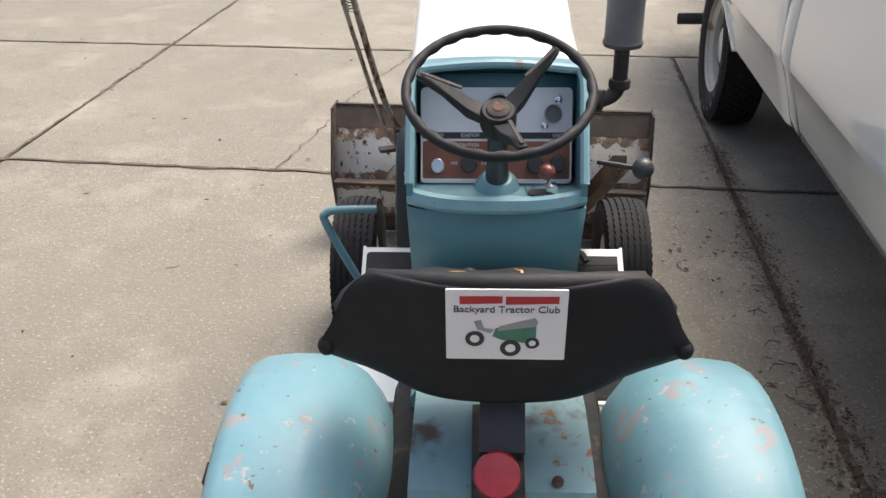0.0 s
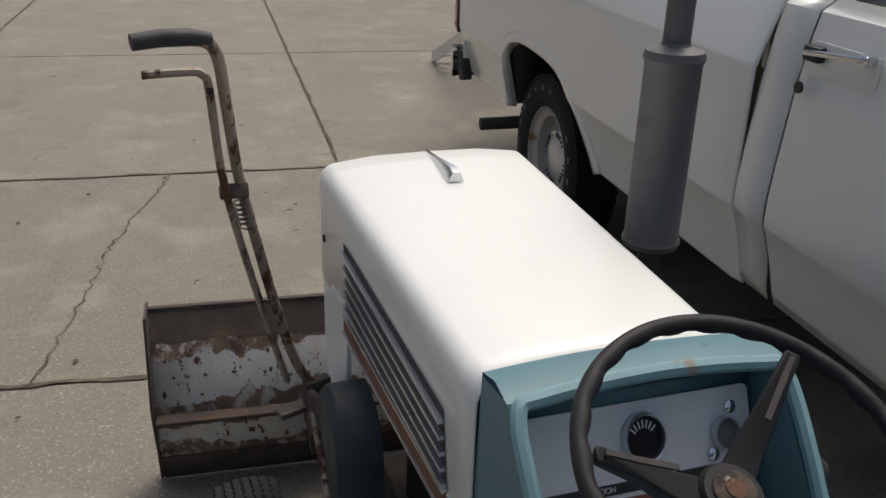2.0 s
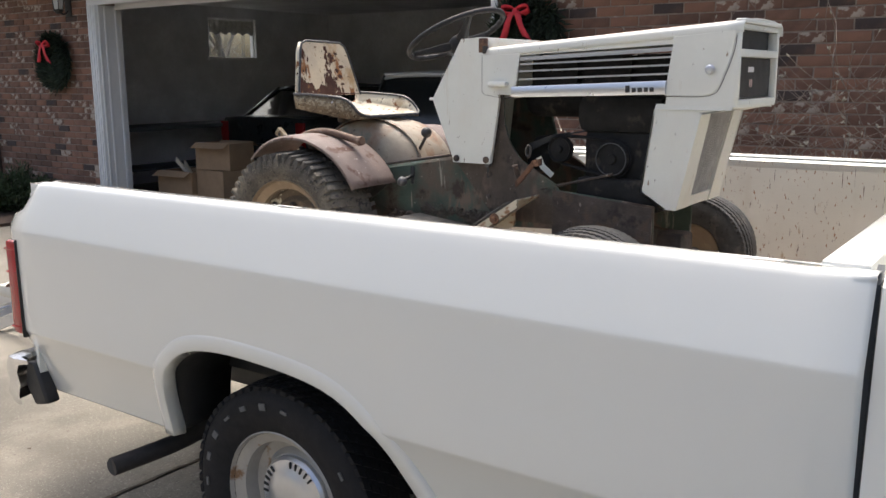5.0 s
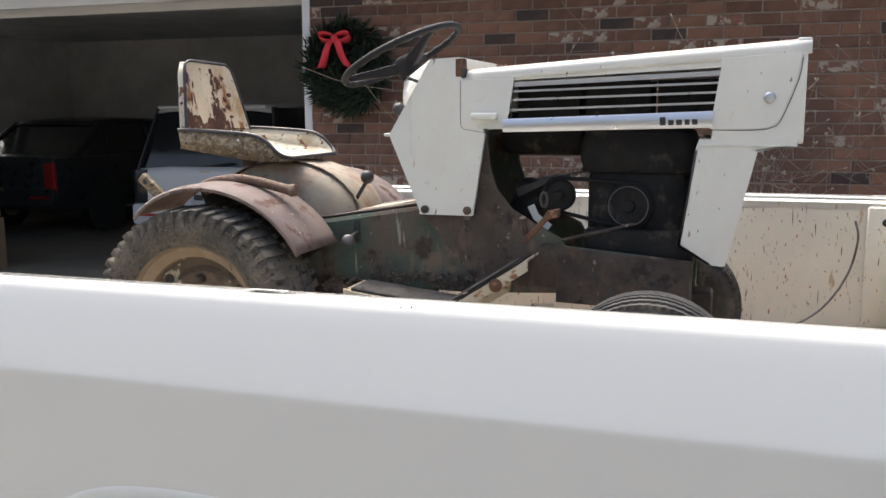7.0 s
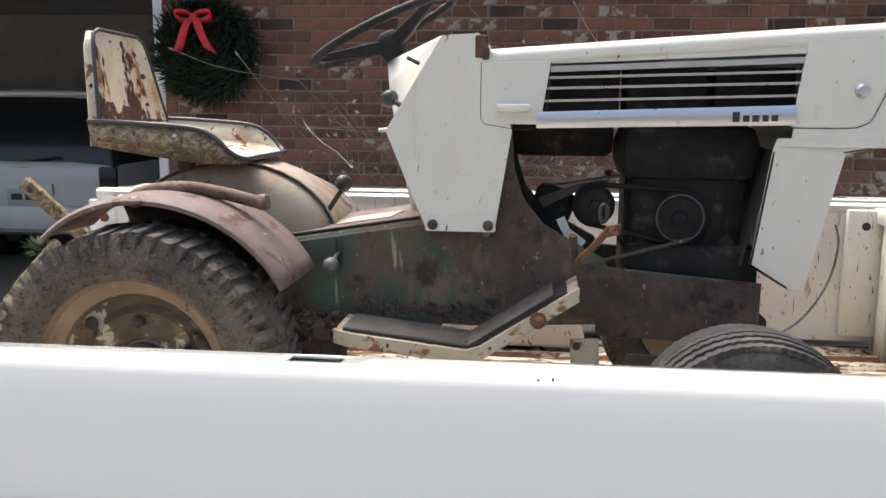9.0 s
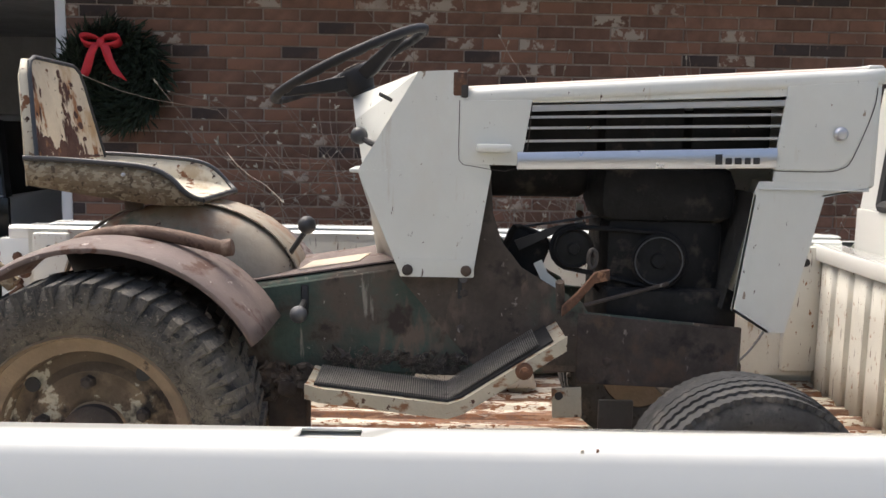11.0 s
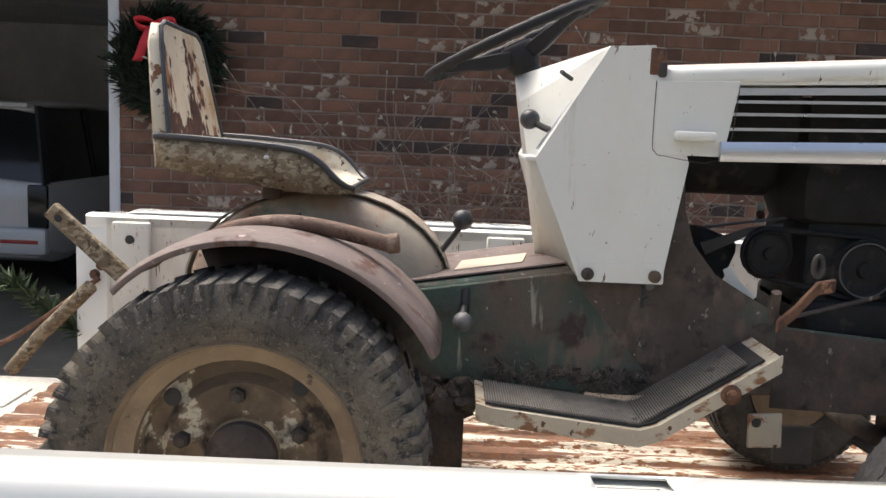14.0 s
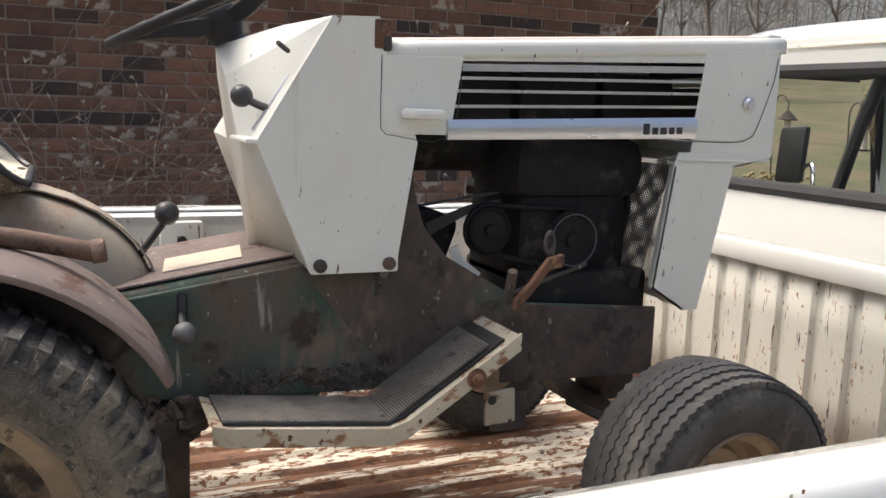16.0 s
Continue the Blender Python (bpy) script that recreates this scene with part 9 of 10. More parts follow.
def evergreen(label, x, y, w, h, seed, count=9500):
    rng = random.Random(seed)
    t = thing("evergreen_shrub", label, "shrub", pose(x, y, 0.0), "evergreen shrubs")
    st = B()
    tips = []
    for k in range(34):
        a, e = rng.uniform(0, 6.28), rng.uniform(0.15, 1.25)
        rr = rng.uniform(0.65, 1.0)
        tip = Vector((w * rr * math.cos(a) * math.cos(e), w * rr * math.sin(a) * math.cos(e), max(h * rr * math.sin(e), 0.12)))
        tips.append(tip)
        mid = tip * 0.5 + Vector((0, 0, 0.08))
        tube(st, [(0.04 * math.cos(a), 0.04 * math.sin(a), -0.02), mid, tip], [0.014, 0.009, 0.003], 5)
    part("stems", st, M_BARK, t)

    def make():
        tip = rng.choice(tips)
        u = rng.uniform(0.35, 1.05)
        p = tip * u + Vector((rng.gauss(0, 0.05), rng.gauss(0, 0.05), rng.gauss(0.04, 0.04)))
        p.z = max(p.z, 0.02)
        return p, tip.normalized() * 0.9 + Vector((rng.uniform(-1, 1), rng.uniform(-1, 1), rng.uniform(-0.5, 1)))

    foliage("needles", make, count, M_SPRUCE, t, rng, 0.075, 0.006)
    return t


evergreen("dense dark green juniper shrub beside the drive", 4.25, 13.15, 0.62, 0.72, 3)
evergreen("green juniper shrub against the brick pier", 5.05, 12.35, 0.50, 0.55, 6, 7000)
evergreen("green juniper shrub at the house corner", 5.0, 13.6, 0.55, 0.62, 9, 7000)


def bare_bush(x, y, h, seed, stems=4, label="leafless shrub with pale buds on arching brown twigs"):
    rng = random.Random(seed)
    t = thing("bare_shrub", label, "shrub", pose(x, y, -0.03), "bare shrubs along the house wall")
    br, bd = B(), B()
    for k in range(stems):
        out = []
        a = 6.283 * (k + rng.uniform(-0.3, 0.3)) / stems
        lean = rng.uniform(0.12, 0.6)
        d = Vector((math.cos(a) * lean * 0.5, math.sin(a) * lean, 1)).normalized()
        grow(rng, Vector((0.05 * math.cos(a), 0.05 * math.sin(a), 0)), d, h * rng.uniform(0.75, 1.1), 0.0058, 0, out, 0.72, 0.35, (1, 4, 2), 0.22)
        for pts, rad, lv in out:
            tube(br, pts, [max(v, 0.0017) for v in rad], 5)
            e = pts[-1]
            dd = (pts[-1] - pts[-2]).normalized()
            for _ in range(3 if lv < 2 else 1):
                q = (dd + Vector((rng.uniform(-1, 1), rng.uniform(-1, 1), rng.uniform(-1, 1))) * 0.8 * (lv < 2)).normalized()
                tube(bd, [e - q * 0.004, e + q * 0.006, e + q * 0.016, e + q * 0.022], [0.002, 0.0052, 0.0045, 0.001], 5)
    part("branchwork", br, M_TWIG, t, kind="stuff")
    part("budding", bd, M_BUD, t, kind="stuff")
    return t


for k, (x, y, h) in enumerate(((5.18, 4.95, 1.22), (5.14, 4.35, 1.42), (5.12, 3.85, 1.40), (5.05, 3.2, 1.38), (5.0, 2.4, 1.4), (5.1, 1.6, 1.25))):
    bare_bush(x, y, h, 50 + k, 6 if k else 3)


# ---- wreaths with red bows on the brick ----
def wreath(x, y, z, seed):
    rng = random.Random(seed)
    t = thing("wreath", "round green fir wreath with a red ribbon bow", "wreath", pose(x, y, z), "wreaths on the house")
    R = 0.205
    ring = B()
    tube(ring, [(0.0, R * math.cos(a), R * math.sin(a)) for a in [2 * math.pi * k / 32 for k in range(32)]], 0.055, 8, True)
    part("wreath_ring", ring, M_NEEDLE_DK, t)

    def make():
        a = rng.uniform(0, 6.28)
        b = rng.uniform(0, 6.28)
        c = Vector((0, math.cos(a), math.sin(a)))
        o = c * math.cos(b) + Vector((-1, 0, 0)) * abs(math.sin(b))
        p = c * (R + rng.uniform(-0.09, 0.07)) + o * rng.uniform(0.0, 0.055)
        tang = Vector((0, -math.sin(a), math.cos(a)))
        return p, o + tang * rng.uniform(0.2, 1.4) + Vector((rng.uniform(-0.4, 0.2), rng.uniform(-0.4, 0.4), rng.uniform(-0.4, 0.4)))

    foliage("fir_needles", make, 9000, M_WREATH, t, rng, 0.085, 0.0065)
    bow = part("bow_knot", ball(B(), (-0.12, 0.035, 0.185), 0.026, 12, (0.8, 1, 1.1)), M_RIBBON, t, "red ribbon knot")
    for s in (-1, 1):
        lp = B()
        rows = []
        for k in range(13):
            a = 2 * math.pi * k / 12
            w = 0.022 + 0.018 * (1 - math.cos(a)) / 2
            yy, zz = 0.035 + s * 0.058 * (1 - math.cos(a)), 0.185 + 0.026 * math.sin(a) + 0.012 * (1 - math.cos(a)) / 2
            rows.append([(-0.12 - 0.5 * w, yy, zz + 0.6 * w), (-0.12 + 0.6 * w, yy, zz - 0.4 * w)])
        part("bow_loop", sheet(lp, rows), M_RIBBON, bow, solid=0.003)
        tl = B()
        rows = []
        for k in range(9):
            u = k / 8
            yy = 0.035 + s * (0.012 + 0.105 * u) + 0.010 * math.sin(4 * u + s)
            zz = 0.180 - 0.205 * u * (0.96 if s > 0 else 1.0)
            rows.append([(-0.128 - 0.012 * math.sin(5 * u), yy - 0.029, zz + 0.008 * s), (-0.134, yy + 0.029, zz - 0.008 * s + (0.018 if k == 8 else 0))])
        part("bow_tail", sheet(tl, rows), M_RIBBON, bow, solid=0.003)
    return t


wreath(5.53, 5.675, 1.83, 1)
wreath(5.55, 12.0, 1.74, 2)

# wall lantern
lan = thing("wall_lantern", "black coach lantern with frosted panes on the brick pier", "wall lamp", pose(5.47, 11.72, 2.36))
part("back_plate", box(B(), (0.125, 0, 0.0), (0.02, 0.11, 0.24), None, 0.006), M_BLACK, lan)
part("arm", tube(B(), smooth_path([(0.12, 0, -0.06), (0.06, 0, -0.10), (0.0, 0, -0.07)], 5), 0.010, 8), M_BLACK, lan)
part("base_cup", lathe(B(), [(0.001, -0.10), (0.035, -0.09), (0.062, -0.06), (0.062, -0.05), (0.001, -0.05)], None, 6), M_BLACK, lan)
cage = part("cage", rings(B(), [[(r * math.cos(math.pi / 3 * k), r * math.sin(math.pi / 3 * k), z) for k in range(6)] for r, z in ((0.05, -0.05), (0.078, 0.14))]), M_LAMPGLASS, lan, "frosted glass panes", angle=20)
for k in range(6):
    c, s = math.cos(math.pi / 3 * k), math.sin(math.pi / 3 * k)
    part("cage_bar", rod(B(), (0.051 * c, 0.051 * s, -0.05), (0.080 * c, 0.080 * s, 0.14), 0.005, 6), M_BLACK, cage)
part("cap", lathe(B(), [(0.095, 0.14), (0.092, 0.15), (0.045, 0.21), (0.018, 0.225), (0.012, 0.25), (0.001, 0.26)], None, 6), M_BLACK, lan)


# ---- cars ----
def car(name, label, m, L, W, H, paint, belt=0.95, wagon=True, plate=True, lamp_z=(0.75, 1.05), wheel_r=0.34, group="", lamp=None):
    """Rear at local -y, nose at +y: lower body, glasshouse, roof, pillars, bumpers, lamps, wheels."""
    t = thing(name, label, "car", m, group)
    h = W / 2
    hoodz = belt - 0.06
    st = [(-0.50, 0.90, 0.42, belt - 0.06), (-0.492, 0.96, 0.36, belt), (-0.44, 1.0, 0.30, belt), (-0.2, 1.0, 0.28, belt), (0.1, 1.0, 0.28, belt - 0.01), (0.22, 1.0, 0.28, belt - 0.03), (0.40, 0.97, 0.30, hoodz - 0.06), (0.475, 0.88, 0.34, hoodz - 0.16), (0.50, 0.78, 0.40, hoodz - 0.26)]
    body = B()
    rows = []
    for u, w, z0, z1 in st:
        y = u * L
        rows.append([(-h * w * 0.86, y, z0), (-h * w * 0.97, y, z0 + 0.08), (-h * w, y, z0 + 0.45 * (z1 - z0)), (-h * w * 0.985, y, z1 - 0.10), (-h * w * 0.93, y, z1 - 0.01), (-h * w * 0.5, y, z1 + 0.015), (h * w * 0.5, y, z1 + 0.015), (h * w * 0.93, y, z1 - 0.01), (h * w * 0.985, y, z1 - 0.10), (h * w, y, z0 + 0.45 * (z1 - z0)), (h * w * 0.97, y, z0 + 0.08), (h * w * 0.86, y, z0)])
    rings(body, rows)
    bo = part("body", body, paint, t, bevel=0.01)
    r0, r1, f1, f0 = (-0.485, -0.44, 0.04, 0.20) if wagon else (-0.40, -0.26, 0.06, 0.22)
    gh = B()
    rows = []
    for u, z, w in ((r0, belt - 0.02, 0.90), (r1, H - 0.06, 0.74), (f1, H - 0.06, 0.74), (f0, belt - 0.02, 0.90)):
        rows.append([(-h * w, u * L, z), (h * w, u * L, z)])
    vs = [[gh.verts.new(p) for p in r] for r in rows]
    gh.faces.new((vs[0][0], vs[0][1], vs[1][1], vs[1][0]))
    gh.faces.new((vs[2][0], vs[2][1], vs[3][1], vs[3][0]))
    for i in (0, 1):
        gh.faces.new((vs[0][i], vs[1][i], vs[2][i], vs[3][i]))
    part("glass", gh, M_CARGLASS, bo, "tinted windows", angle=15)
    roof = B()
    rows = []
    for u, z, w in ((r1 - 0.012, H - 0.075, 0.75), (r1, H - 0.03, 0.74), (r1 * 0.6 + f1 * 0.4, H, 0.74), (f1 - 0.02, H - 0.02, 0.74), (f1 + 0.012, H - 0.065, 0.75)):
        rows.append([(h * w * v, u * L, z - 0.03 * abs(v) ** 4) for v in np.linspace(-1, 1, 9)])
    part("roof", sheet(roof, rows), paint, bo, solid=0.02)
    for s in (-1, 1):
        for (ua, za, wa), (ub, zb, wb), wd in (((r0, belt - 0.02, 0.905), (r1, H - 0.05, 0.745), 0.10), ((-0.26, belt - 0.02, 0.905), (-0.24, H - 0.05, 0.748), 0.05), ((-0.06, belt - 0.02, 0.905), (-0.06, H - 0.05, 0.748), 0.05), ((f0, belt - 0.02, 0.905), (f1, H - 0.05, 0.745), 0.06)):
            pb = B()
            rings(pb, [[(s * h * w + dx, u * L + dy * wd, z) for dx, dy in ((-0.01, -0.5), (0.012, -0.5), (0.012, 0.5), (-0.01, 0.5))] for u, z, w in ((ua, za, wa), (ub, zb, wb))])
            # hatchback pillars black: the dimness of the garage is put into their colour
            part("pillar", pb, M_SEAM if lamp else paint, bo)
        lp = box(B(), (s * h * 0.86, -0.497 * L, (lamp_z[0] + lamp_z[1]) / 2), (h * 0.18, 0.05, lamp_z[1] - lamp_z[0]), None, 0.015)
        part("tail_lamp", lp, lamp or M_TAILRED, bo)
        part("headlight", box(B(), (s * h * 0.70, 0.478 * L, hoodz - 0.20), (h * 0.28, 0.06, 0.12), None, 0.02), M_LAMPGLASS, bo)
        part("side_moulding", box(B(), (s * h * 1.0, 0.0, 0.60), (0.02, L * 0.52, 0.07), None, 0.008), M_BLACK, bo)
        part("door_mirror", box(B(), (s * (h + 0.06), 0.16 * L, belt + 0.06), (0.16, 0.07, 0.11), None, 0.03), M_BLACK, bo)
        for u in (-0.30, 0.31):
            wheel("front_wheel" if u > 0 else "rear_wheel", wheel_r, 0.21, wheel_r * 0.6, 48, 0.008, "rib", M_RUBBER, M_RIM_W, t, pose(s * (h - 0.12), u * L, wheel_r), "", None, s)
            part("wheel_arch", prism(B(), disc2((u * L, wheel_r), wheel_r * 1.13, 24), s * (h * 0.99 - 0.02), s * (h + 0.004)), M_SEAM, bo)
    part("rear_bumper", box(B(), (0, -0.502 * L, 0.50), (W * 0.96, 0.10, 0.22), None, 0.04), paint, bo)
    part("front_bumper", box(B(), (0, 0.502 * L, 0.46), (W * 0.90, 0.10, 0.20), None, 0.04), paint, bo)
    for s in (-1, 1):
        part("reflector_strip", box(B(), (s * h * 0.72, -0.502 * L - 0.052, 0.50), (h * 0.34, 0.008, 0.03), None, 0.003), M_TAILRED, bo)
    if plate:
        part("plate_recess", box(B(), (0, -0.5 * L - 0.01, 0.70), (0.52, 0.03, 0.20), None, 0.01), paint, bo)
        pl = part("number_plate", box(B(), (0, -0.5 * L - 0.03, 0.68), (0.305, 0.006, 0.152), None, 0.003), M_PLATE, bo)
        for k in range(2):
            part("plate_bar", box(B(), (-0.065 + 0.13 * k, -0.5 * L - 0.034, 0.685), (0.10, 0.003, 0.055)), M_DECALB, pl)
        part("emblem", box(B(), (0, -0.497 * L - 0.004, belt - 0.05), (0.14, 0.012, 0.04), None, 0.008), M_GOLD, bo)
        part("spoiler", box(B(), (0, r1 * L - 0.03, H - 0.05), (W * 0.70, 0.16, 0.04), None, 0.015), paint, bo)
        part("rear_wiper", tube(B(), [(0.0, r0 * L - 0.01, belt + 0.02), (0.30, r0 * L - 0.004, belt + 0.06)], 0.008, 6), M_BLACK, bo)
    return t


car("hatchback_car", "silver hatchback car parked inside the garage", pose(9.55, 8.05, 0, 0, 0, -90), 4.4, 1.76, 1.62, M_SILVER, 0.97, True, True, (0.60, 0.95), 0.32, "", M_CARGLASS)
car("dark_car", "dark car with red tail lamps inside the garage", pose(10.75, 11.75, 0, 0, 0, -90), 4.5, 1.78, 1.45, M_DARKCAR, 0.98, False, False, (0.56, 0.92), 0.32)
car("suv_car", "grey sport utility car on the street", pose(15.55, 40.35, ground_z(15.5, 40.3) + 0.05, 0, 0, -90 - 21), 4.75, 1.85, 1.84, M_GREYCAR, 1.10, True, False, (0.80, 1.20), 0.36)
car("blue_car", "dark blue car parked past the street", pose(21.5, 43.5, ground_z(21.5, 43.5) + 0.04, 0, 0, -100), 4.4, 1.76, 1.45, M_BLUECAR, 0.98, False, False, (0.6, 0.8), 0.32)

# ---- far house past the street ----
fh = thing("far_house", "low brick house with white windows past the street", "house", pose(28.5, 93, ground_z(28, 93), 0, 0, -18))
part("wall", box(B(), (0, 0, 1.35), (17, 8, 2.8), None, 0.02), M_SIDING, fh)
part("brick_face", box(B(), (-4.6, -4.03, 1.3), (3.4, 0.1, 2.6), None, 0.01), M_ORANGEBRICK, fh)
bm = B()
prism(bm, [(-4.8, 2.6), (0, 4.6), (4.8, 2.6), (4.8, 2.8), (0, 4.85), (-4.8, 2.8)], -9, 9, "x")
part("roof", bm, M_ROOF, fh)
for x in (-7.2, -2.0, 0.8, 3.6, 6.6):
    w = part("window", box(B(), (x, -4.05, 1.55), (1.3, 0.12, 1.3), None, 0.02), M_TRIM, fh)
    part("pane", box(B(), (x, -4.12, 1.55), (1.05, 0.03, 1.05)), M_CARGLASS, w)

# mailbox and stakes beside the street
mb = thing("mailbox", "white mailbox on a wooden post beside the street", "mailbox", pose(9.1, 33.6, ground_z(9.1, 33.6)))
part("post", box(B(), (0, 0, 0.5), (0.10, 0.10, 1.05), None, 0.01), M_TWIG, mb)
part("letter_box", prism(B(), [(-0.09, 1.02), (0.09, 1.02), (0.09, 1.16), (0.05, 1.23), (-0.05, 1.23), (-0.09, 1.16)], -0.30, 0.22, "y"), M_TRIM, mb)
sk = thing("stake", "thin grey stake beside the mailbox", "stake", pose(8.5, 33.5, ground_z(8.5, 33.5)))
part("stick", rod(B(), (0, 0, -0.05), (0.03, 0, 1.15), 0.03, 8), M_TWIG, sk)

# leaf litter and tufts on the lawn
random.seed(9)


def on_lawn(n, make):
    vs, fs = [], []
    for _ in range(n):
        x, y = make()
        z = ground_z(x, y)
        a, s = random.uniform(0, 6.28), random.uniform(0.02, 0.05)
        k = len(vs)
        for q in range(5):
            r = s * random.uniform(0.5, 1.1)
            vs.append((x + r * math.cos(a + 1.257 * q), y + r * math.sin(a + 1.257 * q), z + random.uniform(0.012, 0.04)))
        fs.append(tuple(range(k, k + 5)))
    me = bpy.data.meshes.new("lawn_leaves")
    me.from_pydata(vs, [], fs)
    me.materials.append(M_LEAF)
    return tagged(new("lawn_leaves", me), "dry brown leaves scattered over the lawn", "leaves", kind="stuff")


def lawn_spot():
    y = random.uniform(13.4, 31)
    return random.uniform(edge_x(y) + 0.3, edge_x(y) + 9), y


on_lawn(2600, lawn_spot)
vs, fs = [], []
for _ in range(9000):
    x, y = lawn_spot()
    y = 13.3 + (y - 13.3) * random.random()
    x = random.uniform(edge_x(y) + 0.1, edge_x(y) + 7)
    if 3.8 < x < 5.7 and y < 14.4:
        continue
    blades(vs, fs, Vector((x, y, ground_z(x, y) - 0.005)), Vector((random.uniform(-0.6, 0.6), random.uniform(-0.6, 0.6), 1)).normalized(), random.uniform(0.03, 0.075), 0.006, random)
me = bpy.data.meshes.new("lawn_tufts")
me.from_pydata(vs, [], fs)
me.materials.append(mat("grass_blades", (0.105, 0.11, 0.042), 0.9, var=0.3, scale=1.5, bump=0.0, rnd="island", rvar=0.5))
tagged(new("lawn_tufts", me), "short tufts of winter grass on the lawn", "grass", kind="stuff")
vs, fs = [], []
for _ in range(900):
    x, y = random.gauss(26, 3.2), random.gauss(54, 2.2)
    blades(vs, fs, Vector((x, y, ground_z(x, y) - 0.02)), Vector((random.uniform(-0.4, 0.4), random.uniform(-0.4, 0.4), 1)).normalized(), random.uniform(0.3, 0.7), 0.05, random)
me = bpy.data.meshes.new("dry_grass")
me.from_pydata(vs, [], fs)
me.materials.append(M_DRYGRASS)
tagged(new("dry_grass", me), "tall straw-coloured dry grass past the street", "grass", kind="stuff")


# ---- behind the cab: bird feeders, dry ornamental grass ----
def feeder(x, y, z, label):
    g = ground_z(x, y)
    t = thing("bird_feeder", label, "bird feeder", pose(x, y, g), "bird feeders")
    z -= g
    part("pole", tube(B(), smooth_path([(0.28, 0, -0.1), (0.28, 0, z), (0.27, 0, z + 0.45), (0.14, 0, z + 0.58), (0.0, 0, z + 0.46), (0, 0, z + 0.36)], 5), 0.010, 6), M_BLACK, t)
    part("feeder_roof", lathe(B(), [(0.15, 0.17), (0.14, 0.19), (0.02, 0.33), (0.008, 0.36), (0.001, 0.36)], Matrix.Translation((0, 0, z)), 16), M_FRAME2, t)
    part("seed_tube", lathe(B(), [(0.05, -0.14), (0.05, 0.17)], Matrix.Translation((0, 0, z)), 14), M_PAPER, t)
    part("seed_tray", lathe(B(), [(0.001, -0.16), (0.10, -0.15), (0.11, -0.13), (0.09, -0.135), (0.001, -0.14)], Matrix.Translation((0, 0, z)), 16), M_FRAME2, t)


feeder(14.07, -9.0, 1.98, "small hanging bird feeder with a pale roof")
feeder(12.61, -9.0, 1.86, "hanging bird feeder on a black shepherd's hook")
og = thing("ornamental_grass", "clump of straw-coloured dry ornamental grass", "grass", pose(14.6, -9.3, ground_z(14.6, -9.3)))
rg2 = random.Random(4)


def straw():
    a = rg2.uniform(0, 6.28)
    return Vector((0.16 * math.cos(a), 0.16 * math.sin(a), 0)), Vector((0.5 * math.cos(a), 0.5 * math.sin(a), 1.0))


foliage("straw", straw, 420, M_DRYGRASS, og, rg2, 0.8, 0.012)
hy = thing("dry_hydrangea", "dry shrub with pale papery flower heads", "shrub", pose(13.4, -8.2, ground_z(13.4, -8.2)))
stm, hds = B(), B()
for k in range(9):
    a = 0.7 * k
    tip = Vector((0.35 * math.cos(a), 0.35 * math.sin(a), 1.05 + 0.18 * math.sin(3.0 * k)))
    tube(stm, [(0, 0, -0.03), tip * 0.5 + Vector((0, 0, 0.1)), tip], 0.007, 5)
    for _ in range(14):
        ball(hds, tip + Vector((rg2.gauss(0, 0.05), rg2.gauss(0, 0.05), rg2.gauss(0.03, 0.04))), 0.03, 6)
part("stems", stm, M_TWIG, hy)
part("flower_heads", hds, M_DRYGRASS, hy, kind="stuff")


# ---- inside the garage ----
def carton(x, y, z, w, d, h, turn, flaps=True):
    t = thing("cardboard_box", "open brown cardboard box on the garage floor", "box", pose(x, y, z, 0, 0, turn), "cardboard boxes")
    for nm, c, s in (("side", (-w / 2, 0, h / 2), (0.006, d, h)), ("side", (w / 2, 0, h / 2), (0.006, d, h)), ("side", (0, -d / 2, h / 2), (w, 0.006, h)), ("side", (0, d / 2, h / 2), (w, 0.006, h)), ("bottom", (0, 0, 0.004), (w, d, 0.006))):
        part(nm, box(B(), c, s), M_CARD, t)
    if flaps:
        for s in (-1, 1):
            part("flap", box(B(), (s * (w / 2 + 0.05), 0, h - 0.02), (0.12, d * 0.96, 0.005), Matrix.Rotation(radians(s * 28), 4, "Y")), M_CARD, t)
    return t


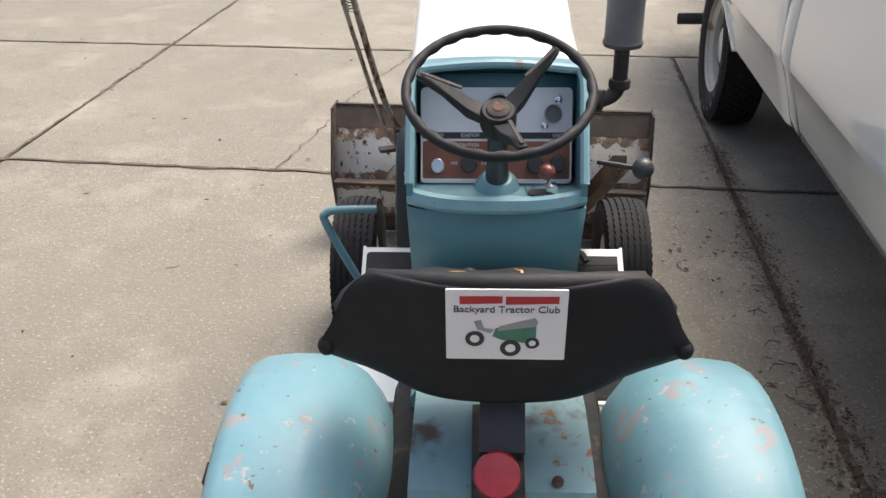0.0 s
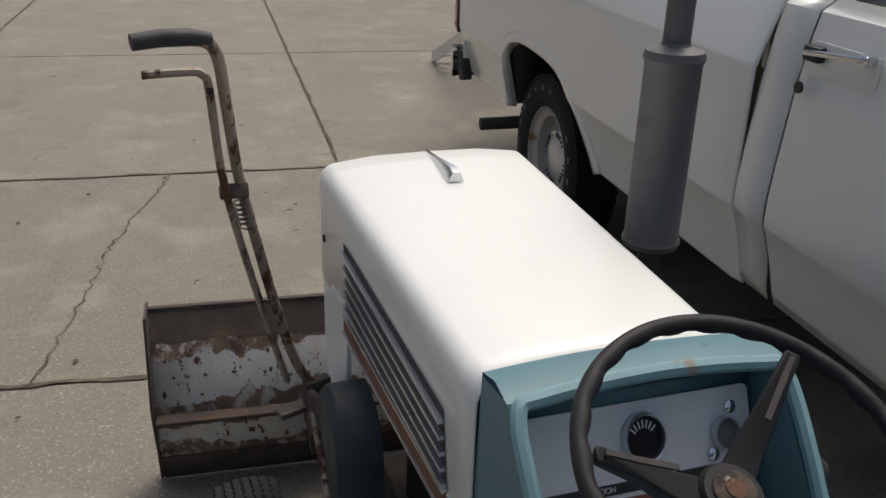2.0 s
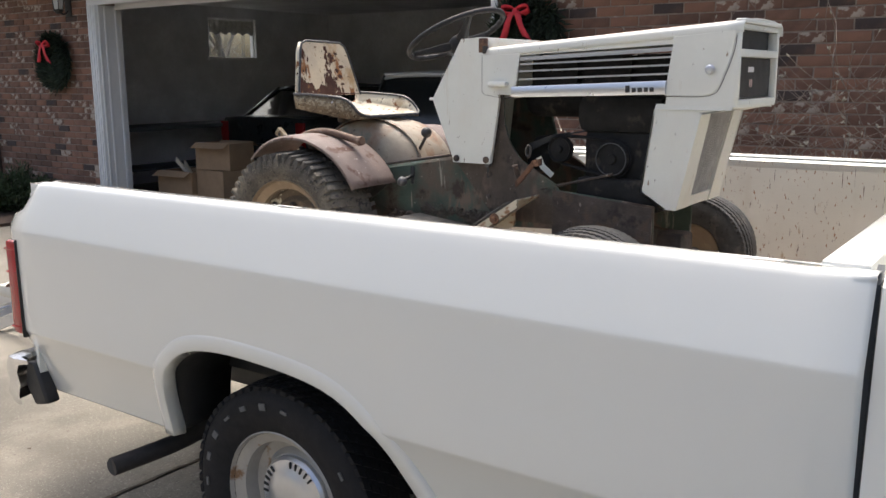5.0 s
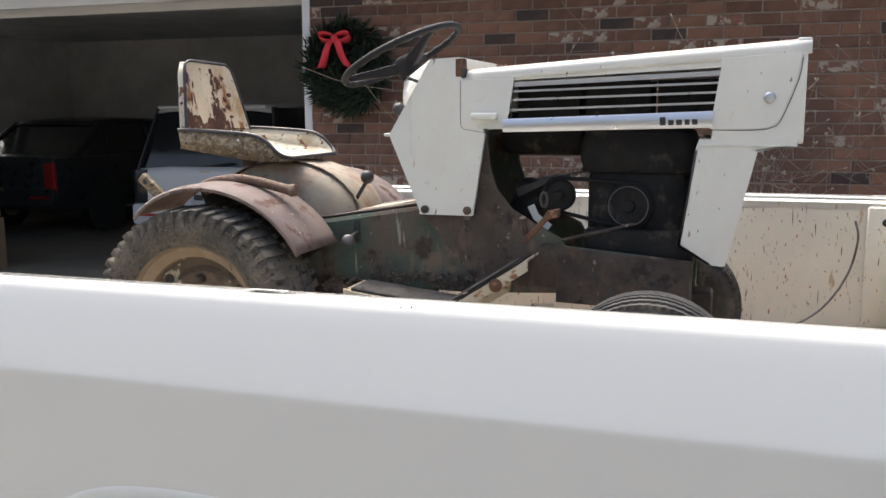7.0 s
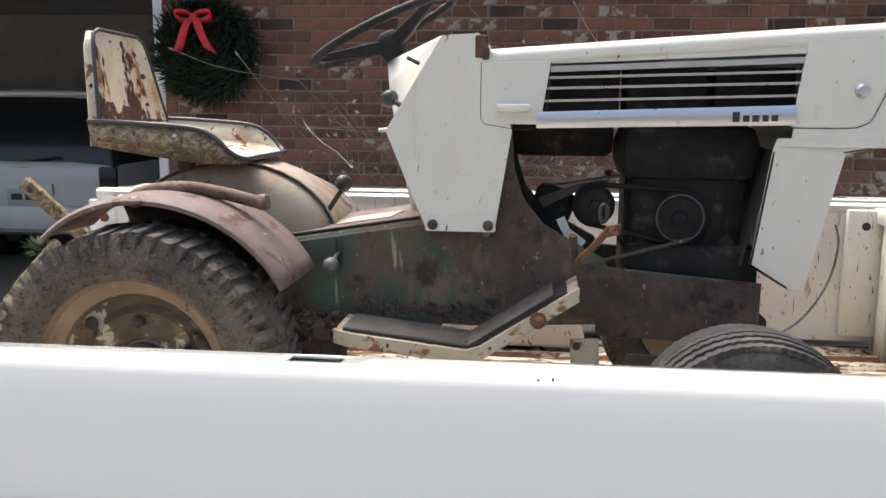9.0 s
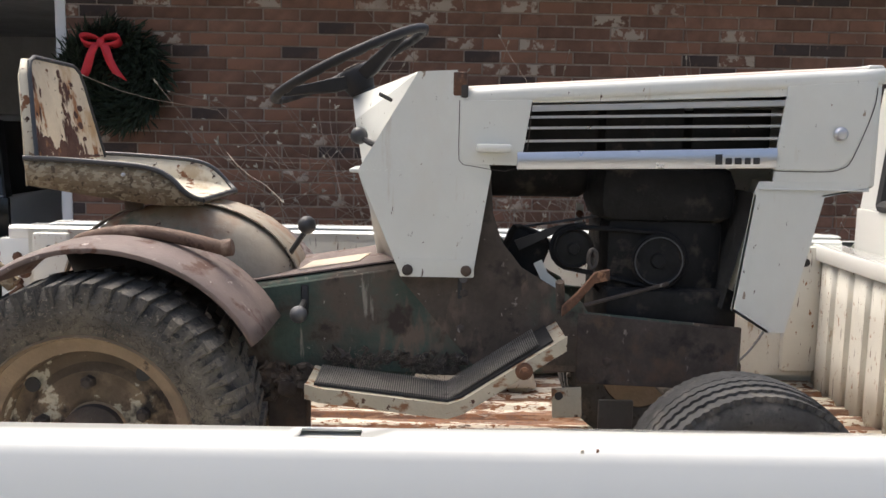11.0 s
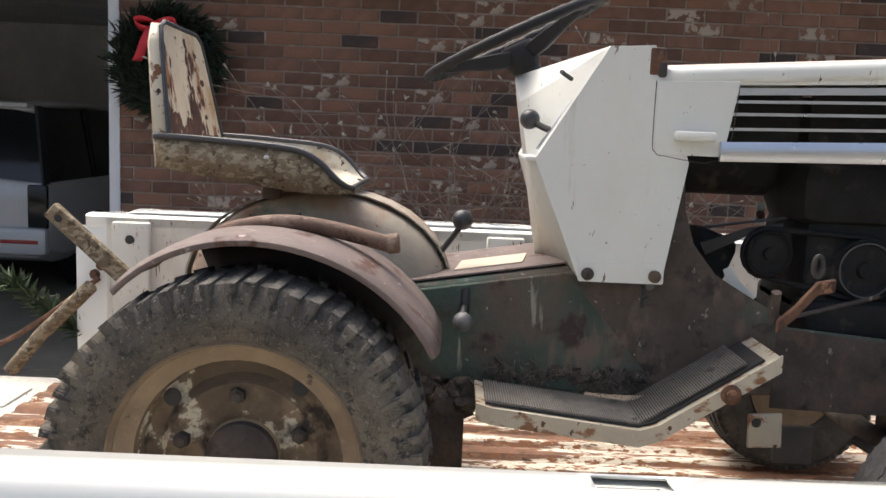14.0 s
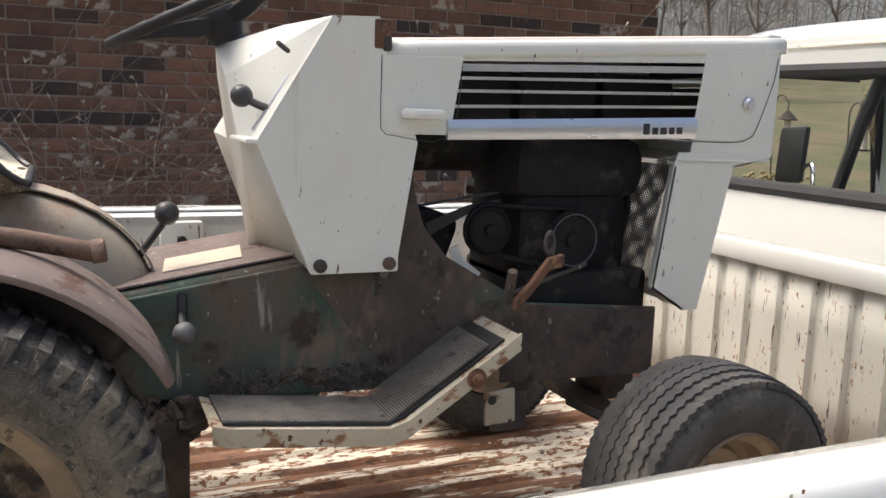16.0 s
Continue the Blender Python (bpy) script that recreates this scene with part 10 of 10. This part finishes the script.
carton(6.42, 10.82, 0, 0.44, 0.56, 0.46, 4)
carton(6.5, 10.24, 0, 0.46, 0.52, 0.50, -6, False)
carton(6.5, 10.25, 0.505, 0.42, 0.50, 0.30, 8)
for k, (y0, y1, z) in enumerate(((10.62, 11.0, 0.56), (10.7, 10.95, 0.52))):
    w = thing("wood_offcut", "pale sawn board end in the cardboard box", "board", group="wood offcuts")
    bm = B()
    rings(bm, [[(6.40 + 0.08 * k + dx, y, zz + dz) for dx, dz in ((-0.012, -0.03), (0.012, -0.03), (0.012, 0.03), (-0.012, 0.03))] for y, zz in ((y0, z - 0.28), (y1, z + 0.02))])
    part("board", bm, M_PAPER, w)
bench = thing("workbench", "dark cluttered workbench at the garage back wall", "bench", pose(8.0, 12.9, 0))
part("top", box(B(), (0, 0, 0.86), (2.6, 0.7, 0.06), None, 0.008), M_CABIN, bench)
for sx in (-1.2, 1.2):
    for sy in (-0.28, 0.28):
        part("leg", box(B(), (sx, sy, 0.415), (0.08, 0.08, 0.83), None, 0.006), M_CABIN, bench)
part("lower_shelf", box(B(), (0, 0, 0.30), (2.4, 0.6, 0.03), None, 0.004), M_CABIN, bench)

# wire hanging on the bed wall and a sprig at its tail
wr = thing("hanging_wire", "thin grey wire hanging on the far bed wall", "wire")
part("strand", tube(B(), smooth_path([(2.925, 2.70, 1.165), (2.915, 2.69, 1.10), (2.90, 2.72, 0.98), (2.895, 2.80, 0.86), (2.89, 2.92, 0.79), (2.88, 3.05, 0.772)], 6), 0.004, 6), M_MUFF, wr)
sp = thing("spruce_sprig", "small green spruce sprig stuck at the bed tail", "sprig", pose(2.97, 5.12, 0.86))
part("stem", tube(B(), [(0, 0, 0.0), (0.01, 0.10, 0.06), (0.0, 0.22, 0.16)], [0.004, 0.003, 0.001], 5), M_TWIG, sp)
rs = random.Random(8)


def sprig():
    u = rs.random()
    return Vector((0.005, 0.22 * u, 0.16 * u)), Vector((rs.uniform(-1, 1), rs.uniform(-0.4, 1), rs.uniform(-0.2, 1)))


foliage("needles", sprig, 420, M_SPRUCE, sp, rs, 0.06, 0.004)


# ---- bricks, laid last ----
random.seed(11)
brick_field(wall_r, YL, GY0 - 0.03, 0.0, WH, lambda y, z: 3.2 < y < 5.95 and 1.1 < z < 2.25)
brick_field(wall_l, GY1 + 0.15, YR - 0.12, 0.0, WH, lambda y, z: 11.5 < y < 13.4 and 1.1 < z < 2.3)
brick_field(wall_h, GY0, GY1, GH + 0.22, WH, lambda y, z: False)
